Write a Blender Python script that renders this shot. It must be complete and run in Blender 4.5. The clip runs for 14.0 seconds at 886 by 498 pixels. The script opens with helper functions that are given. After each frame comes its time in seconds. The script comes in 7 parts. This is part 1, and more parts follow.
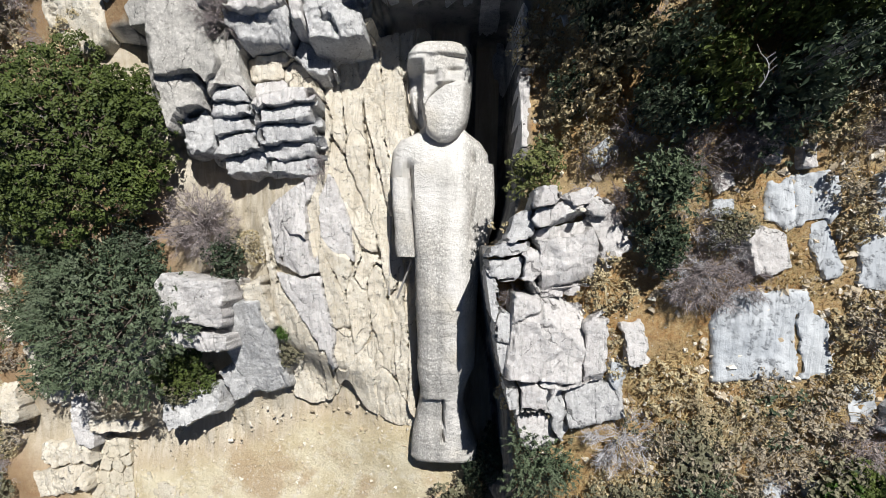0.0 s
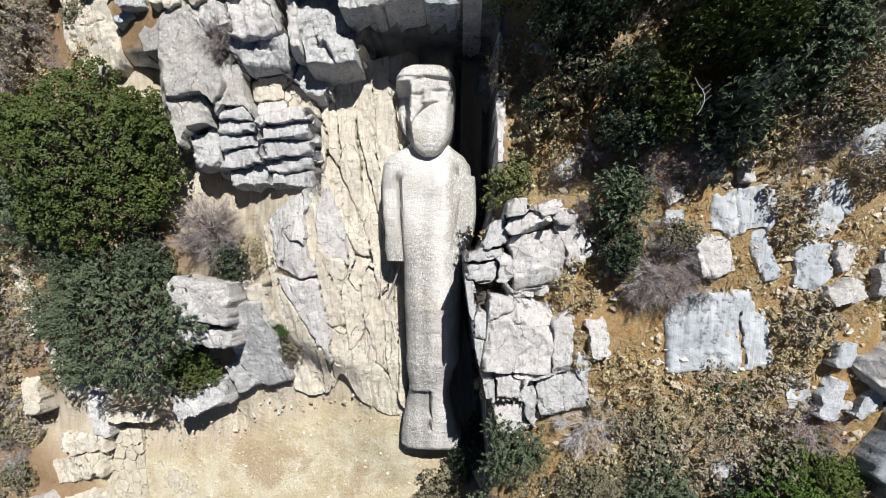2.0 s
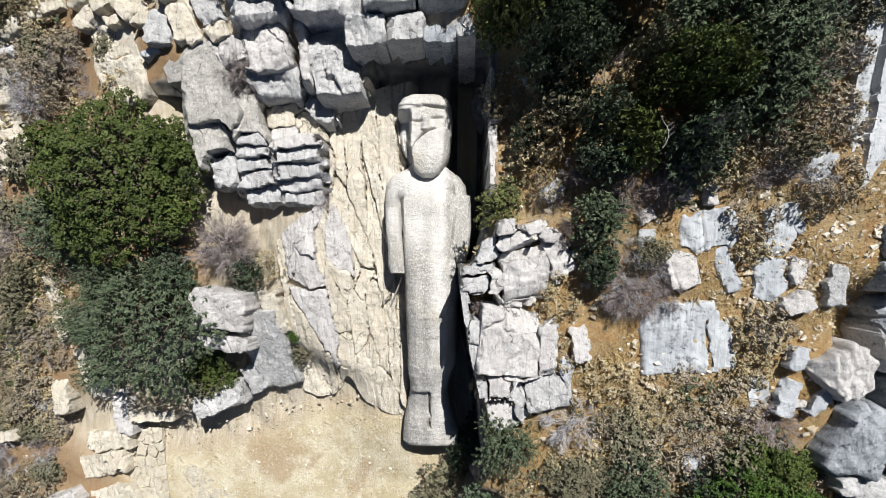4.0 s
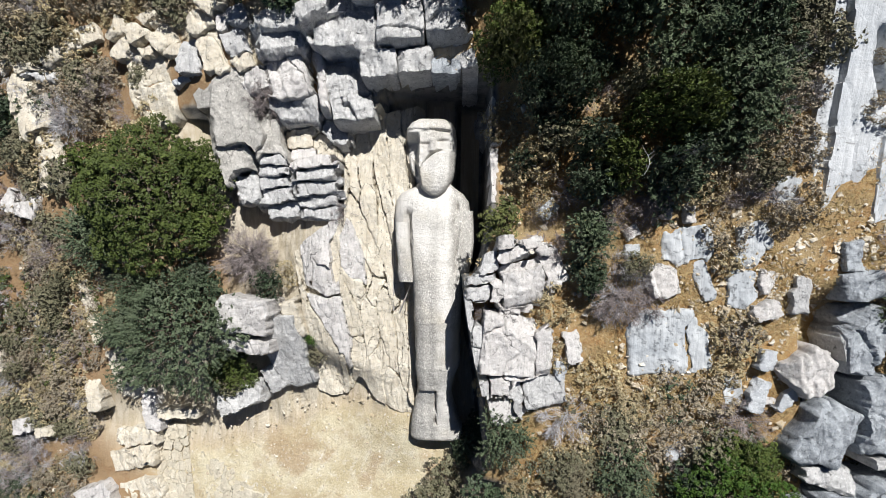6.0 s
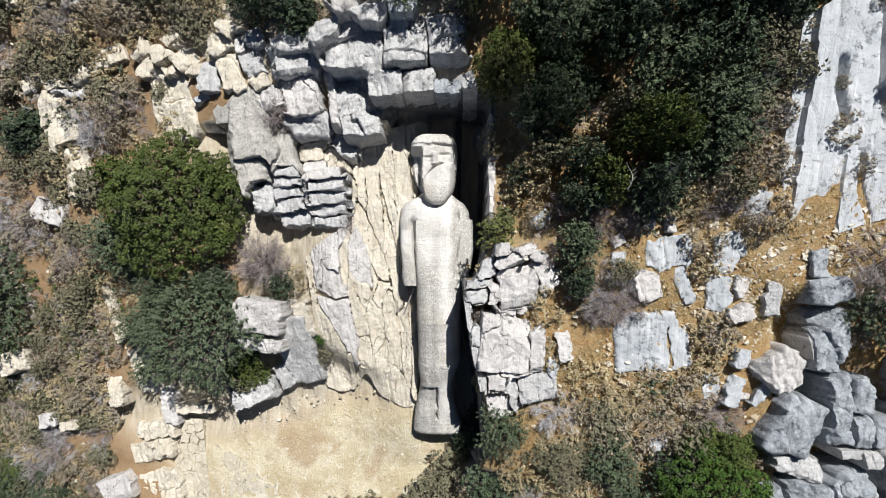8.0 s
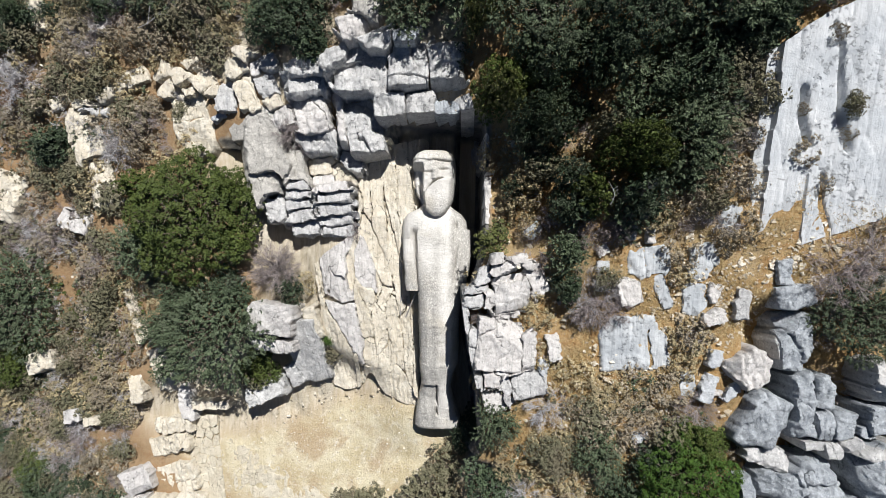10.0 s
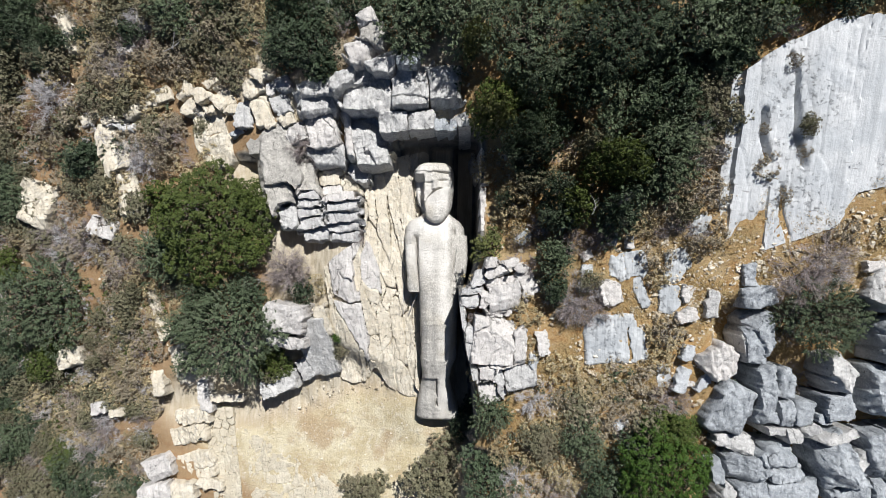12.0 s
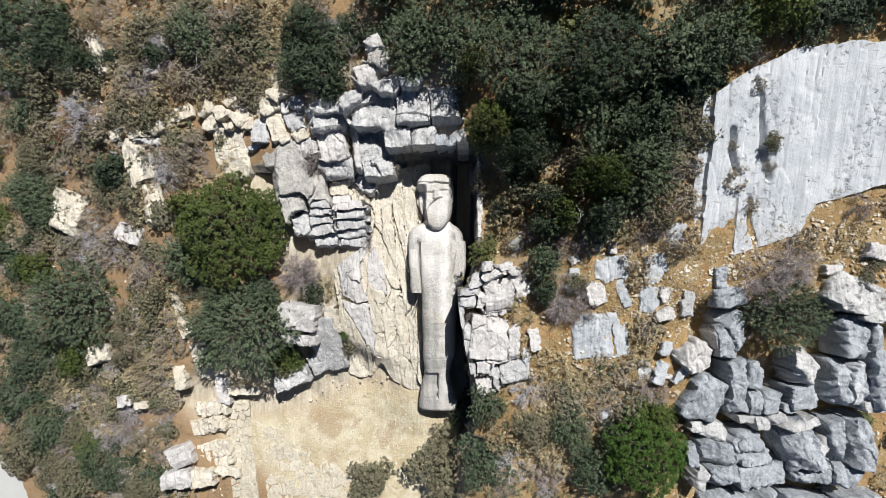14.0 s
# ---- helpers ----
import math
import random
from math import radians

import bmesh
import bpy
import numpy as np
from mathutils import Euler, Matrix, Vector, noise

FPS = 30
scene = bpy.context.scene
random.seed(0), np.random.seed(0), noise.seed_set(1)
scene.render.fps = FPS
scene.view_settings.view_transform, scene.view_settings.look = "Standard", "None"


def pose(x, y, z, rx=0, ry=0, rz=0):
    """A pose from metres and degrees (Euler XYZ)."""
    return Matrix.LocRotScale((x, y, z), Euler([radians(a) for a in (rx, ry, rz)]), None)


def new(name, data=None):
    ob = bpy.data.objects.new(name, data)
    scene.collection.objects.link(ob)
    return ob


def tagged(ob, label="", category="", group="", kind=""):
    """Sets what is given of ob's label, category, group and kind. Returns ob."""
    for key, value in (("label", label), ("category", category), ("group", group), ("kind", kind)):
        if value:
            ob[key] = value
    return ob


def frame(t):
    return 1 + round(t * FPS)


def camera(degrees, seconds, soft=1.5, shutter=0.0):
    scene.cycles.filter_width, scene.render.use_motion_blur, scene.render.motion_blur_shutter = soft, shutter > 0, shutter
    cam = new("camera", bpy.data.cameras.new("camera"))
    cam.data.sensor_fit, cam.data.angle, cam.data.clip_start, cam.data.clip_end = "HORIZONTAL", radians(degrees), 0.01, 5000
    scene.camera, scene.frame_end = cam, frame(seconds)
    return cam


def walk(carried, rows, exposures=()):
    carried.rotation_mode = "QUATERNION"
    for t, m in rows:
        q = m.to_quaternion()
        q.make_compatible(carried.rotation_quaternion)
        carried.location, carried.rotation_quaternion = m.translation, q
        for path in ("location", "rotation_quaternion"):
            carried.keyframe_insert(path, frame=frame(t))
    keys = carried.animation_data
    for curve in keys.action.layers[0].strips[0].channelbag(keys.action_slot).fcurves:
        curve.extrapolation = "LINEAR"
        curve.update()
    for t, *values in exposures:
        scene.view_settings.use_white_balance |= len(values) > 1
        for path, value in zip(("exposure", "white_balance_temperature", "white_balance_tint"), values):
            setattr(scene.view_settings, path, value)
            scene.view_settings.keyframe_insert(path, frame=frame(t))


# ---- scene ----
cam = camera(75.38, 14.0, soft=0.7)
PATH = [
    (0, pose(-0.249, -0.931, 17.195, 0.60, 1.03, 0.99)),
    (0.5, pose(-0.217, -0.990, 17.473, 0.59, 1.13, 1.00)),
    (1, pose(-0.091, -0.932, 17.817, 0.65, 1.17, 0.96)),
    (1.5, pose(0.079, -0.850, 18.196, 0.71, 1.14, 0.94)),
    (2, pose(0.179, -0.819, 18.584, 0.63, 1.11, 0.86)),
    (2.5, pose(0.232, -0.812, 18.910, 0.79, 1.16, 0.86)),
    (3, pose(0.285, -0.691, 19.281, 0.80, 1.19, 0.82)),
    (5.5, pose(0.236, -0.303, 21.283, 0.89, 1.10, 0.72)),
    (6, pose(0.138, -0.210, 21.673, 0.95, 1.15, 0.77)),
    (6.5, pose(0.141, -0.226, 21.982, 1.17, 1.21, 0.92)),
    (7, pose(0.136, -0.202, 22.331, 1.24, 1.15, 0.96)),
    (7.5, pose(0.129, -0.147, 22.659, 1.18, 1.18, 0.91)),
    (8, pose(0.119, -0.089, 23.052, 1.14, 1.16, 0.90)),
    (10.5, pose(0.116, 0.185, 25.103, 1.17, 1.01, 0.96)),
    (11, pose(0.164, 0.161, 25.608, 1.15, 1.00, 0.96)),
    (11.5, pose(0.216, 0.213, 26.065, 1.18, 1.04, 0.91)),
    (12, pose(0.193, 0.278, 26.573, 1.24, 1.06, 0.91)),
    (12.5, pose(0.183, 0.359, 27.053, 1.23, 1.10, 0.85)),
    (13, pose(0.200, 0.408, 27.550, 1.28, 1.12, 0.87)),
    (13.5, pose(0.226, 0.443, 28.050, 1.24, 1.15, 0.84)),
    (14, pose(0.264, 0.447, 28.613, 1.21, 1.18, 0.82)),
]
walk(cam, PATH, exposures=[(0.0, 0.34), (7.0, 0.31), (14.0, 0.26)])


# ---- world, sun ----
SUN = Vector((0.26, 0.59, 1.0)).normalized()
world = bpy.data.worlds.new("sky")
scene.world = world
world.use_nodes = True
wn = world.node_tree
wn.nodes.clear()
sky = wn.nodes.new("ShaderNodeTexSky")
sky.sky_type, sky.sun_disc = "NISHITA", False
sky.air_density, sky.dust_density = 0.4, 0.0
sky.sun_elevation = math.asin(SUN.z)
sky.sun_rotation = math.atan2(SUN.x, SUN.y)
back = wn.nodes.new("ShaderNodeBackground")
back.inputs["Strength"].default_value = 0.05
wout = wn.nodes.new("ShaderNodeOutputWorld")
wn.links.new(sky.outputs[0], back.inputs[0])
wn.links.new(back.outputs[0], wout.inputs[0])
sun = new("sun", bpy.data.lights.new("sun", "SUN"))
sun.data.energy, sun.data.angle, sun.data.color = 5.0, radians(0.53), (1.0, 0.985, 0.96)
sun.matrix_world = Matrix.Translation((20, 30, 60)) @ SUN.to_track_quat("Z", "Y").to_matrix().to_4x4()


# ---- materials ----
class Shader:
    """A principled material and short ways to feed it."""

    def __init__(self, name, rough=0.9, spec=0.3):
        self.mat = bpy.data.materials.new(name)
        self.mat.use_nodes = True
        self.tree = self.mat.node_tree
        self.bsdf = self.tree.nodes["Principled BSDF"]
        self.bsdf.inputs["Roughness"].default_value = rough
        self.bsdf.inputs["Specular IOR Level"].default_value = spec
        self.coord = self.tree.nodes.new("ShaderNodeNewGeometry").outputs["Position"]

    def node(self, kind, **values):
        n = self.tree.nodes.new(kind)
        for key, value in values.items():
            n.inputs[key.replace("_", " ")].default_value = value
        return n

    def link(self, a, b):
        self.tree.links.new(a, b)

    def stretched(self, scale, turn=0.0):
        n = self.node("ShaderNodeMapping", Scale=scale, Rotation=(0, 0, radians(turn)))
        self.link(self.coord, n.inputs["Vector"])
        return n.outputs[0]

    def noise(self, scale, detail=6.0, rough=0.6, at=None, warp=0.0):
        n = self.node("ShaderNodeTexNoise", Scale=scale, Detail=detail, Roughness=rough, Distortion=warp)
        self.link(at or self.coord, n.inputs["Vector"])
        return n.outputs[0]

    def cells(self, scale, feature="DISTANCE_TO_EDGE", at=None):
        n = self.node("ShaderNodeTexVoronoi", Scale=scale)
        n.feature = feature
        self.link(at or self.coord, n.inputs["Vector"])
        return n.outputs[0]

    def ramp(self, value, lo, hi):
        n = self.node("ShaderNodeMapRange", From_Min=lo, From_Max=hi)
        n.interpolation_type = "SMOOTHSTEP"
        self.link(value, n.inputs["Value"])
        return n.outputs[0]

    def mix(self, fac, a, b, kind="MIX"):
        n = self.tree.nodes.new("ShaderNodeMix")
        n.data_type, n.blend_type = "RGBA", kind
        for value, slot in ((fac, 0), (a, 6), (b, 7)):
            if isinstance(value, (int, float)):
                n.inputs[slot].default_value = value
            elif isinstance(value, tuple):
                n.inputs[slot].default_value = (*value, 1)
            else:
                self.link(value, n.inputs[slot])
        return n.outputs[2]

    def times(self, a, b):
        n = self.tree.nodes.new("ShaderNodeMath")
        n.operation = "MULTIPLY"
        for value, slot in ((a, 0), (b, 1)):
            if isinstance(value, (int, float)):
                n.inputs[slot].default_value = value
            else:
                self.link(value, n.inputs[slot])
        return n.outputs[0]

    def attribute(self, name):
        n = self.tree.nodes.new("ShaderNodeAttribute")
        n.attribute_name = name
        return n.outputs["Fac"]

    def each(self):
        return self.tree.nodes.new("ShaderNodeObjectInfo").outputs["Random"]

    def island(self):
        return self.tree.nodes.new("ShaderNodeNewGeometry").outputs["Random Per Island"]

    def bump(self, heights):
        last = None
        for value, depth in heights:
            n = self.node("ShaderNodeBump", Strength=0.9, Distance=depth)
            self.link(value, n.inputs["Height"])
            if last:
                self.link(last, n.inputs["Normal"])
            last = n.outputs[0]
        self.link(last, self.bsdf.inputs["Normal"])

    def done(self, colour):
        self.link(colour, self.bsdf.inputs["Base Color"])
        return self.mat


def stone(name, light, dark, stain, streak=0.5, lichen=0.3, turn=8.0):
    """Weathered rock: broad grey and pale zones, streaks along the beds, lichen, dark pits, and fractures that cut colour and relief."""
    s = Shader(name, 0.92, 0.22)
    broad = s.noise(0.75, 4, 0.6)
    big = s.noise(2.3, 9, 0.72)
    col = s.mix(s.ramp(big, 0.41, 0.59), dark, light)
    col = s.mix(s.times(s.ramp(broad, 0.44, 0.62), 0.55), col, dark)
    col = s.mix(s.times(s.ramp(s.each(), 0.1, 1.0), 0.35), col, dark)
    lines = s.noise(1.0, 7, 0.65, at=s.stretched((8.0, 0.8, 2.5), turn), warp=0.5)
    col = s.mix(s.times(s.ramp(lines, 0.53, 0.66), streak), col, stain)
    col = s.mix(s.times(s.ramp(s.noise(13, 7, 0.78), 0.52, 0.60), lichen), col, tuple(min(0.8, 1.25 * c) for c in light))
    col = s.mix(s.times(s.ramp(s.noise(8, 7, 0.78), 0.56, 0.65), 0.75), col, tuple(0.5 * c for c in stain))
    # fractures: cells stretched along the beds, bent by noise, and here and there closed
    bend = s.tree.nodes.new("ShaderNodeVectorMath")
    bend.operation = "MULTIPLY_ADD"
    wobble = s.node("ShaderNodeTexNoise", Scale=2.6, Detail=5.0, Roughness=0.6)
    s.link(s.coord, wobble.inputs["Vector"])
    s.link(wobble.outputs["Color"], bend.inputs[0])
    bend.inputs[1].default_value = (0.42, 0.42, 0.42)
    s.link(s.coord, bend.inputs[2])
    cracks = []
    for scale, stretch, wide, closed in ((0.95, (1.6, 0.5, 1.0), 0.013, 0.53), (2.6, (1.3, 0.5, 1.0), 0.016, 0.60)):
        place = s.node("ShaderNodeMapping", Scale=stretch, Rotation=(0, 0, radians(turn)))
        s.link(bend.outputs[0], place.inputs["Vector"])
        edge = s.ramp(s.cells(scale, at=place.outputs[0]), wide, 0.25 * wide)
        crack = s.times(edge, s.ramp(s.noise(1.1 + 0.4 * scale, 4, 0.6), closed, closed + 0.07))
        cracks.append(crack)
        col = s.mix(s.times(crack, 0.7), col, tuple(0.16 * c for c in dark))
    hatch = s.noise(1.0, 6, 0.7, at=s.stretched((21.0, 1.6, 6.0), turn + 3), warp=0.4)
    col = s.mix(s.times(s.times(s.ramp(hatch, 0.56, 0.66), s.ramp(s.noise(0.8, 4, 0.6), 0.44, 0.60)), 0.45), col, tuple(0.9 * c for c in stain))
    fine = s.noise(55, 4, 0.7)
    col = s.mix(s.times(s.ramp(fine, 0.35, 0.75), 0.25), col, tuple(0.7 * c for c in dark))
    s.bump([(lines, 0.03), (s.noise(4.5, 8, 0.70), 0.11), (s.noise(17, 5, 0.7), 0.03), (hatch, 0.008), (fine, 0.012), (cracks[0], -0.05), (cracks[1], -0.03)])
    return s.done(col)


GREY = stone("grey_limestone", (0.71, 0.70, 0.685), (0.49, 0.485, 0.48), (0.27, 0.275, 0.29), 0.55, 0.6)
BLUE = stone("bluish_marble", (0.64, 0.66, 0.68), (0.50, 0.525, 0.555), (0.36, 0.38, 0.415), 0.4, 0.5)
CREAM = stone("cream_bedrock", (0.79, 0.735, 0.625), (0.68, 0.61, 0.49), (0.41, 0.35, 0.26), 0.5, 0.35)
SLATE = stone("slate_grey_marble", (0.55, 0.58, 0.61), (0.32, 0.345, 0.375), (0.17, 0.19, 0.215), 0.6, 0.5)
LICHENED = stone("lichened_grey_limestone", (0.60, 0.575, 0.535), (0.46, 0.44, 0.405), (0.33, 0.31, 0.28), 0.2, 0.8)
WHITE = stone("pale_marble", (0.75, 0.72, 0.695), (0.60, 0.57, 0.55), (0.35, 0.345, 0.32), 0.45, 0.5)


def smooth_marble(name, light, dark, turn):
    """Smooth bluish marble with soft bands along the bed, lichen and short pick marks."""
    s = Shader(name, 0.85, 0.3)
    col = s.mix(s.ramp(s.noise(0.9, 6, 0.65), 0.36, 0.62), dark, light)
    bands = s.noise(1.0, 5, 0.6, at=s.stretched((4.5, 0.22, 0.5), turn), warp=0.3)
    col = s.mix(s.times(s.ramp(bands, 0.50, 0.68), 0.7), col, tuple(0.80 * c for c in dark))
    thin = s.noise(1.0, 4, 0.6, at=s.stretched((16.0, 0.5, 2.0), turn), warp=0.2)
    col = s.mix(s.times(s.ramp(thin, 0.56, 0.70), 0.18), col, tuple(0.7 * c for c in dark))
    lichen = s.times(s.ramp(s.noise(5.5, 6, 0.75), 0.53, 0.63), s.ramp(s.noise(0.6, 3, 0.5), 0.46, 0.60))
    col = s.mix(s.times(lichen, 0.75), col, tuple(0.55 * c for c in dark))
    picks = s.times(s.ramp(s.noise(1.0, 2, 0.4, at=s.stretched((1.6, 8.5, 3.0), turn)), 0.68, 0.73), s.ramp(s.noise(0.9, 2), 0.45, 0.6))
    col = s.mix(s.times(picks, 0.7), col, (0.25, 0.25, 0.25))
    s.bump([(bands, 0.06), (s.noise(8, 6, 0.7), 0.03), (thin, 0.004), (lichen, 0.02)])
    return s.done(col)


FACE_STONE = smooth_marble("dressed_marble", (0.64, 0.655, 0.67), (0.52, 0.545, 0.57), 3)
BED_MARBLE = smooth_marble("smooth_bluish_marble", (0.56, 0.58, 0.595), (0.43, 0.455, 0.48), 6)


def statue_stone():
    s = Shader("weathered_marble", 0.92, 0.2)
    mid = s.noise(1.1, 5, 0.6, at=s.stretched((1.6, 0.6, 1.0), 2))
    col = s.mix(s.ramp(mid, 0.38, 0.62), (0.60, 0.58, 0.545), (0.74, 0.715, 0.675))
    tan = s.noise(0.55, 4, 0.55)
    col = s.mix(s.times(s.ramp(tan, 0.50, 0.70), 0.5), col, (0.50, 0.44, 0.335))
    split = s.node("ShaderNodeSeparateXYZ")
    s.link(s.coord, split.inputs[0])
    # pecked zones: the left half of the robe and the right half of the chest
    wander = s.node("ShaderNodeMath")
    wander.operation = "MULTIPLY_ADD"
    s.link(s.noise(1.6, 4, 0.6), wander.inputs[0])
    wander.inputs[1].default_value = 0.5
    s.link(split.outputs[0], wander.inputs[2])
    robe = s.times(s.ramp(wander.outputs[0], -0.02, -0.26), s.ramp(split.outputs[1], 0.6, -0.8))
    breast = s.times(s.ramp(wander.outputs[0], 0.08, 0.36), s.ramp(split.outputs[1], -3.0, -1.2))
    zone = s.tree.nodes.new("ShaderNodeMath")
    zone.operation = "MAXIMUM"
    s.link(robe, zone.inputs[0])
    s.link(breast, zone.inputs[1])
    spread = s.tree.nodes.new("ShaderNodeMath")
    spread.operation = "MAXIMUM"
    s.link(zone.outputs[0], spread.inputs[0])
    s.link(s.times(s.ramp(s.noise(0.8, 4, 0.6), 0.48, 0.64), 0.7), spread.inputs[1])
    col = s.mix(s.times(zone.outputs[0], 0.2), col, (0.48, 0.46, 0.42))
    dots = s.cells(15, "F1", at=s.stretched((1.25, 0.8, 1.0), 12))
    col = s.mix(s.times(s.times(s.ramp(dots, 0.34, 0.50), spread.outputs[0]), 0.45), col, (0.30, 0.285, 0.26))
    peck = s.noise(17, 5, 0.7)
    col = s.mix(s.times(s.times(s.ramp(peck, 0.50, 0.58), spread.outputs[0]), 0.55), col, (0.28, 0.265, 0.24))
    col = s.mix(s.times(s.ramp(s.noise(2.3, 7, 0.78), 0.56, 0.70), 0.45), col, (0.36, 0.34, 0.30))
    lines = s.noise(1.0, 5, 0.6, at=s.stretched((9.0, 0.8, 2.0), 2))
    col = s.mix(s.times(s.ramp(lines, 0.57, 0.70), 0.3), col, (0.34, 0.325, 0.30))
    s.bump([(s.noise(4, 6, 0.68), 0.05), (s.noise(13, 5, 0.72), 0.04), (peck, 0.035)])
    return s.done(col)


STATUE = statue_stone()
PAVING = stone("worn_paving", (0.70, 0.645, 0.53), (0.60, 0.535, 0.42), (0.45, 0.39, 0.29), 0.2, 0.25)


def earth():
    s = Shader("dry_hillside_earth", 0.97, 0.1)
    patch = s.noise(0.5, 6, 0.65)
    soil = s.mix(s.ramp(patch, 0.38, 0.62), (0.40, 0.245, 0.105), (0.44, 0.33, 0.19))
    straw = s.noise(11, 6, 0.75)
    soil = s.mix(s.ramp(straw, 0.42, 0.66), soil, (0.52, 0.39, 0.20))
    soil = s.mix(s.times(s.ramp(s.noise(2.2, 5, 0.7), 0.50, 0.68), 0.6), soil, (0.37, 0.19, 0.07))
    soil = s.mix(s.ramp(s.noise(23, 4, 0.7), 0.60, 0.70), soil, (0.50, 0.45, 0.36))
    soil = s.mix(s.times(s.ramp(s.noise(31, 3, 0.6), 0.56, 0.66), 0.6), soil, (0.12, 0.085, 0.055))
    west = s.node("ShaderNodeSeparateXYZ")
    s.link(s.coord, west.inputs[0])
    soil = s.mix(s.times(s.ramp(west.outputs[0], 3.0, -9.0), 0.62), soil, (0.31, 0.205, 0.13))
    sand = s.mix(s.ramp(s.noise(0.8, 6, 0.6), 0.38, 0.60), (0.55, 0.465, 0.30), (0.68, 0.61, 0.44))
    sand = s.mix(s.times(s.ramp(s.noise(3.2, 7, 0.7), 0.52, 0.66), 0.8), sand, (0.72, 0.665, 0.545))
    sand = s.mix(s.times(s.ramp(s.noise(0.42, 5, 0.65), 0.48, 0.62), 0.75), sand, (0.43, 0.31, 0.19))
    sand = s.mix(s.times(s.ramp(s.noise(6.5, 6, 0.75), 0.56, 0.64), 0.6), sand, (0.68, 0.63, 0.53))
    sand = s.mix(s.ramp(s.noise(38, 3, 0.6), 0.63, 0.70), sand, (0.72, 0.66, 0.56))
    lines = s.noise(1.0, 7, 0.65, at=s.stretched((6.0, 0.7, 2.0), 8), warp=0.7)
    rock = s.mix(s.ramp(lines, 0.36, 0.6), (0.63, 0.57, 0.465), (0.52, 0.45, 0.335))
    rock = s.mix(s.times(s.ramp(lines, 0.60, 0.72), 0.6), rock, (0.33, 0.28, 0.20))
    rock = s.mix(s.times(s.ramp(s.noise(17, 5, 0.7), 0.55, 0.68), 0.4), rock, (0.38, 0.345, 0.28))
    col = s.mix(s.attribute("sand"), soil, sand)
    col = s.mix(s.attribute("rock"), col, rock)
    # steep walls: grey stone, darkened further to paint in the recess's deep shade
    col = s.mix(s.attribute("wall_shade"), col, s.mix(s.ramp(s.noise(2.0, 6, 0.7), 0.4, 0.6), (0.13, 0.128, 0.125), (0.25, 0.24, 0.225)))
    s.bump([(s.noise(6, 8, 0.75), 0.09), (straw, 0.03), (lines, 0.03), (s.noise(60, 3, 0.7), 0.012)])
    return s.done(col)


EARTH = earth()


def leafage(name, a, b, c=None, rough=0.6, spec=0.3):
    """Leaves or twigs from the tone a to b, tuft by tuft and leaf by leaf, with patches of c."""
    s = Shader(name, rough, spec)
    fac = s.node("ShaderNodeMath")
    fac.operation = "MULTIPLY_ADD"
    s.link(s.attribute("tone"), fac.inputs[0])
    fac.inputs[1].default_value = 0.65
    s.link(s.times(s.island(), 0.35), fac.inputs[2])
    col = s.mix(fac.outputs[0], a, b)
    if c:
        col = s.mix(s.ramp(s.noise(1.1, 4, 0.6), 0.48, 0.66), col, c)
    col = s.mix(s.times(s.each(), 0.35), col, tuple(0.6 * v for v in a))
    return s.done(col)


LEAVES = {
    "dark": leafage("dark_green_leaves", (0.017, 0.030, 0.017), (0.108, 0.150, 0.080), (0.098, 0.122, 0.078)),
    "green": leafage("green_leaves", (0.040, 0.062, 0.014), (0.125, 0.160, 0.035), (0.085, 0.105, 0.026)),
    "bluegreen": leafage("grey_green_leaves", (0.050, 0.074, 0.040), (0.172, 0.216, 0.122), (0.118, 0.142, 0.088)),
    "bright": leafage("bright_green_leaves", (0.035, 0.075, 0.011), (0.095, 0.18, 0.024), (0.06, 0.11, 0.022)),
    "yellow": leafage("yellow_green_leaves", (0.085, 0.10, 0.03), (0.20, 0.21, 0.07), (0.11, 0.125, 0.05)),
    "olive": leafage("olive_leaves", (0.11, 0.108, 0.064), (0.245, 0.23, 0.145), (0.17, 0.15, 0.10)),
    "tan": leafage("withered_tan_leaves", (0.30, 0.25, 0.145), (0.58, 0.49, 0.31), (0.29, 0.24, 0.15), 0.8, 0.1),
    "brown": leafage("withered_brown_leaves", (0.23, 0.195, 0.145), (0.46, 0.40, 0.295), (0.31, 0.265, 0.20), 0.8, 0.1),
    "rust": leafage("rusty_leaves", (0.15, 0.095, 0.06), (0.30, 0.18, 0.115), (0.2, 0.14, 0.10), 0.8, 0.1),
    "grey": leafage("bare_grey_twigs", (0.36, 0.35, 0.36), (0.64, 0.62, 0.63), (0.46, 0.43, 0.43), 0.9, 0.1),
    "purple": leafage("bare_mauve_twigs", (0.24, 0.205, 0.20), (0.46, 0.40, 0.39), (0.33, 0.29, 0.28), 0.9, 0.1),
    "straw": leafage("dry_straw", (0.34, 0.255, 0.12), (0.56, 0.44, 0.23), (0.36, 0.25, 0.11), 0.85, 0.1),
}


def bark():
    s = Shader("rough_bark", 0.95, 0.1)
    col = s.mix(s.noise(14, 5, 0.7), (0.10, 0.075, 0.055), (0.24, 0.20, 0.17))
    s.bump([(s.noise(30, 5, 0.7), 0.02)])
    return s.done(col)


BARK = bark()


# ---- height of the ground ----
def sstep(a, b, v):
    t = np.clip((v - a) / (b - a), 0, 1)
    return t * t * (3 - 2 * t)


def levelled(v, far):
    """v, flattening out beyond far."""
    return np.where(np.abs(v) < far, v, np.sign(v) * (far + 15 * np.tanh((np.abs(v) - far) / 15)))


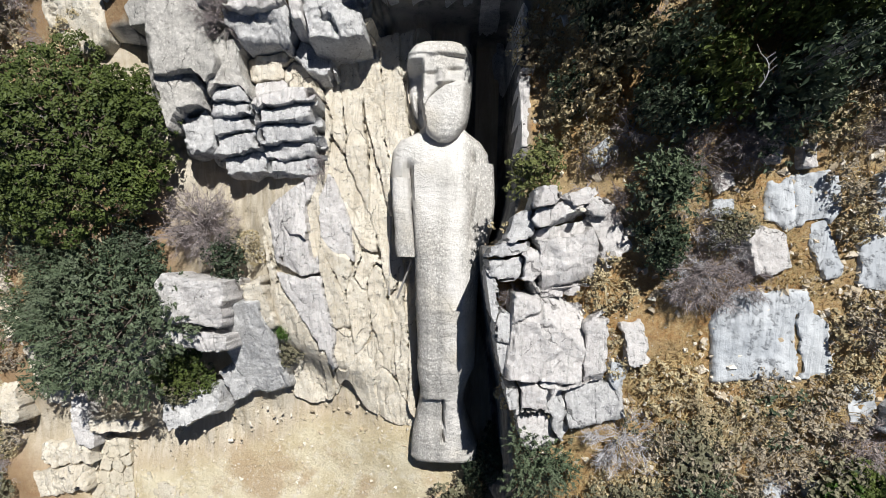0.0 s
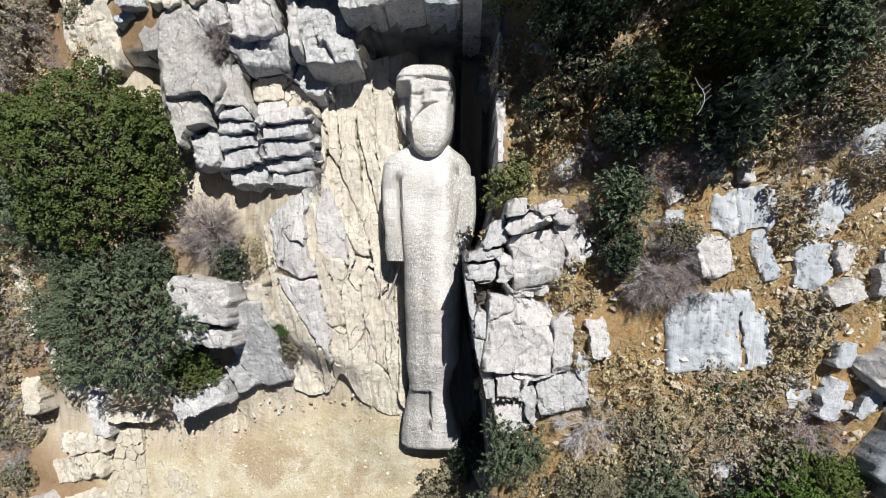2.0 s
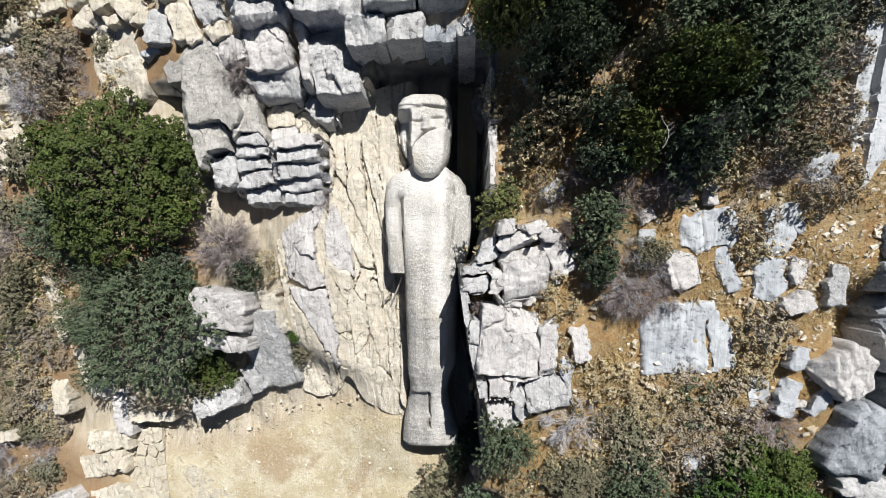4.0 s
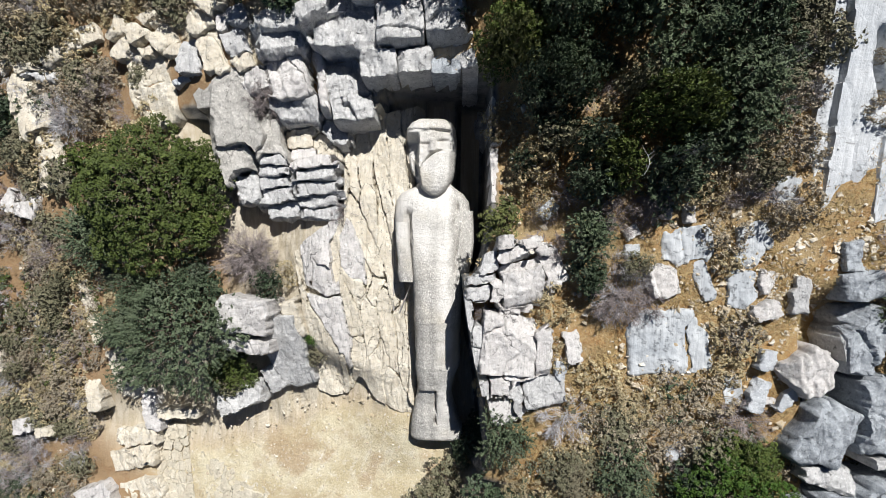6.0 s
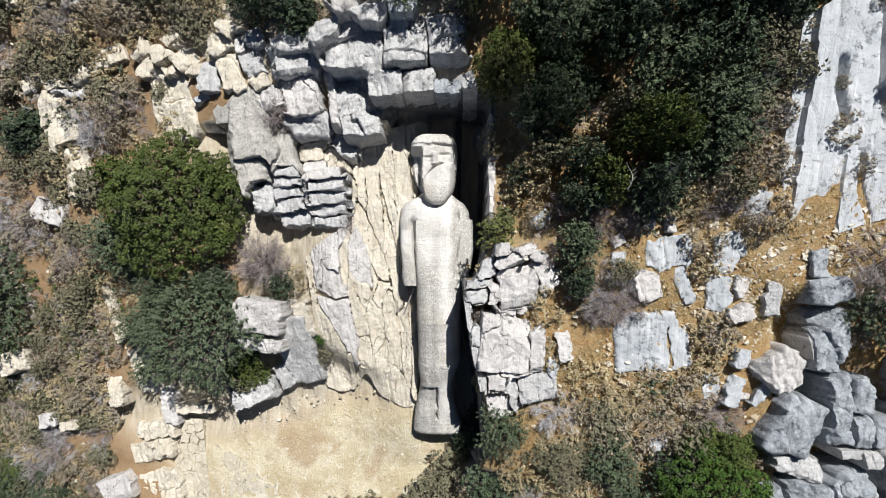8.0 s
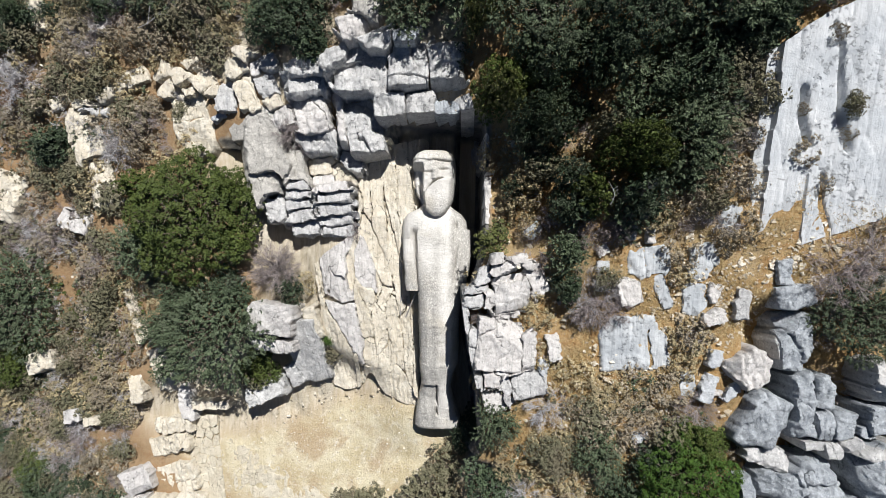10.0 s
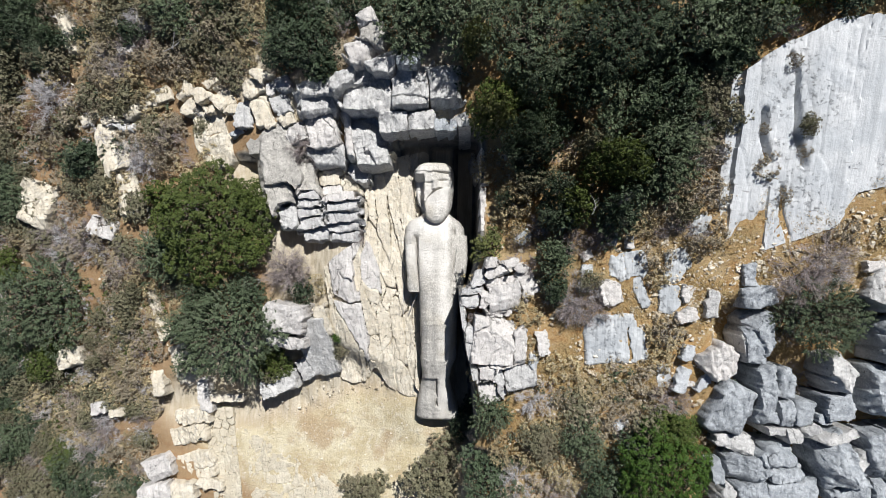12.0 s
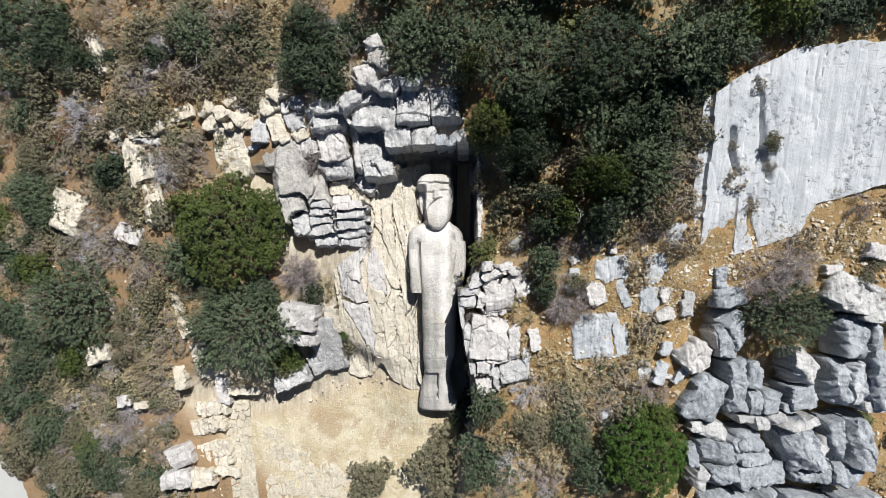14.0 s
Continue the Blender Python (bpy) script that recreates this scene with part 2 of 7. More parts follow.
def field_drop(x, y):
    """How deep the ground lies between the blocks of the block field."""
    return 1.3 * sstep(9.3, 10.2, x + 0.12 * (y + 4)) * sstep(-0.6, -1.8, y) * sstep(19.0, 17.0, x) * sstep(-12.0, -10.5, y)


def hill_z(x, y):
    dip = field_drop(x, y)
    x, y = levelled(x, 22.0), levelled(y, 18.0)
    left = 2.0 + 0.17 * (x + 10) + 0.2 * y
    right = 4.9 + 0.2 * (x - 2) + 0.17 * (y + 2)
    h = left + (right - left) * sstep(-1.2, 2.6, x)
    h = h + 0.4 * np.exp(-((x + 7.0) ** 2 / 4 + (y - 5.5) ** 2 / 8)) - 0.8 * np.exp(-((x + 3.4) ** 2 / 5 + (y - 5.0) ** 2 / 2.2))
    h = h - 1.3 * np.exp(-((x - 4.2) ** 2 / 12 + (y - 6.0) ** 2 / 9))
    return h - dip - 1.3 * np.exp(-((x - 1.8) ** 2 / 1.2 + (y - 3.3) ** 2 / 3))


def pit_z(x, y):
    z = 0.40 + 0.125 * np.clip(y + 5.5, 0, 10.5)
    z = z + (0.05 * (x + 2) + 0.06 * (y + 6)) * (1 - sstep(-6.5, -4.5, y))
    # the bank beside the statue, and the trench's right wall
    bank = np.interp(y, (-8.2, -6.6, -5.0, -4.0, -2.0, 2.0, 5.0), (0.0, 0.45, 0.75, 0.9, 1.0, 0.95, 0.8))
    z = z + bank * sstep(-4.2 - 2.0 * sstep(-5.0, -3.0, y), -1.7 - 2.5 * sstep(-5.0, -3.0, y), x) * sstep(-0.6, -1.3, x)
    z = z + 0.20 * np.maximum(-x - 2.6, 0) * sstep(-4.6, -1.2, y)
    edge = np.interp(y, (-8.5, -6.7, -4.2, -3.2, -2.2, -1.2, -0.66, -0.56, -0.2, 0.3, 1.0, 5.0), (-1.0, 1.15, 0.92, 0.68, 0.50, 0.36, 0.34, 0.74, 0.88, 1.0, 1.12, 1.12))
    z = z + np.maximum(x - edge, 0) * (1.1 + 50 * sstep(-7.4, -6.2, y))
    z = z - 1.1 * sstep(0.05, 0.3, x) * sstep(0.6, 1.6, y)
    head = 5.2 - 0.75 * sstep(-1.9, -2.4, x) + 0 * y
    return z + 20 * np.maximum(y - head, 0)


def ground_z(x, y):
    h, p = hill_z(x, y), pit_z(x, y)
    d = np.clip(0.5 + 0.5 * (p - h) / 0.3, 0, 1)
    return p + (h - p) * d - 0.3 * d * (1 - d) * 0.5


# ---- end of height ----


# ---- geometry ----
def lattice(ix, iy, iz, seed):
    h = (ix * 374761393 + iy * 668265263 + iz * 1274126177 + seed * 974634721) & 0xFFFFFFFF
    h = ((h ^ (h >> 13)) * 1103515245) & 0xFFFFFFFF
    h = ((h ^ (h >> 15)) * 2246822519) & 0xFFFFFFFF
    return ((h ^ (h >> 16)) & 0xFFFF) / 32767.5 - 1.0


def rough(p, seed=0, octaves=4, gain=0.5):
    """Layered value noise in -1..1 at the points p (n x 3)."""
    total, amp, norm = np.zeros(len(p)), 1.0, 0.0
    for o in range(octaves):
        c, s = math.cos(0.6 + 0.9 * o), math.sin(0.6 + 0.9 * o)
        q = np.stack([p[:, 0] * c - p[:, 1] * s, p[:, 0] * s + p[:, 1] * c, p[:, 2]], 1) * 2.03**o + 17.3 * o
        i = np.floor(q).astype(np.int64)
        f = q - i
        f = f * f * (3 - 2 * f)
        v = 0
        for dx in (0, 1):
            for dy in (0, 1):
                for dz in (0, 1):
                    w = (f[:, 0] if dx else 1 - f[:, 0]) * (f[:, 1] if dy else 1 - f[:, 1]) * (f[:, 2] if dz else 1 - f[:, 2])
                    v = v + w * lattice(i[:, 0] + dx, i[:, 1] + dy, i[:, 2] + dz, seed + o)
        total += amp * v
        norm += amp
        amp *= gain
    return total / norm


def ledges(v, k, edge=0.16):
    """v cut into k crisp terraces a unit."""
    i = np.floor(v * k)
    return (i + sstep(0.5 - edge, 0.5 + edge, v * k - i)) / k


def eased(rim, *clouds):
    """Smooth the stepped rim of a cut surface: edges (from, to) and the clouds of places to move alike."""
    ahead, behind = {}, {}
    for a, b in rim.tolist():
        ahead[a], behind[b] = b, a
    keys = np.array([k for k in ahead if k in behind])
    if len(keys) < 3:
        return
    nxt, prv = np.array([ahead[k] for k in keys]), np.array([behind[k] for k in keys])
    for cloud in clouds:
        for _ in range(2):
            cloud[keys, :2] = 0.5 * cloud[keys, :2] + 0.25 * (cloud[nxt, :2] + cloud[prv, :2])


def solid(name, verts, faces, mat=None, sharp=None, smooth=True):
    """A mesh from arrays of places and of faces with equally many corners."""
    verts, faces = np.asarray(verts, np.float32), np.asarray(faces, np.int32)
    me = bpy.data.meshes.new(name)
    me.vertices.add(len(verts))
    me.vertices.foreach_set("co", verts.ravel())
    me.loops.add(faces.size)
    me.loops.foreach_set("vertex_index", faces.ravel())
    me.polygons.add(len(faces))
    me.polygons.foreach_set("loop_start", np.arange(0, faces.size, faces.shape[1], dtype=np.int32))
    me.polygons.foreach_set("use_smooth", np.full(len(faces), smooth))
    me.update(calc_edges=True)
    if sharp:
        me.set_sharp_from_angle(angle=radians(sharp))
    if mat:
        me.materials.append(mat)
    return me


def part(name, me, parent, label="", at=None):
    ob = new(name, me)
    ob.parent = parent
    if at is not None:
        ob.matrix_basis = at
    return tagged(ob, label)


def thing(name, label, category, group="", at=None, kind="", me=None):
    ob = new(name, me)
    if at is not None:
        ob.matrix_basis = at
    return tagged(ob, label, category, group, kind)


CUBES = {}


def cube_net(n):
    """The points of a cube's skin with n x n quads a side, and the quads."""
    if n not in CUBES:
        index, pts, quads = {}, [], []

        def vert(p):
            key = tuple(int(round(v)) for v in p)
            if key not in index:
                index[key] = len(pts)
                pts.append([2 * v / n - 1 for v in key])
            return index[key]

        for axis in range(3):
            u, v = (axis + 1) % 3, (axis + 2) % 3
            for side in (0, n):
                for a in range(n):
                    for b in range(n):
                        quad = []
                        for da, db in ((0, 0), (1, 0), (1, 1), (0, 1)):
                            p = [0, 0, 0]
                            p[axis], p[u], p[v] = side, a + da, b + db
                            quad.append(vert(p))
                        quads.append(quad if side else quad[::-1])
        CUBES[n] = np.array(pts), np.array(quads)
    return CUBES[n]


ROCKS = []


def rock(x, y, l, w, h, turn, mat, proud=0.5, owner=None, name="boulder", label="weathered grey limestone boulder on dry slope", group="", category="rock", top=None, layers=0.0, jag=1.0, cuts=5, front=0.0, dip=0.0):
    """A rock that weathers out of the ground: its middle, length along turn, width, height, and the share of it that stands
    proud (or the level of its top). layers: beds of that thickness step down along it; front: how far its steep south face runs out; dip: its fall to the south. Built by build_rocks()."""
    low = float(ground_z(x, y) + field_drop(x, y))
    grow = 1.06 if owner else 1.0
    ROCKS.append((x, y, l * grow, w * grow, radians(turn), (low + h * proud) if top is None else top, mat, owner, name, label, group, category, layers, jag, cuts, front, dip))


def largest_piece(quads):
    """Which quads belong to the largest connected patch."""
    label = np.arange(quads.max() + 1)
    while True:
        low = label[quads].min(1)
        old = label.copy()
        for q in range(4):
            np.minimum.at(label, quads[:, q], low)
        label = label[label]
        if (label == old).all():
            break
    own = label[quads[:, 0]]
    return own == np.bincount(own).argmax()


def build_rocks(step=0.037):
    """Neighbouring rocks meet in narrow cracks; the rest of each one's rim drops to the ground."""
    for k, (x, y, l, w, a, top, mat, owner, name, label, group, category, layers, jag, cuts, front, dip) in enumerate(ROCKS):
        rng = np.random.default_rng(500 + k)
        c, s = math.cos(a), math.sin(a)
        reach = 0.62 * math.hypot(l, w) + 0.1
        near = [r for m, r in enumerate(ROCKS) if m != k and r[2] * r[3] > 0.3 * l * w and abs(r[5] - top) < (9 if owner else 0.7) and math.hypot(r[0] - x, r[1] - y) < reach + 0.62 * math.hypot(r[2], r[3])]
        gap = step * (0.75 if layers else 1.0 if max(l, w) > 0.7 else 0.7)
        au, av = np.arange(-0.72 * l - 0.05, 0.72 * l + 0.05, gap), np.arange(-0.72 * w - 0.05, 0.72 * w + 0.05, gap)
        du, dv = (g.ravel() for g in np.meshgrid(au, av))
        gx, gy = x + du * c - dv * s, y + du * s + dv * c
        flat = np.stack([gx, gy, 0 * gx], 1)
        size = math.sqrt(l * w)
        wob = min(0.08 if owner else 0.13, 0.12 * size)
        f1 = 2.4 / max(size, 0.4)
        wx = gx + wob * ledges(rough(flat * f1, 61, 3), 3, 0.3) + 0.5 * wob * rough(flat * 3.3 * f1, 62, 2)
        wy = gy + wob * ledges(rough(flat * f1, 63, 3), 3, 0.3) + 0.5 * wob * rough(flat * 3.3 * f1, 64, 2)

        def distance_to(r):
            cc, ss = math.cos(r[4]), math.sin(r[4])
            u, v = ((wx - r[0]) * cc + (wy - r[1]) * ss) / (r[2] / 2), (-(wx - r[0]) * ss + (wy - r[1]) * cc) / (r[3] / 2)
            return 0.96 * np.maximum(np.abs(u), np.abs(v)) + 0.04 * np.hypot(u, v), u, v

        own, u, v = distance_to(ROCKS[k])
        corner = rng.uniform(-0.5, 0.35, 4) if owner else rng.uniform(0.0, 0.75, 4) if name == "slab" else rng.uniform(-0.5, 0.3, 4)
        for q, (su, sv) in enumerate(((1, 1), (-1, 1), (-1, -1), (1, -1))):
            own = np.maximum(own, (u * su + v * sv) / (2 - corner[q]))
        other = np.full(len(gx), 9.0)
        for r in near:
            other = np.minimum(other, distance_to(r)[0])
        high = top - float(ground_z(x, y))
        z = top + (hill_z(gx, gy) - float(hill_z(x, y)) if name == "slab" else dip * (gy - y))
        tall = max(min(high, 0.8 * size), 0.15)
        for _ in range(cuts):
            t = rng.uniform(0, 2 * np.pi)
            z = np.minimum(z, top - tall * rng.uniform(0.2, 1.3) * (u * math.cos(t) + v * math.sin(t) - rng.uniform(0.35, 0.9)))
        if front:
            deep = 0.5 * (l * abs(s) + w * abs(c)) - 0.55 * front
            z = np.minimum(z, top - 4.0 * (y - wy + 0.10 * rough(flat * 1.6, 90 + k, 3) - deep))
        tilt = rng.normal(0, 0.05, 2)
        z = z + tall * (tilt[0] * u + tilt[1] * v)
        if layers:
            d = u * l / 2 / layers + 0.28 * rough(flat * (2.2, 1.0, 1), 70 + k, 3) + 0.2 * ledges(rough(flat * (5, 3, 1), 71 + k, 2), 3, 0.1)
            i, f = np.floor(d).astype(np.int64), d - np.floor(d)
            rise = min(0.66, 0.75 * max(high, 0.3) / layers / max(1, l / layers))
            step_up = max(rise, 0.3) * (i + np.clip((f - 0.04) / (0.20 + 0.12 * lattice(i, i * 0 + 3, i * 0, k)), 0.0, 1.0) - 1.0 - i[own < 0.95].max()) + 0.12 * lattice(i, i * 0, i * 0, k)
            z = z + layers * step_up - 0.22 * layers * np.exp(-((np.minimum(f, 1 - f) / 0.06) ** 2))
        along = np.stack([(gx * 0.99 + gy * 0.14) * 6, (gy * 0.99 - gx * 0.14) * 0.9, 0 * gx + 2.7 * k], 1)
        craggy = 0.6 * ledges(rough(flat * 1.3, 80 + k, 3), 4, 0.1) + 0.4 * ledges(rough(along * (0.45, 0.9, 1), 79 + k, 3), 4, 0.1) + 0.10 * ledges(rough(flat * 4.3, 78 + k, 2), 2, 0.2)
        z = z + jag * (0.38 * min(1, size) * craggy + 0.03 * rough(along, 81 + k, 3) + 0.018 * rough(flat * 11, 82 + k, 3)) + min(1, size) * (0.045 * rough(flat * 4.7, 88 + k, 4, 0.6) + 0.05 * ledges(rough(along * (0.5, 0.5, 1), 89 + k, 2), 4, 0.12))
        crack = np.abs(rough(along * (0.24, 0.5, 1), 83 + k, 2))
        z = z - min(0.07, 0.08 * size) * np.exp(-((crack / 0.04) ** 2)) * sstep(0.0, 0.2, rough(flat * 0.9, 85, 2))
        plates = int(np.clip(1.3 * l * w, 1, 7)) if jag > 0.3 else 1
        if plates > 1:
            pu, pv = rng.uniform(-1, 1, plates), rng.uniform(-1, 1, plates)
            away = np.stack([np.abs((u + 0.12 * (wx - gx) * 20 - a1) * l / 2) * 0.62 + np.abs((v - b1) * w / 2) for a1, b1 in zip(pu, pv)])
            away = away + 0.05 * rough(flat * 3, 86, 2)
            order = np.argsort(away, axis=0)
            first, gap2 = order[0], np.take_along_axis(away, order[1:2], 0)[0] - np.take_along_axis(away, order[0:1], 0)[0]
            z = z + rng.normal(0, min(0.07, 0.12 * tall), plates)[first] + rng.normal(0, 0.07, plates)[first] * (v - pv[first]) * w / 2 + rng.normal(0, 0.05, plates)[first] * (u - pu[first]) * l / 2
            z = z - 0.10 * np.exp(-((gap2 / 0.035) ** 2)) * sstep(-0.3, -0.1, rough(flat * 1.3, 87 + k, 2))
        ground = ground_z(gx, gy)
        z = np.where(own < 0.9, np.maximum(z, ground + 0.03), z)
        open_side = sstep(0.06, 0.3, other - own)
        rim = np.clip((own - 0.95) / 0.08, 0, 1) * open_side
        z = z - rim**2 * np.maximum(z - ground + 0.1, 0.05) - 0.02 * min(1, size) * sstep(0.88, 1.0, own)
        z = z - 0.045 * min(1, size) * np.exp(-(((other - own) * size / 0.06) ** 2))
        ok = ((own < 1.03) | ((other < 1.4) & (own < 1.4) & (owner is not None))) & (own <= other + (0.04 if owner else -0.006) / size) & (z > ground - 0.12) & (ground > top - max(1.7 if owner else 2.6, 0.9 * tall))
        idx = np.arange(len(gx)).reshape(len(av), len(au))
        quads = np.stack([idx[:-1, :-1], idx[:-1, 1:], idx[1:, 1:], idx[1:, :-1]], -1).reshape(-1, 4)
        quads = quads[ok[quads].all(1)]
        if len(quads) < 6:
            continue
        quads = quads[largest_piece(quads)]
        used, index = np.unique(quads, return_inverse=True)
        index = index.reshape(quads.shape)
        edges = np.concatenate([index[:, [q, (q + 1) % 4]] for q in range(4)])
        both = {tuple(e) for e in edges.tolist()}
        rimmed = np.array([e for e in both if (e[1], e[0]) not in both])
        upper = np.stack([gx, gy, z], 1)[used] - (x, y, top)
        lower = np.stack([gx, gy, np.minimum(ground, z) - 0.3], 1)[used] - (x, y, top)
        m = len(upper)
        eased(rimmed, upper, lower)
        skirt = np.stack([rimmed[:, 1], rimmed[:, 0], rimmed[:, 0] + m, rimmed[:, 1] + m], 1)
        verts, faces = np.concatenate([upper, lower]), np.concatenate([index, skirt])
        keep, faces = np.unique(faces, return_inverse=True)
        me = solid(name, verts[keep], faces.reshape(-1, 4), mat, sharp=52)
        if owner:
            part(name, me, owner, at=pose(x, y, top))
        else:
            thing(name, label, category, group, pose(x, y, top), me=me)


def fan(centres, normals, length, width, rng, fold=0.25, along=None):
    """Leaves: a folded diamond at each centre, its length along a way of its own or one given. Returns places and triangles."""
    n = len(centres)
    side = rng.normal(0, 1, (n, 3)) if along is None else along
    side = side - normals * (side * normals).sum(1)[:, None]
    side /= np.linalg.norm(side, axis=1)[:, None] + 1e-9
    other = np.cross(normals, side)
    ln = (length * rng.uniform(0.6, 1.35, n))[:, None]
    wd = (width * rng.uniform(0.6, 1.35, n))[:, None]
    verts = np.stack([centres - side * ln / 2, centres + other * wd / 2 + normals * wd * fold, centres + side * ln / 2, centres - other * wd / 2 + normals * wd * fold], 1)
    base = np.arange(n)[:, None] * 4
    tris = np.concatenate([base + [0, 1, 2], base + [0, 2, 3]], 1).reshape(-1, 3)
    return verts.reshape(-1, 3), tris


def unit(v):
    return v / (np.linalg.norm(v, axis=-1, keepdims=True) + 1e-9)


def tufts(anchors, ways, reach, per, leaf, rng, spray=False, slim=0.42):
    """Leaves in tufts that grow from the anchors along the ways. Returns places, triangles and the tone of each place."""
    n = len(anchors)
    w = np.repeat(ways, per, 0)
    big = np.repeat(reach * rng.uniform(0.65, 1.35, n), per)[:, None]
    tone = np.repeat(np.clip(rng.normal(0.5, 0.27, n), 0, 1), per)
    if spray:
        # a feathery shoot: needles that lean off a short branch
        q = rng.uniform(0, 1, (n * per, 1)) ** 0.8
        off = rng.normal(0, 1, (n * per, 3))
        c = np.repeat(anchors, per, 0) + w * big * 2.0 * q + off * big * 0.30 * (1.05 - 0.75 * q)
        normal = unit(0.5 * w + 0.6 * rng.normal(0, 1, c.shape) + (0, 0, 0.6))
        v, f = fan(c, normal, leaf * 1.25, leaf * slim, rng, 0.15, along=w + 0.5 * off)
    else:
        out = unit(w + 0.75 * rng.normal(0, 1, (n * per, 3)))
        c = np.repeat(anchors, per, 0) + out * big * rng.uniform(0.5, 1.0, (n * per, 1)) + w * big * 0.35
        normal = unit(0.8 * out + 0.45 * rng.normal(0, 1, c.shape) + (0, 0, 0.4))
        v, f = fan(c, normal, leaf, leaf * 0.62, rng)
    return v, f, np.repeat(tone, 4)


def leaf_mesh(name, groups, mat=None):
    """One mesh of leaves from groups of places, triangles and tones."""
    v, f = joined([g[:2] for g in groups])
    me = solid(name, v, f, mat, smooth=False)
    me.attributes.new("tone", "FLOAT", "POINT").data.foreach_set("value", np.concatenate([g[2] for g in groups]).astype(np.float32))
    return me


def tube(points, radii, sides=5):
    """A tapered branch along the points."""
    points = np.asarray(points, float)
    ring = np.arange(sides) * 2 * np.pi / sides
    verts, faces = [], []
    for i, (p, r) in enumerate(zip(points, radii)):
        ahead = points[min(i + 1, len(points) - 1)] - points[max(i - 1, 0)]
        ahead /= np.linalg.norm(ahead) + 1e-9
        a = np.cross(ahead, (0.3, 0.9, 0.2))
        a /= np.linalg.norm(a) + 1e-9
        b = np.cross(ahead, a)
        verts += [p + r * (a * np.cos(t) + b * np.sin(t)) for t in ring]
        if i:
            for k in range(sides):
                m = (k + 1) % sides
                faces.append([(i - 1) * sides + k, (i - 1) * sides + m, i * sides + m, i * sides + k])
    return np.array(verts), np.array(faces)


def joined(pieces):
    verts, faces, n = [], [], 0
    for v, f in pieces:
        verts.append(v)
        faces.append(f + n)
        n += len(v)
    return np.concatenate(verts), np.concatenate(faces)


def leafy(radius, tall, lobes, gap, per, leaf, seed, spray=False, spread=0.66):
    """Trunk with limbs, and a crown of bulging lobes set with tufts of leaves, for a plant of that radius and height."""
    rng = np.random.default_rng(seed)
    ends, sizes = [], []
    for k in range(lobes):
        a = k * 2.39996 + rng.uniform(-0.5, 0.5)
        q = spread * math.sqrt((k + 0.2) / lobes) * rng.uniform(0.8, 1.2)
        rl = radius * rng.uniform(0.24, 0.46) * (1.15 if k < lobes // 3 else 0.9)
        z = tall * (0.90 - 0.60 * q * q) - rl * 0.62 + rng.uniform(-0.16, 0.12) * tall
        ends.append((radius * q * math.cos(a), radius * q * math.sin(a), max(z, 0.35 * rl)))
        sizes.append(rl)
    ends, sizes = np.array(ends), np.array(sizes)
    anchors, ways = [], []
    for k, (e, rl) in enumerate(zip(ends, sizes)):
        m = max(6, int(4 * np.pi * rl * rl / gap**2))
        h = 1 - 1.5 * (np.arange(m) + 0.5) / m
        a = np.arange(m) * 2.39996 + k
        way = unit(np.stack([np.sqrt(1 - h * h) * np.cos(a), np.sqrt(1 - h * h) * np.sin(a), h], 1) + rng.normal(0, 0.12, (m, 3)))
        p = e + way * (rl * (0.86 + 0.30 * rough(way * 2.2 + 7.1 * k, seed, 2)))[:, None] * (1, 1, 0.85)
        inside = np.zeros(m, bool)
        for j, (o, ro) in enumerate(zip(ends, sizes)):
            inside |= (j != k) & (np.linalg.norm((p - o) / (1, 1, 0.85), axis=1) < 0.84 * ro)
        keep = ~inside & (rng.uniform(0, 1, m) > 0.10) & (p[:, 2] > 0.02)
        anchors.append(p[keep])
        ways.append(unit(way[keep] + (0, 0, 0.35)))
    anchors, ways = np.concatenate(anchors), np.concatenate(ways)
    outer = tufts(anchors, ways, gap * 0.52, per, leaf, rng, spray)
    # the sparse leaves within, in low tones that paint the crown's inner shade
    n = int(4 * len(anchors))
    pick = rng.choice(lobes, n, p=sizes**2 / (sizes**2).sum())
    way = unit(rng.normal(0, 1, (n, 3)) * (1, 1, 0.8))
    c = ends[pick] + way * (sizes[pick] * rng.uniform(0.45, 0.80, n))[:, None]
    c[:, 2] = np.maximum(c[:, 2], 0.04)
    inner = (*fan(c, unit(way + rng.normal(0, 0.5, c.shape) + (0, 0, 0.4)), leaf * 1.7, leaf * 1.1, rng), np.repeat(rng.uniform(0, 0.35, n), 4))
    limbs = []
    fork = np.array([0, 0, 0.22 * tall])
    limbs.append(tube([(0, 0, -0.25), (0.02, 0.01, 0.1 * tall), fork], (0.075 * radius, 0.06 * radius, 0.05 * radius), 7))
    for e, rl in zip(ends, sizes):
        mid = fork * 0.5 + e * 0.5 + rng.normal(0, 0.07, 3) * radius
        limbs.append(tube([fork * 0.9, mid, e], (0.032 * radius, 0.022 * radius, 0.01 * radius), 5))
        for _ in range(4):
            v = rng.normal(0, 1, 3)
            v[2] = abs(v[2])
            limbs.append(tube([mid * 0.4 + e * 0.6, e + v / np.linalg.norm(v) * rl * 0.9], (0.012 * radius, 0.005 * radius), 4))
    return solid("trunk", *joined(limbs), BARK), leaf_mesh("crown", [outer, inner])


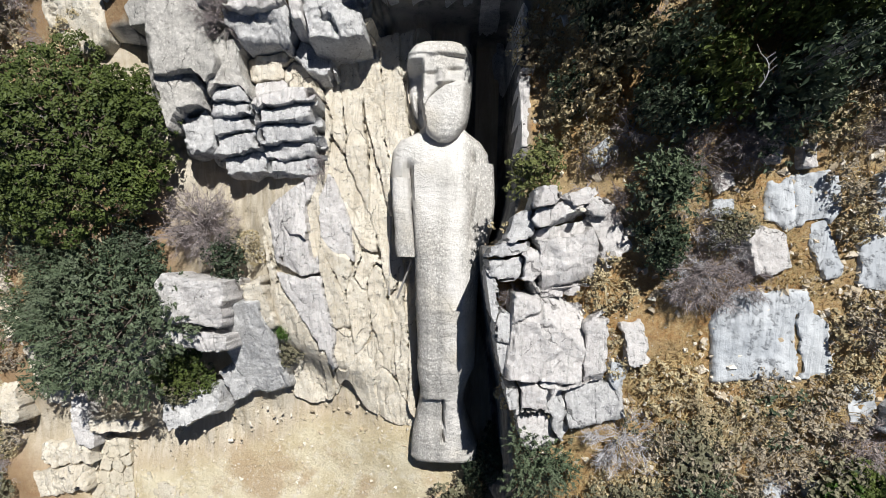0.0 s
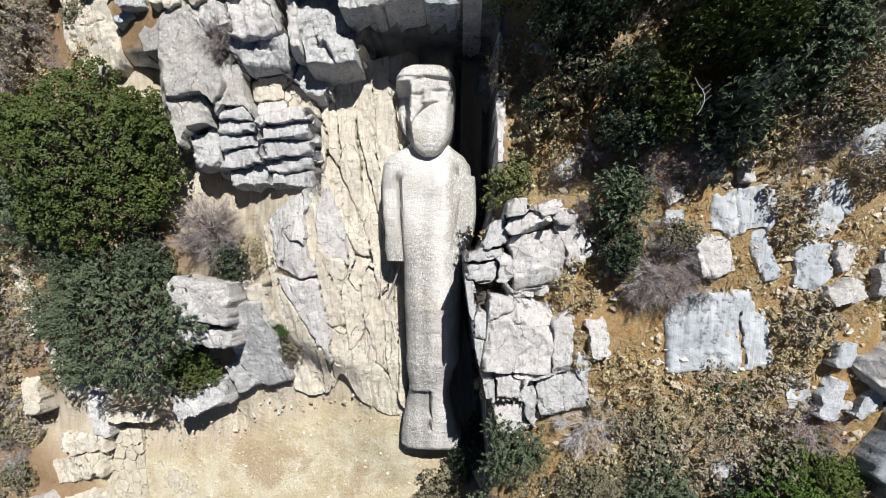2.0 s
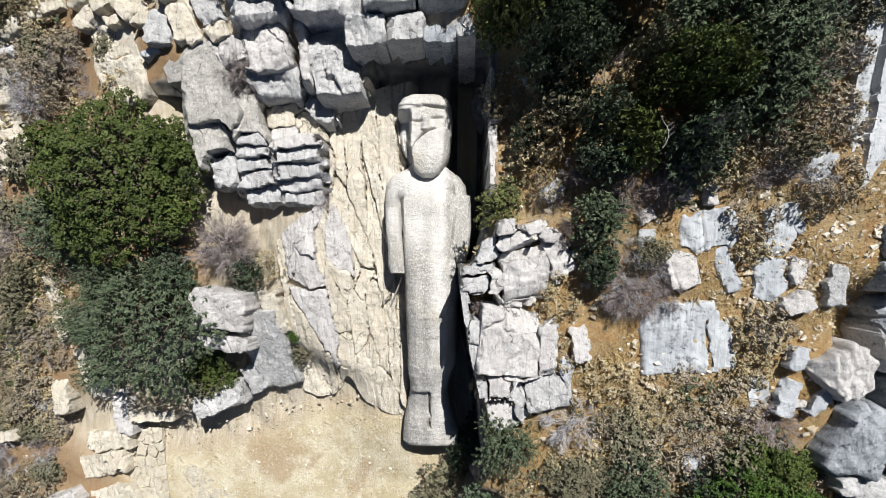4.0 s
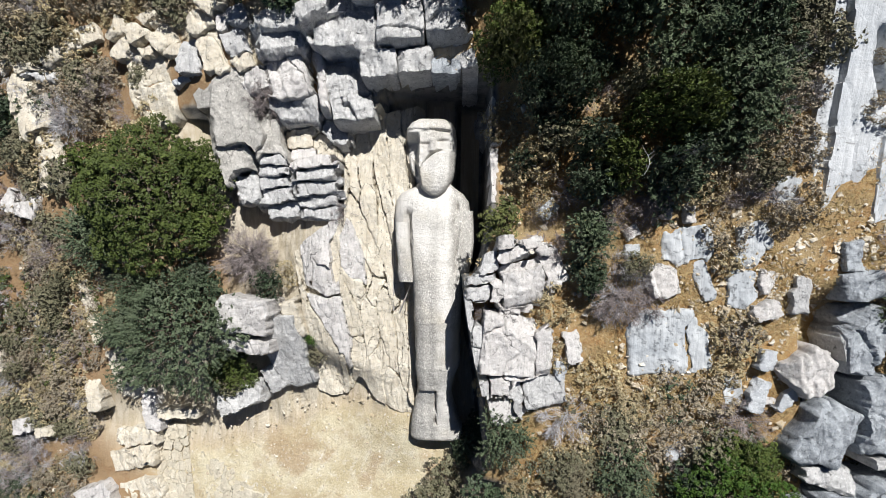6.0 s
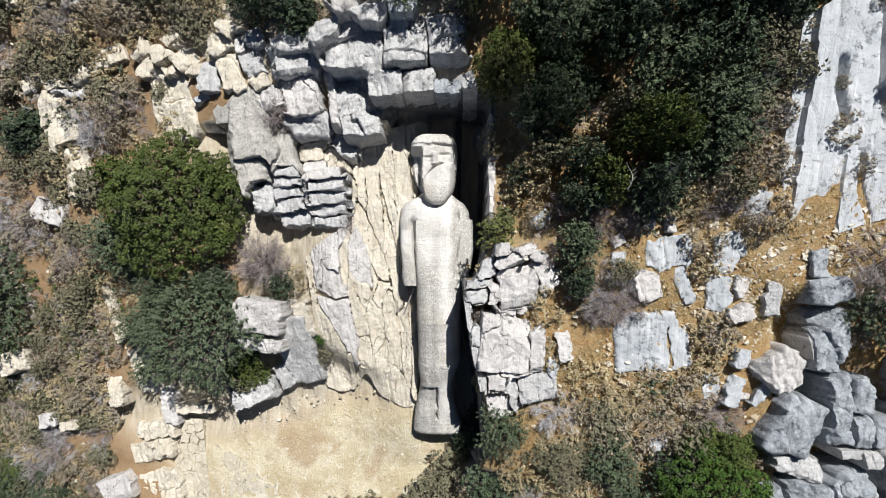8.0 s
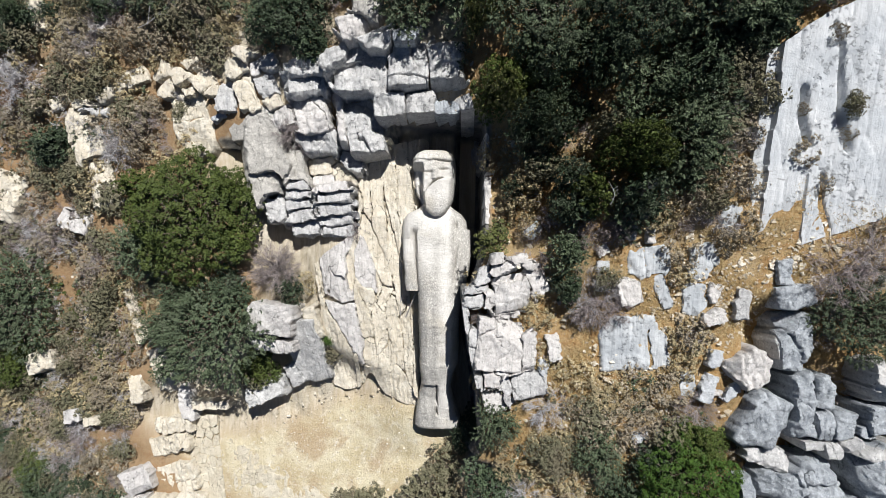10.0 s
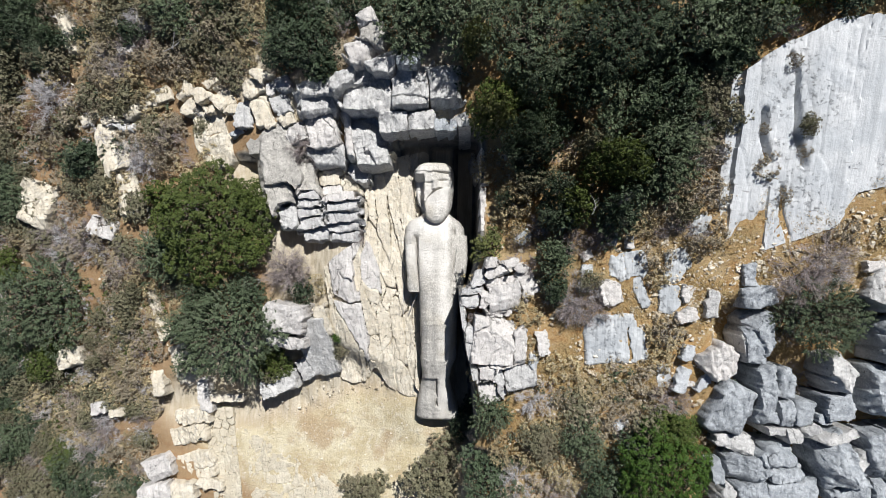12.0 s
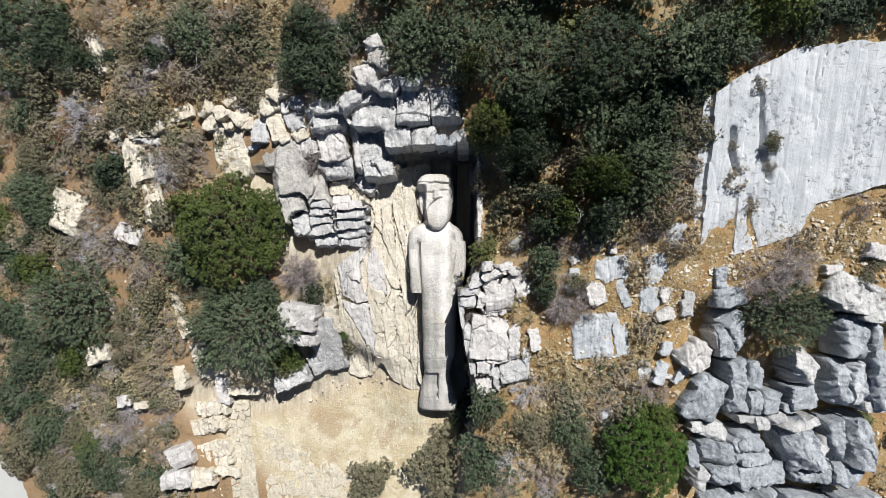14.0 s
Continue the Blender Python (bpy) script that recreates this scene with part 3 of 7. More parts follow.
def twiggy(radius, tall, stems, seed, gap=0.0, thick=0.011, leaf=0.05, forks=8):
    """A bare or nearly bare shrub: stems that spread from the base and fork twice; gap: the spacing of its leaf tufts, if any."""
    rng = np.random.default_rng(seed)
    pieces = []

    def dome(n, inner):
        way = rng.normal(0, 1, (n, 3))
        way[:, 2] = np.abs(way[:, 2]) * 0.9
        way = unit(way)
        lump = 0.80 + 0.36 * rough(way * 1.9, seed, 3)
        return way, way * (lump * (1 - inner * rng.uniform(0, 1, n) ** 1.6))[:, None] * (radius, radius, tall)

    _, ends = dome(stems, 0.25)
    starts, tips, wide = [], [], []
    for end in ends:
        start = rng.normal(0, 0.06 * radius, 3) * (1, 1, 0)
        mid = start * 0.5 + end * 0.5 + rng.normal(0, 0.09, 3) * radius * (1, 1, 0.6)
        pieces.append(tube([start, mid, end], (thick, thick * 0.75, thick * 0.4), 3))
        for _ in range(forks):
            q = rng.uniform(0.15, 1.0)
            a = mid * (1 - q) + end * q
            way = unit(unit(end - mid) + rng.normal(0, 0.55, 3))
            b = a + way * radius**0.5 * rng.uniform(0.10, 0.28)
            starts.append(a), tips.append(b), wide.append(0.7 * thick)
            for _ in range(2 if gap else 4):
                q = rng.uniform(0.2, 1.0)
                g = a * (1 - q) + b * q
                starts.append(g), tips.append(g + unit(way + rng.normal(0, 0.6, 3)) * radius**0.5 * rng.uniform(0.05, 0.16)), wide.append(0.45 * thick)
    starts, tips, wide = np.array(starts), np.array(tips), np.array(wide)
    starts[:, 2], tips[:, 2] = np.maximum(starts[:, 2], 0.02), np.maximum(tips[:, 2], 0.03)
    way = tips - starts
    normal = unit(np.cross(way, np.cross(way, (0.1, -0.1, 1.0))) * -1 + 0.02 * rng.normal(0, 1, way.shape))
    v, f = fan((starts + tips) / 2, normal, np.linalg.norm(way, axis=1), wide * 1.35, rng, 0.1, along=way)
    stems_v, stems_f = joined(pieces)
    tris = np.concatenate([stems_f[:, [0, 1, 2]], stems_f[:, [0, 2, 3]]])
    twigs = leaf_mesh("brushwood", [(stems_v, tris, np.full(len(stems_v), 0.35)), (v, f, np.repeat(rng.uniform(0.3, 1.0, len(starts)), 4))])
    if not gap:
        return twigs, None
    m = int(2 * np.pi * radius * (0.5 * radius + 0.6 * tall) / gap**2)
    way, c = dome(m, 0.22)
    c[:, 2] = np.maximum(c[:, 2], 0.03)
    keep = rough(c * (2.2 / radius**0.5), seed + 4, 2) > -0.22
    return twigs, leaf_mesh("foliage", [tufts(c[keep], unit(way[keep] + (0, 0, 0.3)), gap * 0.48, 9, leaf * 1.1, rng)])


MOULDS = {}


def mould(form, size, k):
    """Shared meshes for plants of a form and size: (radius, height, meshes)."""
    key = form, size, k
    if key not in MOULDS:
        s = 700 + 31 * k + {"large": 1, "medium": 2, "small": 3}[size] * 101
        if form in ("leafy", "spray"):
            r, t, lobes, gap, per, leaf = {"large": (2.6, 2.3, 15, 0.31, 26, 0.09), "medium": (1.4, 1.3, 9, 0.25, 18, 0.084), "small": (0.7, 0.65, 6, 0.21, 12, 0.08)}[size]
            MOULDS[key] = r, t, leafy(r, t, lobes, gap, per, leaf, s, form == "spray")
        else:
            r, t, n, thick = {"large": (1.9, 1.5, 80, 0.017), "medium": (1.2, 0.95, 50, 0.013), "small": (0.6, 0.45, 22, 0.0095)}[size]
            MOULDS[key] = r, t, twiggy(r, t, n, s, {"large": 0.22, "medium": 0.19, "small": 0.15}[size] if form == "dry" else 0.0, thick, 0.06, 2 if form == "dry" else 13)
    return MOULDS[key]


LOOKS = {
    "dark": ("leafy", "tree", "dense dark green evergreen tree on the slope", "tree"),
    "green": ("leafy", "tree", "rounded mid green evergreen tree beside pale rock", "tree"),
    "bluegreen": ("spray", "tree", "grey-green evergreen tree with soft outline", "tree"),
    "bright": ("leafy", "bush", "fresh bright green bush among dry scrub", "bush"),
    "yellow": ("leafy", "bush", "yellowish green bush beside the quarry", "bush"),
    "olive": ("leafy", "bush", "olive green low bush on dry ground", "bush"),
    "tan": ("dry", "dry_shrub", "withered tan shrub with sparse small leaves", "shrub"),
    "brown": ("dry", "dry_shrub", "withered brown shrub with sparse leaves", "shrub"),
    "rust": ("dry", "dry_shrub", "rusty brown withered shrub on slope", "shrub"),
    "grey": ("bare", "bare_shrub", "bare silvery grey twiggy shrub", "shrub"),
    "purple": ("bare", "bare_shrub", "bare mauve brown twiggy shrub", "shrub"),
}
COUNT = [0]


def plant(look_of, x, y, r, tall=None, sink=0.05, wide=1.0, base=None, coarse=False):
    """A plant of radius r metres; tall: its height; wide: its spread along x against y."""
    form, name, label, category = LOOKS[look_of]
    COUNT[0] += 1
    k = COUNT[0]
    if form in ("leafy", "spray"):
        size = "large" if r > 1.9 else "medium" if r > 0.95 else "small"
    else:
        size = "large" if r > 1.5 else "medium" if r > 0.85 else "small"
    if coarse:
        size = coarse
    r0, t0, meshes = mould(form, size, k % (2 if size == "large" else 3))
    if name == "tree" and r < 1.0:
        name, category = "bush", "bush"
        label = label.replace("tree", "bush")
    tall = tall or t0 * r / r0
    z = (float(ground_z(x, y)) if base is None else base) - sink
    spin = (k * 137.5) % 360
    owner = thing(name, label, category, "scrub on the hillside", pose(x, y, z) @ Matrix.Diagonal((r / r0 * wide, r / r0 / wide, tall / t0, 1)) @ pose(0, 0, 0, 0, 0, spin))
    for me, pname in zip(meshes, ("trunk", "crown") if form in ("leafy", "spray") else ("brushwood", "foliage")):
        if me is None:
            continue
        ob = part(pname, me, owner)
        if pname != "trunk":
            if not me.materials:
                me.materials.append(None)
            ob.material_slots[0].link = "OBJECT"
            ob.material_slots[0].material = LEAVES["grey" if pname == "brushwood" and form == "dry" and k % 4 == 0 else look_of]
    return owner


# ---- ground ----
def spread_axis(lo, hi, step, far):
    inner = np.arange(lo, hi + step / 2, step)
    out, gap, v = [], step, 0.0
    while v < far:
        gap *= 1.22
        v += gap
        out.append(v)
    out = np.array(out)
    return np.concatenate([lo - out[::-1], inner, hi + out])


def build_ground():
    xs, ys = spread_axis(-22.5, 22.0, 0.17, 3000), spread_axis(-14.5, 16.0, 0.17, 3000)
    xs = np.unique(np.concatenate([xs, np.arange(0.22, 1.3, 0.04)]).round(3))
    gx, gy = (a.ravel() for a in np.meshgrid(xs, ys))
    z = ground_z(gx, gy)
    flat = np.stack([gx, gy, 0 * gx], 1)
    depth = hill_z(gx, gy) - z
    inside = sstep(0.05, 0.35, depth) * sstep(0.0, -0.5, pit_z(gx, gy) - hill_z(gx, gy))
    bed = inside * sstep(-6.2, -5.0, gy - 0.35 * rough(flat * 0.9, 4, 3) - 0.28 * (gx + 3) * sstep(-3, -6, gx))
    bed = np.clip(bed + sstep(0.3, 0.36, gx) * inside * sstep(-7, -6, gy), 0, 1)
    sand = inside * (1 - bed)
    wild = 1 - np.clip(sand, 0, 1)
    z = z + wild * (0.13 * rough(flat * 0.8, 1, 3) + 0.05 * rough(flat * 4.1, 2, 3)) + (1 - wild) * (0.03 * rough(flat * 1.2, 3, 4) + 0.008 * rough(flat * 9, 7, 2))
    steps = np.floor((gx * 0.98 + gy * 0.2) * 2.3 + 0.8 * rough(flat * (0.7, 0.25, 1), 8, 3))
    z = z + bed * (0.10 * lattice(steps.astype(np.int64), np.floor(gy * 0.45 + 0.3 * steps).astype(np.int64), 0, 5) + 0.04 * rough(flat * (9, 1.6, 1), 6, 3))
    z = z - 0.24 * bed * sstep(-0.9, -1.3, gx)
    far = np.hypot(gx, gy)
    z = z + sstep(60, 400, far) * (18 * rough(flat / 220, 11, 3) - 8)
    nx, ny = len(xs), len(ys)
    i = np.arange(nx * ny).reshape(ny, nx)
    quads = np.stack([i[:-1, :-1], i[:-1, 1:], i[1:, 1:], i[1:, :-1]], -1).reshape(-1, 4)
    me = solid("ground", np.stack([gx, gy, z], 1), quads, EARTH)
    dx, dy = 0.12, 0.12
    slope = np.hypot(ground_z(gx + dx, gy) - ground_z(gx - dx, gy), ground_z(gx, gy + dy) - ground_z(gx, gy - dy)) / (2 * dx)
    # steep ground, where the shade of trench and niche is painted in
    wall_shade = sstep(1.2, 2.2, slope)
    bare = sstep(-9.8, -9.0, gx) * sstep(0.6, 0.0, gx) * sstep(1.4, 2.2, gy) * sstep(9.2, 8.2, gy) * sstep(-0.22, -0.05, rough(flat * (1.6, 0.8, 1), 14, 4))
    for key, values in (("sand", sand), ("rock", np.maximum(bed, bare)), ("wall_shade", wall_shade)):
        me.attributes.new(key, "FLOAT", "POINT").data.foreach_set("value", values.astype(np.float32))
    thing("ground", "dry stony hillside with orange earth and a sandy terrace", "ground", kind="structure", me=me)


build_ground()


# ---- statue ----
def lofted(stations, rings, power=2.6, seed=1, bumps=0.02, n=64):
    """A closed body along y. stations: y, middle x, half width, top, underside."""
    st = np.array(stations, float)
    ys = np.linspace(st[0, 0], st[-1, 0], rings)
    order = np.argsort(st[:, 0])
    cx, hw, top, low = (np.interp(ys, st[order, 0], st[order, k]) for k in (1, 2, 3, 4))
    t = np.linspace(0, 2 * np.pi, 2001)
    c, s = np.cos(t), np.sin(t)
    c, s = np.sign(c) * np.abs(c) ** (2 / power), np.sign(s) * np.abs(s) ** (2 / power)
    way = np.concatenate([[0], np.cumsum(np.hypot(np.diff(c), np.diff(s)))])
    at = np.arange(n) * way[-1] / n
    c, s = np.interp(at, way, c), np.interp(at, way, s)
    x = cx[:, None] + hw[:, None] * c
    z = (top + low)[:, None] / 2 + (top - low)[:, None] / 2 * s
    p = np.stack([x, np.repeat(ys[:, None], n, 1), z], -1).reshape(-1, 3)
    mid = np.stack([np.repeat(cx, n), p[:, 1], np.repeat((top + low) / 2, n)], 1)
    out = p - mid
    out /= np.linalg.norm(out, axis=1)[:, None] + 1e-9
    p = p + out * (bumps * rough(p * 2.2, seed, 3) + 0.5 * bumps * rough(p * 9, seed + 1, 3))[:, None]
    i = np.arange(rings * n).reshape(rings, n)
    quads = np.stack([i[:-1], np.roll(i, -1, 1)[:-1], np.roll(i, -1, 1)[1:], i[1:]], -1).reshape(-1, 4)
    ends = []
    for row in (i[0][::-1], i[-1]):
        ends += [[row[k], row[k + 1], row[n - 2 - k], row[n - 1 - k]] for k in range(n // 2 - 1)]
    return p, np.concatenate([quads, np.array(ends)])


def build_statue():
    body = lofted([
        (2.35, -0.60, 0.48, 2.75, 1.5), (2.15, -0.56, 0.68, 2.95, 1.4), (1.96, -0.63, 1.04, 3.03, 1.35), (1.71, -0.63, 1.22, 3.10, 1.3),
        (1.18, -0.61, 1.28, 3.20, 1.2), (0.47, -0.60, 1.22, 3.28, 1.1), (-0.23, -0.52, 1.02, 3.32, 1.0), (-1.0, -0.40, 0.84, 3.32, 0.95),
        (-2.3, -0.40, 0.78, 3.24, 0.8), (-3.01, -0.39, 0.77, 2.98, 0.60), (-3.85, -0.40, 0.76, 2.75, 0.50), (-4.15, -0.46, 0.67, 2.62, 0.50), (-4.50, -0.48, 0.60, 2.43, 0.45), (-4.88, -0.52, 0.60, 2.25, 0.40),
        (-5.29, -0.51, 0.69, 2.08, 0.35), (-5.71, -0.47, 0.81, 1.92, 0.30), (-6.14, -0.42, 0.91, 1.75, 0.25), (-6.50, -0.41, 0.93, 1.62, 0.20), (-6.60, -0.40, 0.86, 1.52, 0.25)], 230, 3.8, 3, 0.03, 84)
    p = body[0]
    x, y, z = p.T
    lit = z > 1.9 + 0.2 * np.minimum(y + 3, 0)
    # the notch between torso and arm, the furrows down the robe, the step over the feet and the gap between them
    arm_l = np.exp(-(((x + 1.36 + 0.05 * (y - 0.4)) / 0.07) ** 2)) * sstep(-1.1, -0.7, y) * sstep(1.5, 1.1, y)
    arm_r = np.exp(-(((x - 0.17) / 0.06) ** 2)) * sstep(-0.9, -0.5, y) * sstep(1.9, 1.4, y)
    chest = 0.10 * np.exp(-(((x + 0.55) / 0.55) ** 2 + ((y - 1.0) / 0.5) ** 2))
    foot = sstep(-4.67, -4.73, y) * sstep(-0.44, -0.49, x) * sstep(-5.9, -5.2, y)
    gap = np.exp(-(((x - -0.45) / 0.03) ** 2)) * sstep(-4.65, -4.75, y) * sstep(-6.03, -5.83, y)
    facet = -0.22 * np.maximum(x - 0.02, 0) * sstep(-4.9, -3.4, y) - 0.10 * np.maximum(-0.95 - x, 0) + 0.025 * np.exp(-(((x + 0.42) / 0.10) ** 2)) * sstep(0.0, -1.0, y)
    furrow = 0.012 * np.sin(x * 21 + 2.0 * rough(p * 0.6, 2, 2)) * sstep(-0.3, -1.2, y)
    p[:, 2] += lit * (chest - 0.60 * arm_l - 0.24 * arm_r - 0.15 * foot - 0.30 * gap + facet + furrow + 0.014 * rough(p * 12, 21, 3))
    arm = lofted([(0.95, -1.58, 0.25, 3.16, 1.9), (0.2, -1.55, 0.25, 3.16, 1.9), (-0.35, -1.46, 0.28, 3.12, 1.95), (-0.75, -1.45, 0.28, 3.08, 2.05), (-1.0, -1.42, 0.25, 3.02, 2.15)], 60, 3.4, 5, 0.03)
    stub = lofted([(1.35, 0.46, 0.28, 3.00, 1.8), (0.45, 0.52, 0.28, 3.02, 1.8), (-0.2, 0.48, 0.26, 3.02, 1.9), (-0.7, 0.40, 0.22, 3.00, 2.2), (-1.02, 0.33, 0.16, 2.94, 2.4)], 60, 3.2, 6, 0.03)
    head = lofted([
        (4.34, -0.66, 0.32, 2.95, 2.00), (4.29, -0.66, 0.50, 3.20, 1.90), (4.18, -0.66, 0.67, 3.36, 1.80), (3.98, -0.67, 0.80, 3.44, 1.70), (3.62, -0.67, 0.84, 3.46, 1.60),
        (3.10, -0.67, 0.82, 3.46, 1.60), (2.74, -0.64, 0.75, 3.45, 1.60), (2.48, -0.61, 0.67, 3.44, 1.70), (2.27, -0.58, 0.56, 3.42, 1.90), (2.08, -0.56, 0.43, 3.38, 2.20), (1.94, -0.55, 0.30, 3.32, 2.40), (1.83, -0.54, 0.13, 3.20, 2.60)], 150, 4.4, 9, 0.012, 130)
    q = head[0]
    x, y, z = q.T
    lit = z > 2.6
    # cap and its rim, sunk face with eyes, nose and cheeks, the gash, and the rough beard
    rim = sstep(3.88, 3.93, y - 0.03 * np.sin(4 * x))
    face = sstep(3.92, 3.84, y) * sstep(-1.02, -0.94, x) * sstep(0.02, -0.06, x)
    brow = -0.10 * np.exp(-(((y - 3.885 + 0.09 * (x + 0.4)) / 0.035) ** 2)) * sstep(-0.78, -0.68, x) * sstep(-0.02, -0.12, x)
    plane = -0.05 * face * sstep(3.1, 3.3, y)
    eyes = -0.11 * (np.exp(-(((x + 0.88) / 0.17) ** 4 + ((y - 3.45) / 0.045) ** 2)) + np.exp(-(((x + 0.30) / 0.19) ** 4 + ((y - 3.55 - 0.05 * (x + 0.3)) / 0.05) ** 2)))
    nose = 0.14 * np.exp(-(((x + 0.625) / 0.10) ** 4)) * sstep(3.15, 3.22, y) * sstep(3.68, 3.55, y)
    line = np.interp(x, (-1.05, -0.93, -0.70, -0.52, -0.39, -0.05), (2.55, 2.80, 3.04, 3.17, 3.21, 3.27))
    wide = np.interp(x, (-1.0, -0.90, -0.68, -0.5, -0.36, -0.30), (0.0, 0.25, 1.0, 1.0, 0.6, 0.0))
    gash = -0.24 * wide * np.exp(-(((y - line - 0.025) / (0.018 + 0.02 * wide)) ** 2))
    beard = 0.09 * sstep(0.03, -0.03, y - line) * sstep(-1.04, -0.98, x) * sstep(0.02, -0.08, x)
    side = -0.75 * sstep(-1.04, -1.12, x + 0.10 * sstep(2.8, 2.2, y) * -1) * sstep(3.85, 3.55, y)
    cheek = -0.05 * sstep(0.0, 0.07, x) * sstep(3.8, 3.4, y)
    q[:, 2] += lit * (0.05 * rim + brow + plane + eyes + nose + gash + beard + side + cheek + 0.012 * rough(q * 12, 31, 3))
    ear = lofted([(3.20, -1.33, 0.03, 2.6, 2.0), (3.08, -1.33, 0.07, 2.85, 2.0), (2.85, -1.30, 0.085, 2.95, 2.0), (2.65, -1.26, 0.07, 2.9, 2.0), (2.52, -1.22, 0.03, 2.7, 2.0)], 30, 2.2, 8, 0.01, 24)
    v, f = joined([body, arm, stub, head, ear])
    me = solid("statue", v, f[:, ::-1], STATUE, sharp=50)
    bm = bmesh.new()
    bm.from_mesh(me)
    bmesh.ops.recalc_face_normals(bm, faces=bm.faces)
    bm.to_mesh(me)
    bm.free()
    thing("statue", "colossal unfinished pale marble statue lying on its back", "statue", me=me)


build_statue()


# ---- bedrock split into slabs ----
BED = []


def site(sites, x, y, l, w, turn, lift, mat):
    """One slab of a split surface: its middle, length along turn, width, and how far it stands up."""
    sites.append((x, y, l, w, radians(turn), lift, mat))


def split_surface(owner, sites, surface, region, x0, x1, y0, y1, step, groove=0.13, depth=0.10, grain=0.02, turn=8.0, seed=1, name="slab", joint=0.0, warp=1.0):
    """Cut a surface into the cells round the sites, each a slab of its own with a rim that goes down into the joint."""
    xs, ys = np.arange(x0, x1, step), np.arange(y0, y1, step)
    nx, ny = len(xs), len(ys)
    gx, gy = (a.ravel() for a in np.meshgrid(xs, ys))
    flat = np.stack([gx, gy, 0 * gx], 1)
    wx = gx + 0.10 * warp * rough(flat * 1.4, seed, 3) + 0.03 * rough(flat * 6, seed + 1, 2)
    wy = gy + 0.14 * warp * rough(flat * 1.2, seed + 2, 3) + 0.04 * rough(flat * 6, seed + 3, 2)
    best, second, who = np.full(len(gx), 1e9), np.full(len(gx), 1e9), np.zeros(len(gx), int)
    for k, (x, y, l, w, a, _, _) in enumerate(sites):
        u = (wx - x) * math.cos(a) + (wy - y) * math.sin(a)
        v = -(wx - x) * math.sin(a) + (wy - y) * math.cos(a)
        dist = np.maximum(np.abs(u) / (l / 2), np.abs(v) / (w / 2)) * 0.6 + 0.4 * np.hypot(u / (l / 2), v / (w / 2))
        closer = dist < best
        second = np.where(closer, best, np.minimum(second, dist))
        who = np.where(closer, k, who)
        best = np.where(closer, dist, best)
    rng = np.random.default_rng(seed)
    lift = np.array([s[5] for s in sites])[who]
    tilt = rng.normal(0, 0.05, (len(sites), 2))[who]
    cx, cy = np.array([s[0] for s in sites])[who], np.array([s[1] for s in sites])[who]
    c, s = math.cos(radians(turn)), math.sin(radians(turn))
    along = np.stack([(gx * c + gy * s) * 7, (gy * c - gx * s) * 0.9, 0 * gx + who * 3.1], 1)
    crack = np.abs(rough(along * (0.22, 0.45, 1), seed + 8, 3))
    z = surface(gx, gy) + lift + tilt[:, 0] * (gx - cx) + tilt[:, 1] * (gy - cy)
    z = z + grain * 3.0 * ledges(rough(along * (0.45, 0.7, 1), seed + 5, 3, 0.6), 4) + grain * rough(along, seed + 4, 3) + grain * rough(flat * 7, seed + 6, 4, 0.65) + 2.0 * grain * rough(flat * 1.3, seed + 7, 3)
    z = z - 0.03 * np.exp(-((crack / 0.03) ** 2))
    z = z - depth * np.exp(-(((second - best) / groove) ** 2)) * sstep(-0.45, 0.15, rough(flat * 0.8, seed + 30, 2))
    ok = region(gx, gy)
    i = np.arange(nx * ny).reshape(ny, nx)
    quads = np.stack([i[:-1, :-1], i[:-1, 1:], i[1:, 1:], i[1:, :-1]], -1).reshape(-1, 4)
    cell = who[quads[:, 0]]
    gap = (second - best) > joint * sstep(-0.1, 0.4, rough(flat * 0.8, seed + 30, 2))
    good = ok[quads].all(1) & gap[quads].all(1)
    places = np.stack([gx, gy, z], 1)
    for k in range(len(sites)):
        mine = quads[good & (cell == k)]
        if len(mine) < 12:
            continue
        used, index = np.unique(mine, return_inverse=True)
        index = index.reshape(mine.shape)
        edges = np.concatenate([index[:, [a, (a + 1) % 4]] for a in range(4)])
        both = {tuple(e) for e in edges.tolist()}
        rim = np.array([e for e in both if (e[1], e[0]) not in both])
        top = places[used]
        low = top - (0, 0, 0.35)
        n = len(top)
        eased(rim, top, low)
        skirt = np.stack([rim[:, 1], rim[:, 0], rim[:, 0] + n, rim[:, 1] + n], 1)
        v, f = np.concatenate([top, low]), np.concatenate([index, skirt])
        keep, f = np.unique(f, return_inverse=True)
        part(name, solid(name, v[keep], f.reshape(-1, 4), sites[k][6], sharp=32), owner)



MIXES = {"mixed": ("dark", "brown", "olive", "bluegreen", "tan", "dark", "grey", "olive"), "khaki": ("olive", "tan", "brown", "olive", "grey"), "tan": ("tan", "tan", "brown", "olive", "tan"), "brown": ("brown", "brown", "tan", "purple", "olive"), "rust": ("rust", "brown", "rust", "tan"), "grey": ("grey", "grey", "purple", "brown"),
         "purple": ("purple", "purple", "grey", "brown")}


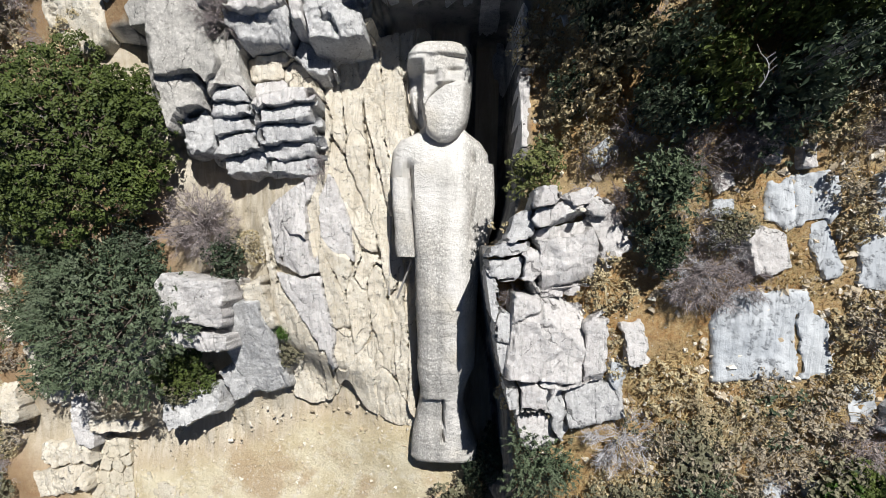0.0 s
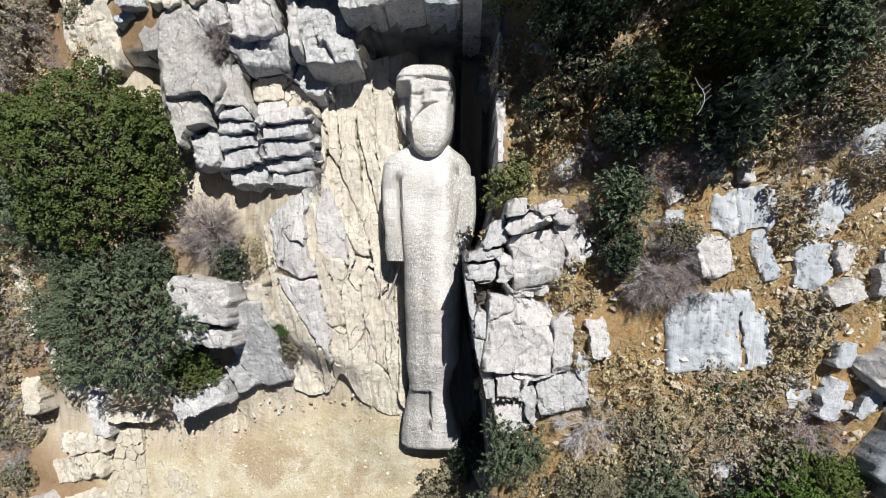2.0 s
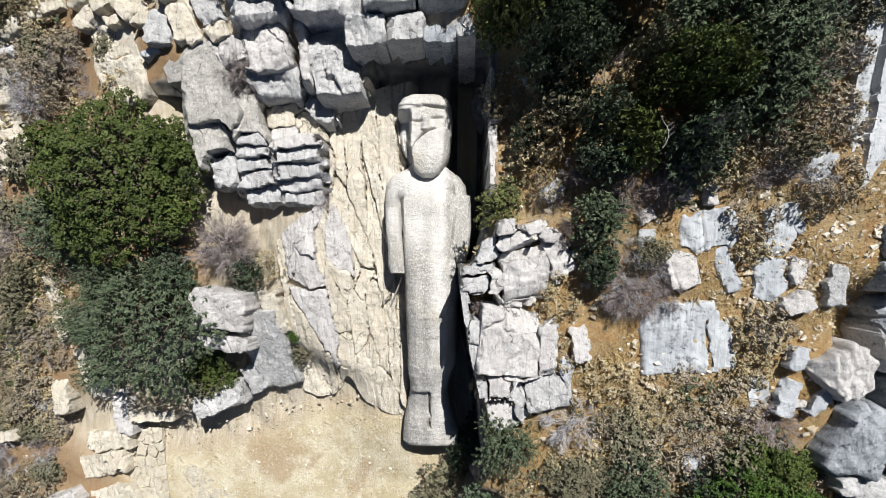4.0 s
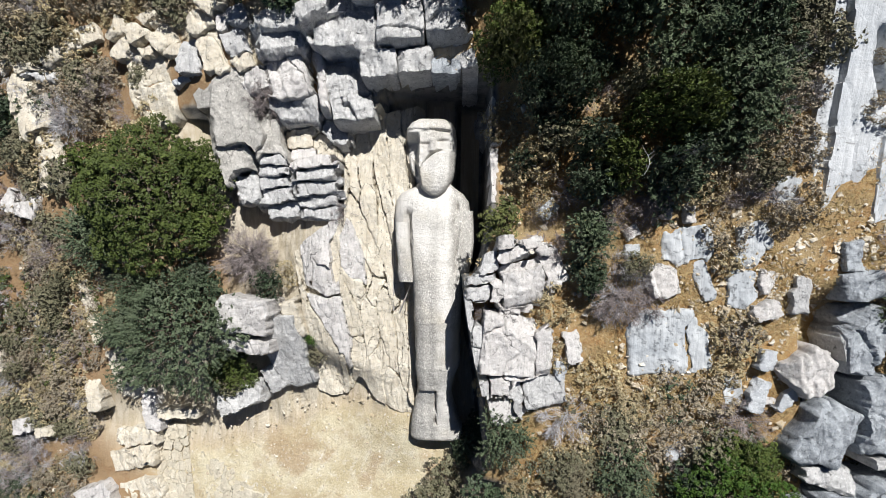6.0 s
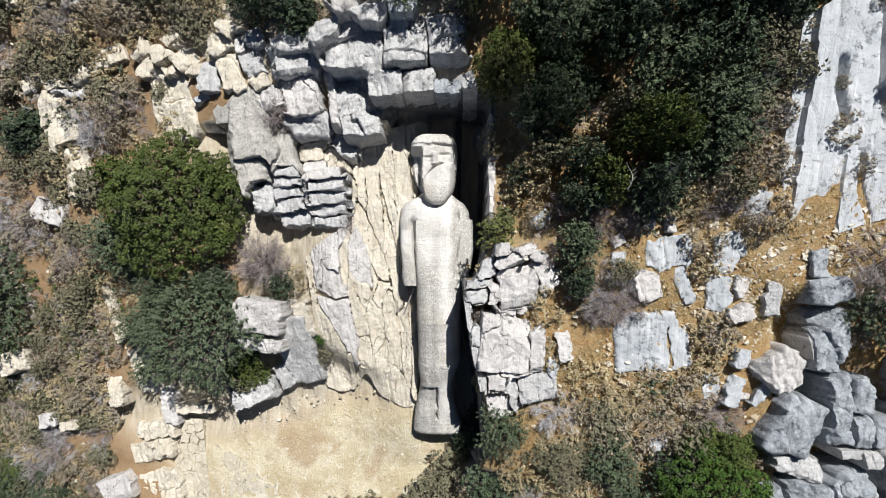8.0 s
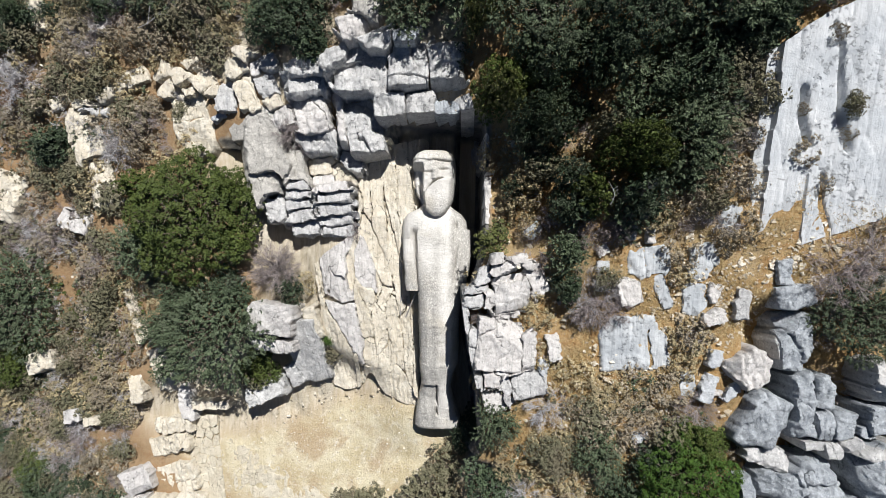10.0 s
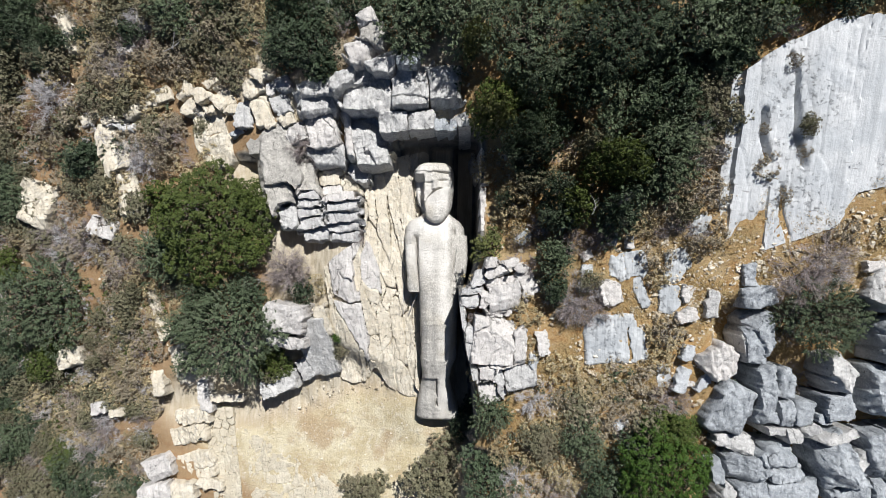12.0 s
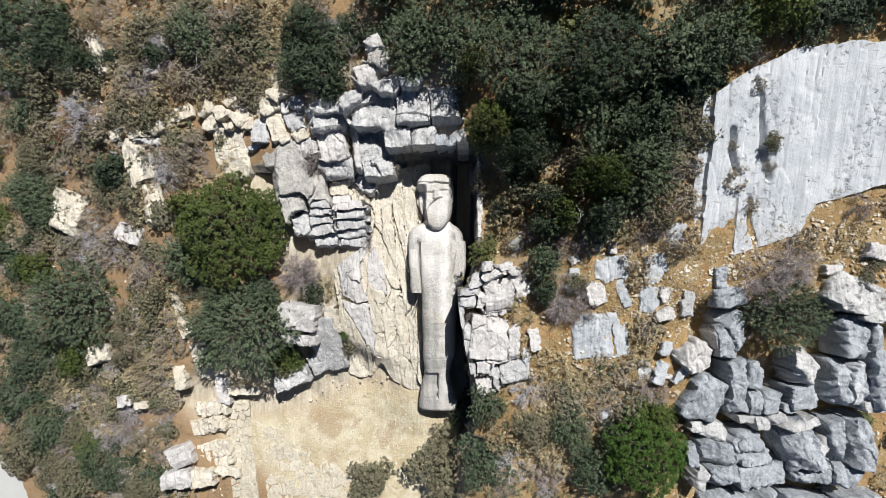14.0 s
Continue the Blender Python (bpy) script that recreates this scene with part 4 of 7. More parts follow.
def thicket(look_of, x, y, r, tall):
    """Several shrubs grown together over a patch of radius r."""
    rng = np.random.default_rng(int(1000 + 37 * abs(x) + 91 * abs(y)))
    n = int(np.clip(2.6 * (r / 0.75) ** 2 * 0.62, 4, 14))
    for k in range(n):
        a, q = k * 2.39996 + rng.uniform(-0.3, 0.3), r * 0.80 * math.sqrt((k + 0.2) / n)
        size = rng.uniform(0.48, 0.88) * (1.25 if k == 0 else 1)
        mix = MIXES[look_of]
        plant(mix[(k + int(10 + x)) % len(mix)], x + q * math.cos(a), y + q * math.sin(a), size, tall * rng.uniform(0.55, 1.0) * (1 - 0.3 * q / r))
# ---- rocks and plants ----

# right outcrop beside statue
right_outcrop = thing("rock_outcrop", "massive pale grey fractured outcrop beside the statue", "rock")
rock(1.57, 0.26, 0.44, 0.41, 1.09, 0, WHITE, top=6.00, owner=right_outcrop, name="block", cuts=1, jag=0.5)
rock(1.72, -0.11, 1.52, 0.44, 0.89, 18, WHITE, top=5.85, owner=right_outcrop, name="block", cuts=1, jag=0.5)
rock(2.22, 0.24, 0.54, 0.35, 0.73, 20, WHITE, top=5.95, owner=right_outcrop, name="block", cuts=1, jag=0.5)
rock(2.62, 0.06, 0.48, 0.29, 0.47, -20, WHITE, top=5.80, owner=right_outcrop, name="block", cuts=1, jag=0.5)
rock(1.13, -0.34, 0.74, 0.52, 1.00, 30, GREY, top=5.60, owner=right_outcrop, name="block", cuts=1, jag=0.5)
rock(2.07, -0.84, 1.19, 1.25, 0.61, 8, WHITE, top=5.65, owner=right_outcrop, name="block", cuts=1, jag=0.5)
rock(2.91, -0.44, 0.93, 0.61, 0.40, 116, WHITE, top=5.62, owner=right_outcrop, name="block", cuts=1, jag=0.5)
rock(0.87, -0.80, 0.78, 0.29, 1.14, 6, GREY, top=5.50, owner=right_outcrop, name="block", cuts=1, jag=0.5)
rock(0.93, -1.16, 0.88, 0.46, 1.09, 8, GREY, top=5.42, owner=right_outcrop, name="block", cuts=1, jag=0.5)
rock(1.45, -1.05, 0.55, 0.77, 0.92, 100, WHITE, top=5.60, owner=right_outcrop, name="block", cuts=1, jag=0.5)
rock(1.80, -1.65, 0.46, 0.23, 0.48, 0, WHITE, top=5.25, owner=right_outcrop, name="block", cuts=1, jag=0.5)
rock(2.21, -1.53, 0.30, 0.36, 0.40, 0, WHITE, top=5.20, owner=right_outcrop, name="block", cuts=1, jag=0.5)
rock(0.53, -1.83, 0.98, 0.29, 1.40, 98, GREY, top=5.35, owner=right_outcrop, name="block", cuts=1, jag=0.5)
rock(1.71, -2.63, 1.55, 1.74, 0.94, -4, WHITE, top=5.50, owner=right_outcrop, name="block", cuts=1, jag=0.5)
rock(2.67, -2.85, 0.45, 1.23, 0.53, -3, WHITE, top=5.42, owner=right_outcrop, name="block", cuts=1, jag=0.5)
rock(0.84, -2.44, 0.29, 0.59, 1.31, 0, GREY, top=5.35, owner=right_outcrop, name="block", cuts=1, jag=0.5)
rock(0.80, -3.07, 0.26, 0.65, 1.40, 4, GREY, top=5.30, owner=right_outcrop, name="block", cuts=1, jag=0.5)
rock(1.05, -3.93, 0.33, 0.46, 1.29, 2, GREY, top=5.20, owner=right_outcrop, name="block", cuts=1, jag=0.5)
rock(1.47, -3.88, 0.56, 0.49, 1.02, 2, WHITE, top=5.22, owner=right_outcrop, name="block", cuts=1, jag=0.5)
rock(1.84, -3.58, 0.43, 0.20, 0.79, -10, WHITE, top=5.25, owner=right_outcrop, name="block", cuts=1, jag=0.5)
rock(2.72, -4.04, 1.20, 0.86, 0.40, 12, GREY, top=5.00, owner=right_outcrop, name="block", cuts=1, jag=0.5)
rock(2.00, -4.18, 0.43, 1.13, 0.61, 10, GREY, top=5.05, owner=right_outcrop, name="block", cuts=1, jag=0.5)
rock(1.62, -4.69, 0.71, 0.74, 0.60, 12, WHITE, top=4.75, owner=right_outcrop, name="block", cuts=1, jag=0.5)
rock(2.22, -0.01, 0.26, 0.21, 0.30, 1, CREAM, 1.60, name="stone", top=6.15, label="yellowish loose stone on outcrop")
rock(3.30, -0.41, 0.27, 0.19, 0.25, 1, CREAM, 0.80, name="stone", label="yellowish loose stone on outcrop")

# slabs and stones on the right slope
rock(5.84, -2.42, 1.84, 1.76, 0.40, 96, BED_MARBLE, top=5.66, name="slab", cuts=0, jag=0.15, label="smooth bluish marble slab in earth")
rock(6.78, -2.47, 1.61, 0.62, 0.40, 100, BED_MARBLE, top=5.85, name="slab", cuts=0, jag=0.15, label="smooth bluish marble slab in earth")
rock(6.40, 0.22, 1.31, 0.98, 0.40, 10, BED_MARBLE, top=6.21, name="slab", cuts=0, jag=0.15, label="smooth bluish marble slab in earth")
rock(6.83, -0.71, 1.27, 0.41, 0.40, 112, BED_MARBLE, top=6.15, name="slab", cuts=0, jag=0.15, label="smooth bluish marble slab in earth")
rock(7.90, 0.25, 1.16, 0.72, 0.40, 95, BED_MARBLE, top=6.52, name="slab", cuts=0, jag=0.15, label="smooth bluish marble slab in earth")
rock(7.84, -0.91, 1.05, 0.77, 0.40, 92, BED_MARBLE, top=6.32, name="slab", cuts=0, jag=0.15, label="smooth bluish marble slab in earth")
rock(8.24, 0.41, 0.60, 0.32, 0.40, 100, BED_MARBLE, top=6.62, name="slab", cuts=0, jag=0.15, label="smooth bluish marble slab in earth")
rock(7.77, -3.69, 0.91, 0.54, 0.40, 95, BED_MARBLE, top=5.84, name="slab", cuts=0, jag=0.15, label="smooth bluish marble slab in earth")
rock(8.60, 1.68, 0.75, 0.55, 0.40, 70, BED_MARBLE, top=6.88, name="slab", cuts=0, jag=0.15, label="smooth bluish marble slab in earth")
rock(5.82, -0.72, 1.01, 0.73, 0.47, 100, WHITE, top=6.13, name="boulder", cuts=2, jag=0.4)
rock(8.32, -1.46, 0.67, 0.51, 0.59, 15, WHITE, top=6.63, name="boulder", cuts=2, jag=0.4)
rock(8.28, -0.69, 0.63, 0.44, 0.40, 70, WHITE, top=6.53, name="boulder", cuts=2, jag=0.4)
rock(9.15, -1.04, 1.02, 0.51, 0.46, 85, GREY, top=6.73, name="boulder", cuts=2, jag=0.4)
rock(8.43, -2.80, 0.60, 0.44, 0.40, 80, BLUE, top=6.40, name="boulder", cuts=3, jag=0.5)
rock(8.29, -3.77, 0.93, 0.49, 0.40, 75, BLUE, top=6.20, name="boulder", cuts=3, jag=0.5)
rock(8.65, -3.94, 0.49, 0.24, 0.40, 0, WHITE, top=6.10, name="boulder", cuts=3, jag=0.5)
rock(4.94, 0.57, 0.45, 0.37, 0.40, 30, WHITE, top=6.08, name="boulder", cuts=3, jag=0.5)
rock(4.96, 0.10, 0.45, 0.33, 0.40, 0, BLUE, top=6.03, name="boulder", cuts=3, jag=0.5)
rock(5.81, 1.15, 0.49, 0.33, 0.40, 80, WHITE, top=6.32, name="boulder", cuts=3, jag=0.5)
rock(6.36, 1.09, 0.57, 0.30, 0.40, 95, WHITE, top=6.44, name="boulder", cuts=3, jag=0.5)
rock(3.54, -2.68, 0.94, 0.49, 0.40, 100, WHITE, top=5.35, name="boulder", cuts=2, jag=0.4)
rock(3.23, -3.44, 0.63, 0.39, 0.40, 80, BLUE, top=5.15, name="boulder", cuts=2, jag=0.4)
rock(2.77, 1.21, 0.64, 0.42, 0.40, 40, BLUE, top=5.60, name="boulder", cuts=2, jag=0.4)
rock(6.41, -5.57, 0.55, 0.35, 0.40, 30, BLUE, top=5.40, name="boulder", cuts=2, jag=0.4)
rock(7.37, -5.52, 0.89, 0.32, 0.40, 8, BLUE, top=5.58, name="boulder", cuts=2, jag=0.4)

# block field lower right
rock(9.45, -3.04, 1.19, 1.11, 0.54, 40, WHITE, top=6.75, name="boulder", cuts=4, jag=0.8, front=0.15, label="big pale angular boulder on slope")
rock(9.86, -4.75, 1.89, 1.30, 0.80, 62, SLATE, top=6.80, name="boulder", cuts=4, jag=0.8, front=0.2, label="large grey split boulder")
rock(9.01, -3.85, 0.77, 0.36, 0.40, 50, BLUE, top=6.30, name="boulder", cuts=2, jag=0.5)
rock(10.20, -0.02, 0.82, 0.43, 0.40, 95, SLATE, top=7.09, name="boulder", cuts=2, jag=0.5)
rock(10.56, -0.76, 1.13, 0.74, 0.40, 4, SLATE, top=7.04, name="boulder", cuts=4, jag=0.8)
rock(10.70, -2.15, 1.81, 1.02, 0.40, 92, SLATE, top=6.82, name="boulder", cuts=4, jag=0.8, front=0.15)
rock(10.29, -2.41, 0.91, 0.26, 0.40, 100, GREY, top=6.70, name="boulder", cuts=2, jag=0.5)
rock(10.97, -4.18, 2.08, 0.79, 0.48, 92, SLATE, top=6.80, name="boulder", cuts=4, jag=0.8)
rock(11.67, -3.71, 1.06, 0.51, 0.40, 92, SLATE, top=6.75, name="boulder", cuts=2, jag=0.5)
rock(11.70, -4.78, 0.91, 0.51, 0.40, 92, SLATE, top=6.70, name="boulder", cuts=2, jag=0.5)
rock(12.26, -4.72, 0.94, 0.67, 0.40, 80, SLATE, top=6.75, name="boulder", cuts=2, jag=0.5)
rock(13.35, -3.34, 1.39, 0.89, 0.40, 95, GREY, top=7.16, name="boulder", cuts=4, jag=0.8)
rock(13.33, -4.45, 1.01, 0.97, 0.40, 5, SLATE, top=6.95, name="boulder", cuts=2, jag=0.5)
rock(12.88, -4.89, 0.51, 0.39, 0.40, 5, SLATE, top=6.79, name="boulder", cuts=2, jag=0.5)
rock(11.39, -5.40, 0.59, 0.32, 0.40, 5, GREY, top=6.60, name="boulder", cuts=2, jag=0.5)
rock(11.95, -5.49, 0.55, 0.53, 0.40, 10, GREY, top=6.65, name="boulder", cuts=2, jag=0.5)
rock(12.53, -5.32, 0.63, 0.47, 0.40, 30, GREY, top=6.65, name="boulder", cuts=2, jag=0.5)
rock(13.37, -5.56, 1.41, 0.47, 0.40, 12, GREY, top=6.77, name="boulder", cuts=4, jag=0.8)
rock(11.55, -6.27, 1.14, 0.83, 0.62, 4, SLATE, top=6.70, name="boulder", cuts=4, jag=0.8)
rock(11.83, -6.90, 1.31, 0.59, 0.52, 2, SLATE, top=6.55, name="boulder", cuts=4, jag=0.8)
rock(13.41, -6.42, 2.05, 1.12, 0.52, 112, SLATE, top=6.95, name="boulder", cuts=4, jag=0.8, front=0.15, label="large rounded grey boulder")
rock(14.12, -6.31, 0.82, 0.39, 0.40, 60, GREY, top=6.81, name="boulder", cuts=2, jag=0.5)
rock(10.47, -6.72, 1.43, 1.19, 0.81, 10, SLATE, top=6.60, name="boulder", cuts=4, jag=0.8)
rock(9.46, -6.89, 0.84, 0.44, 0.84, 95, SLATE, top=6.40, name="boulder", cuts=2, jag=0.5)
rock(10.16, -5.87, 1.75, 0.68, 0.63, -20, GREY, top=6.50, name="boulder", cuts=4, jag=0.8)
rock(12.10, -7.59, 1.91, 0.95, 0.53, 4, SLATE, top=6.50, name="boulder", cuts=4, jag=0.8)
rock(10.59, -7.64, 0.88, 1.24, 0.79, 100, SLATE, top=6.45, name="boulder", cuts=4, jag=0.8)
rock(9.81, -7.74, 0.84, 0.60, 0.86, 60, GREY, top=6.35, name="boulder", cuts=2, jag=0.5)
rock(13.93, -7.43, 1.42, 0.71, 0.40, 5, SLATE, top=6.60, name="boulder", cuts=4, jag=0.8)
rock(15.08, -7.40, 1.17, 0.90, 0.40, -5, SLATE, top=6.81, name="boulder", cuts=4, jag=0.8)
rock(14.67, -0.58, 2.24, 1.20, 0.40, -22, GREY, top=7.96, name="boulder", cuts=4, jag=0.8, front=0.2)
rock(15.07, 0.98, 0.87, 0.55, 0.40, -10, WHITE, top=8.35, name="boulder", cuts=2, jag=0.5)
rock(13.78, 0.33, 0.60, 0.40, 0.40, 0, WHITE, top=7.95, name="boulder", cuts=2, jag=0.5)
rock(14.21, -0.11, 0.80, 0.44, 0.40, -25, WHITE, top=7.95, name="boulder", cuts=2, jag=0.5)
rock(14.80, -2.05, 1.60, 1.10, 0.40, 97, SLATE, top=7.55, name="boulder", cuts=4, jag=0.8, front=0.15)
rock(14.42, -3.75, 1.70, 0.62, 0.40, 90, SLATE, top=7.35, name="boulder", cuts=4, jag=0.8, front=0.15)
rock(15.08, -3.85, 1.60, 0.66, 0.40, 96, BLUE, top=7.45, name="boulder", cuts=4, jag=0.8, front=0.15)
rock(15.62, -3.13, 3.03, 0.73, 0.40, 92, SLATE, top=7.69, name="boulder", cuts=4, jag=0.8)
rock(15.20, -1.39, 0.88, 0.40, 0.40, 10, GREY, top=7.94, name="boulder", cuts=2, jag=0.5)
rock(15.57, -6.12, 1.99, 1.28, 0.40, 95, SLATE, top=7.14, name="boulder", cuts=4, jag=0.8)
rock(14.67, -6.09, 1.67, 0.71, 0.40, 100, SLATE, top=6.96, name="boulder", cuts=4, jag=0.8)
rock(15.71, -4.59, 1.02, 0.53, 0.40, 5, GREY, top=7.46, name="boulder", cuts=2, jag=0.5)
rock(10.73, -9.06, 1.52, 1.30, 0.75, 5, SLATE, top=6.20, name="boulder", cuts=4, jag=0.8)
rock(12.23, -9.11, 1.64, 1.34, 0.46, 5, SLATE, top=6.20, name="boulder", cuts=4, jag=0.8)
rock(14.04, -9.01, 1.80, 1.25, 0.40, 0, SLATE, top=6.32, name="boulder", cuts=4, jag=0.8)
rock(15.68, -8.88, 1.77, 1.35, 0.40, 0, SLATE, top=6.69, name="boulder", cuts=4, jag=0.8)

# cliff above the head
head_cliff = thing("rock_outcrop", "grey blocky cliff above the statue's head", "rock")
rock(0.58, 5.26, 1.48, 0.55, 1.80, -69, GREY, 0.40, owner=head_cliff, name="block")
rock(1.10, 4.36, 1.64, 0.47, 1.50, -74, GREY, 0.25, owner=head_cliff, name="block")
rock(1.28, 2.28, 1.77, 0.28, 1.80, 87, WHITE, owner=head_cliff, name="block", top=4.2)
rock(-5.18, 6.80, 1.37, 0.68, 0.68, 8, GREY, top=4.90, owner=head_cliff, name="block", cuts=3, jag=0.85, front=0.2)
rock(-5.18, 6.32, 1.22, 0.83, 0.55, 8, GREY, top=4.60, owner=head_cliff, name="block", cuts=3, jag=0.85, front=0.2)
rock(-3.19, 6.66, 1.90, 1.69, 0.74, 6, GREY, top=5.00, owner=head_cliff, name="block", cuts=3, jag=0.85, front=0.5)
rock(-1.56, 6.80, 1.43, 1.60, 0.62, 6, GREY, top=5.25, owner=head_cliff, name="block", cuts=3, jag=0.85, front=0.45)
rock(-0.24, 6.84, 1.21, 1.38, 0.58, 4, GREY, top=5.50, owner=head_cliff, name="block", cuts=3, jag=0.85, front=0.4)
rock(-2.22, 5.56, 1.12, 0.95, 0.98, 2, GREY, top=4.85, owner=head_cliff, name="block", cuts=3, jag=0.85, front=0.3)
rock(-1.17, 5.53, 1.05, 1.02, 0.72, 5, GREY, top=4.95, owner=head_cliff, name="block", cuts=3, jag=0.85, front=0.35)
rock(-5.06, 5.27, 1.46, 1.10, 0.55, 103, WHITE, top=4.15, owner=head_cliff, name="block", cuts=3, jag=0.85, front=0.22)
rock(-4.07, 5.24, 1.87, 0.43, 0.76, 104, WHITE, top=4.15, owner=head_cliff, name="block", cuts=3, jag=0.85, front=0.2)
rock(-3.28, 5.05, 2.22, 1.25, 0.74, 104, GREY, top=4.10, owner=head_cliff, name="block", cuts=3, jag=0.85, front=0.5)
rock(-4.83, 4.36, 1.27, 0.80, 1.08, 8, GREY, top=3.80, owner=head_cliff, name="block", cuts=3, jag=0.85, front=0.32)
rock(-3.74, 3.76, 0.86, 0.82, 0.60, -8, GREY, top=3.25, owner=head_cliff, name="block", cuts=1, jag=0.45, front=0.3)
rock(-5.03, 3.65, 1.17, 0.68, 0.43, 6, CREAM, top=3.00, owner=head_cliff, name="block", cuts=1, jag=0.45, front=0.12)
rock(-4.18, 3.37, 0.76, 0.76, 0.40, 100, CREAM, top=2.95, owner=head_cliff, name="block", cuts=1, jag=0.45, front=0.12)
rock(-4.84, 3.13, 1.06, 0.42, 0.40, 4, WHITE, top=2.95, owner=head_cliff, name="block", cuts=1, jag=0.45, front=0.1)
rock(-5.82, 3.45, 1.39, 0.99, 1.40, 100, LICHENED, top=3.65, owner=head_cliff, name="block", cuts=1, jag=0.45, front=0.2)
rock(-6.20, 5.24, 0.75, 0.68, 0.40, 20, WHITE, top=4.10, owner=head_cliff, name="block", cuts=3, jag=0.85, front=0.15)
rock(-4.04, 7.02, 1.16, 0.60, 1.07, 30, GREY, top=5.40, owner=head_cliff, name="block", cuts=3, jag=0.85, front=0.3)
rock(-2.58, 7.40, 1.26, 0.69, 1.2, 10, GREY, top=5.75, owner=head_cliff, name="block", cuts=3, jag=0.85, front=0.3)
rock(-3.36, 7.90, 0.94, 0.78, 1.2, 20, WHITE, top=5.8, owner=head_cliff, name="block", cuts=3, jag=0.85, front=0.3)
rock(-1.62, 7.54, 0.93, 0.62, 1.2, 10, SLATE, top=5.95, owner=head_cliff, name="block", cuts=3, jag=0.85, front=0.2)
rock(-2.85, 8.52, 0.77, 0.92, 1.2, 70, LICHENED, top=6.05, owner=head_cliff, name="block", cuts=3, jag=0.85, front=0.2)
rock(-3.05, 9.02, 0.68, 0.61, 1.2, 30, WHITE, top=6.25, owner=head_cliff, name="block", cuts=3, jag=0.85, front=0.2)
rock(-0.15, 5.30, 1.0, 0.9, 0.5, 5, SLATE, top=4.75, owner=head_cliff, name="block", cuts=3, jag=0.85, front=0.2)
# big smooth boulder and its lower lichened part
rock(-7.10, 4.17, 2.71, 1.95, 1.39, 112, LICHENED, top=3.90, name="boulder", cuts=2, jag=0.25, label="broad smooth grey boulder with white lichen")
rock(-6.90, 2.93, 1.48, 1.30, 1.09, 108, LICHENED, top=3.40, name="boulder", cuts=1, jag=0.35)
rock(-6.70, 2.15, 1.32, 0.91, 0.82, 104, GREY, top=3.00, name="boulder", cuts=2, jag=0.4, front=0.2)
# broken blocks
rock(-8.34, 6.01, 1.15, 0.79, 0.40, 100, GREY, top=4.00, name="boulder", cuts=2, jag=0.45, front=0.15)
rock(-7.48, 6.13, 1.21, 0.93, 0.40, 112, CREAM, top=4.20, name="boulder", cuts=2, jag=0.45, front=0.15)
rock(-6.76, 6.36, 1.02, 0.81, 0.40, 112, GREY, top=4.35, name="boulder", cuts=2, jag=0.45, front=0.15)
rock(-6.50, 5.76, 0.71, 0.57, 0.40, 30, CREAM, top=4.25, name="boulder", cuts=2, jag=0.45, front=0.15)
rock(-7.12, 5.55, 0.53, 0.32, 0.40, 25, CREAM, top=4.16, name="boulder", cuts=2, jag=0.45, front=0.15)
rock(-7.79, 6.99, 0.99, 0.74, 0.40, 20, CREAM, top=4.40, name="boulder", cuts=2, jag=0.45, front=0.15)
rock(-7.39, 7.34, 0.97, 0.62, 0.54, 10, CREAM, top=4.70, name="boulder", cuts=2, jag=0.45, front=0.15)
rock(-7.04, 6.92, 0.88, 0.46, 0.40, 105, WHITE, top=4.45, name="boulder", cuts=2, jag=0.45, front=0.15)
rock(-6.63, 7.04, 0.77, 0.70, 0.40, 20, GREY, top=4.60, name="boulder", cuts=2, jag=0.45, front=0.15)
rock(-9.23, 6.59, 0.94, 0.80, 0.40, 35, CREAM, top=3.90, name="boulder", cuts=2, jag=0.45, front=0.15)
rock(-9.76, 6.23, 0.70, 0.48, 0.41, 10, CREAM, top=3.75, name="boulder", cuts=2, jag=0.45, front=0.15)
rock(-10.11, 6.84, 0.77, 0.66, 0.42, 30, CREAM, top=3.80, name="boulder", cuts=2, jag=0.45, front=0.15)
rock(-10.84, 7.00, 0.85, 0.63, 0.40, 60, CREAM, top=3.65, name="boulder", cuts=2, jag=0.45, front=0.15)
rock(-10.69, 6.45, 0.85, 0.67, 0.40, 80, CREAM, top=3.55, name="boulder", cuts=2, jag=0.45, front=0.15)
rock(-9.38, 7.08, 0.43, 0.27, 0.40, 10, CREAM, top=3.95, name="boulder", cuts=2, jag=0.45, front=0.15)
rock(-9.71, 7.26, 0.76, 0.43, 0.41, 25, CREAM, top=3.95, name="boulder", cuts=2, jag=0.45, front=0.15)
rock(-8.65, 5.34, 0.59, 0.26, 0.40, 25, BLUE, top=3.70, name="boulder", cuts=2, jag=0.45, front=0.15)
rock(-8.76, 6.28, 0.54, 0.65, 0.40, 80, CREAM, top=3.90, name="boulder", cuts=2, jag=0.45, front=0.15)

# stones upper left
rock(-9.82, 5.28, 1.56, 2.83, 0.70, 9, CREAM, 0.25, label="smooth cream bedrock slab", name="slab", jag=0.5, cuts=2)
rock(-12.17, 6.86, 1.41, 0.61, 0.70, 21, CREAM, 0.50, jag=0.5, cuts=2)
rock(-13.02, 6.43, 1.43, 0.57, 0.70, 26, CREAM, 0.50, jag=0.5, cuts=2)
rock(-14.06, 5.79, 1.45, 0.44, 0.60, -7, GREY, 0.60, jag=0.5, cuts=2)
rock(-14.40, 4.83, 1.23, 2.45, 0.80, 11, CREAM, 0.40, jag=0.5, cuts=2)
rock(-13.89, 3.10, 0.99, 2.23, 0.80, 9, CREAM, 0.40, jag=0.5, cuts=2)
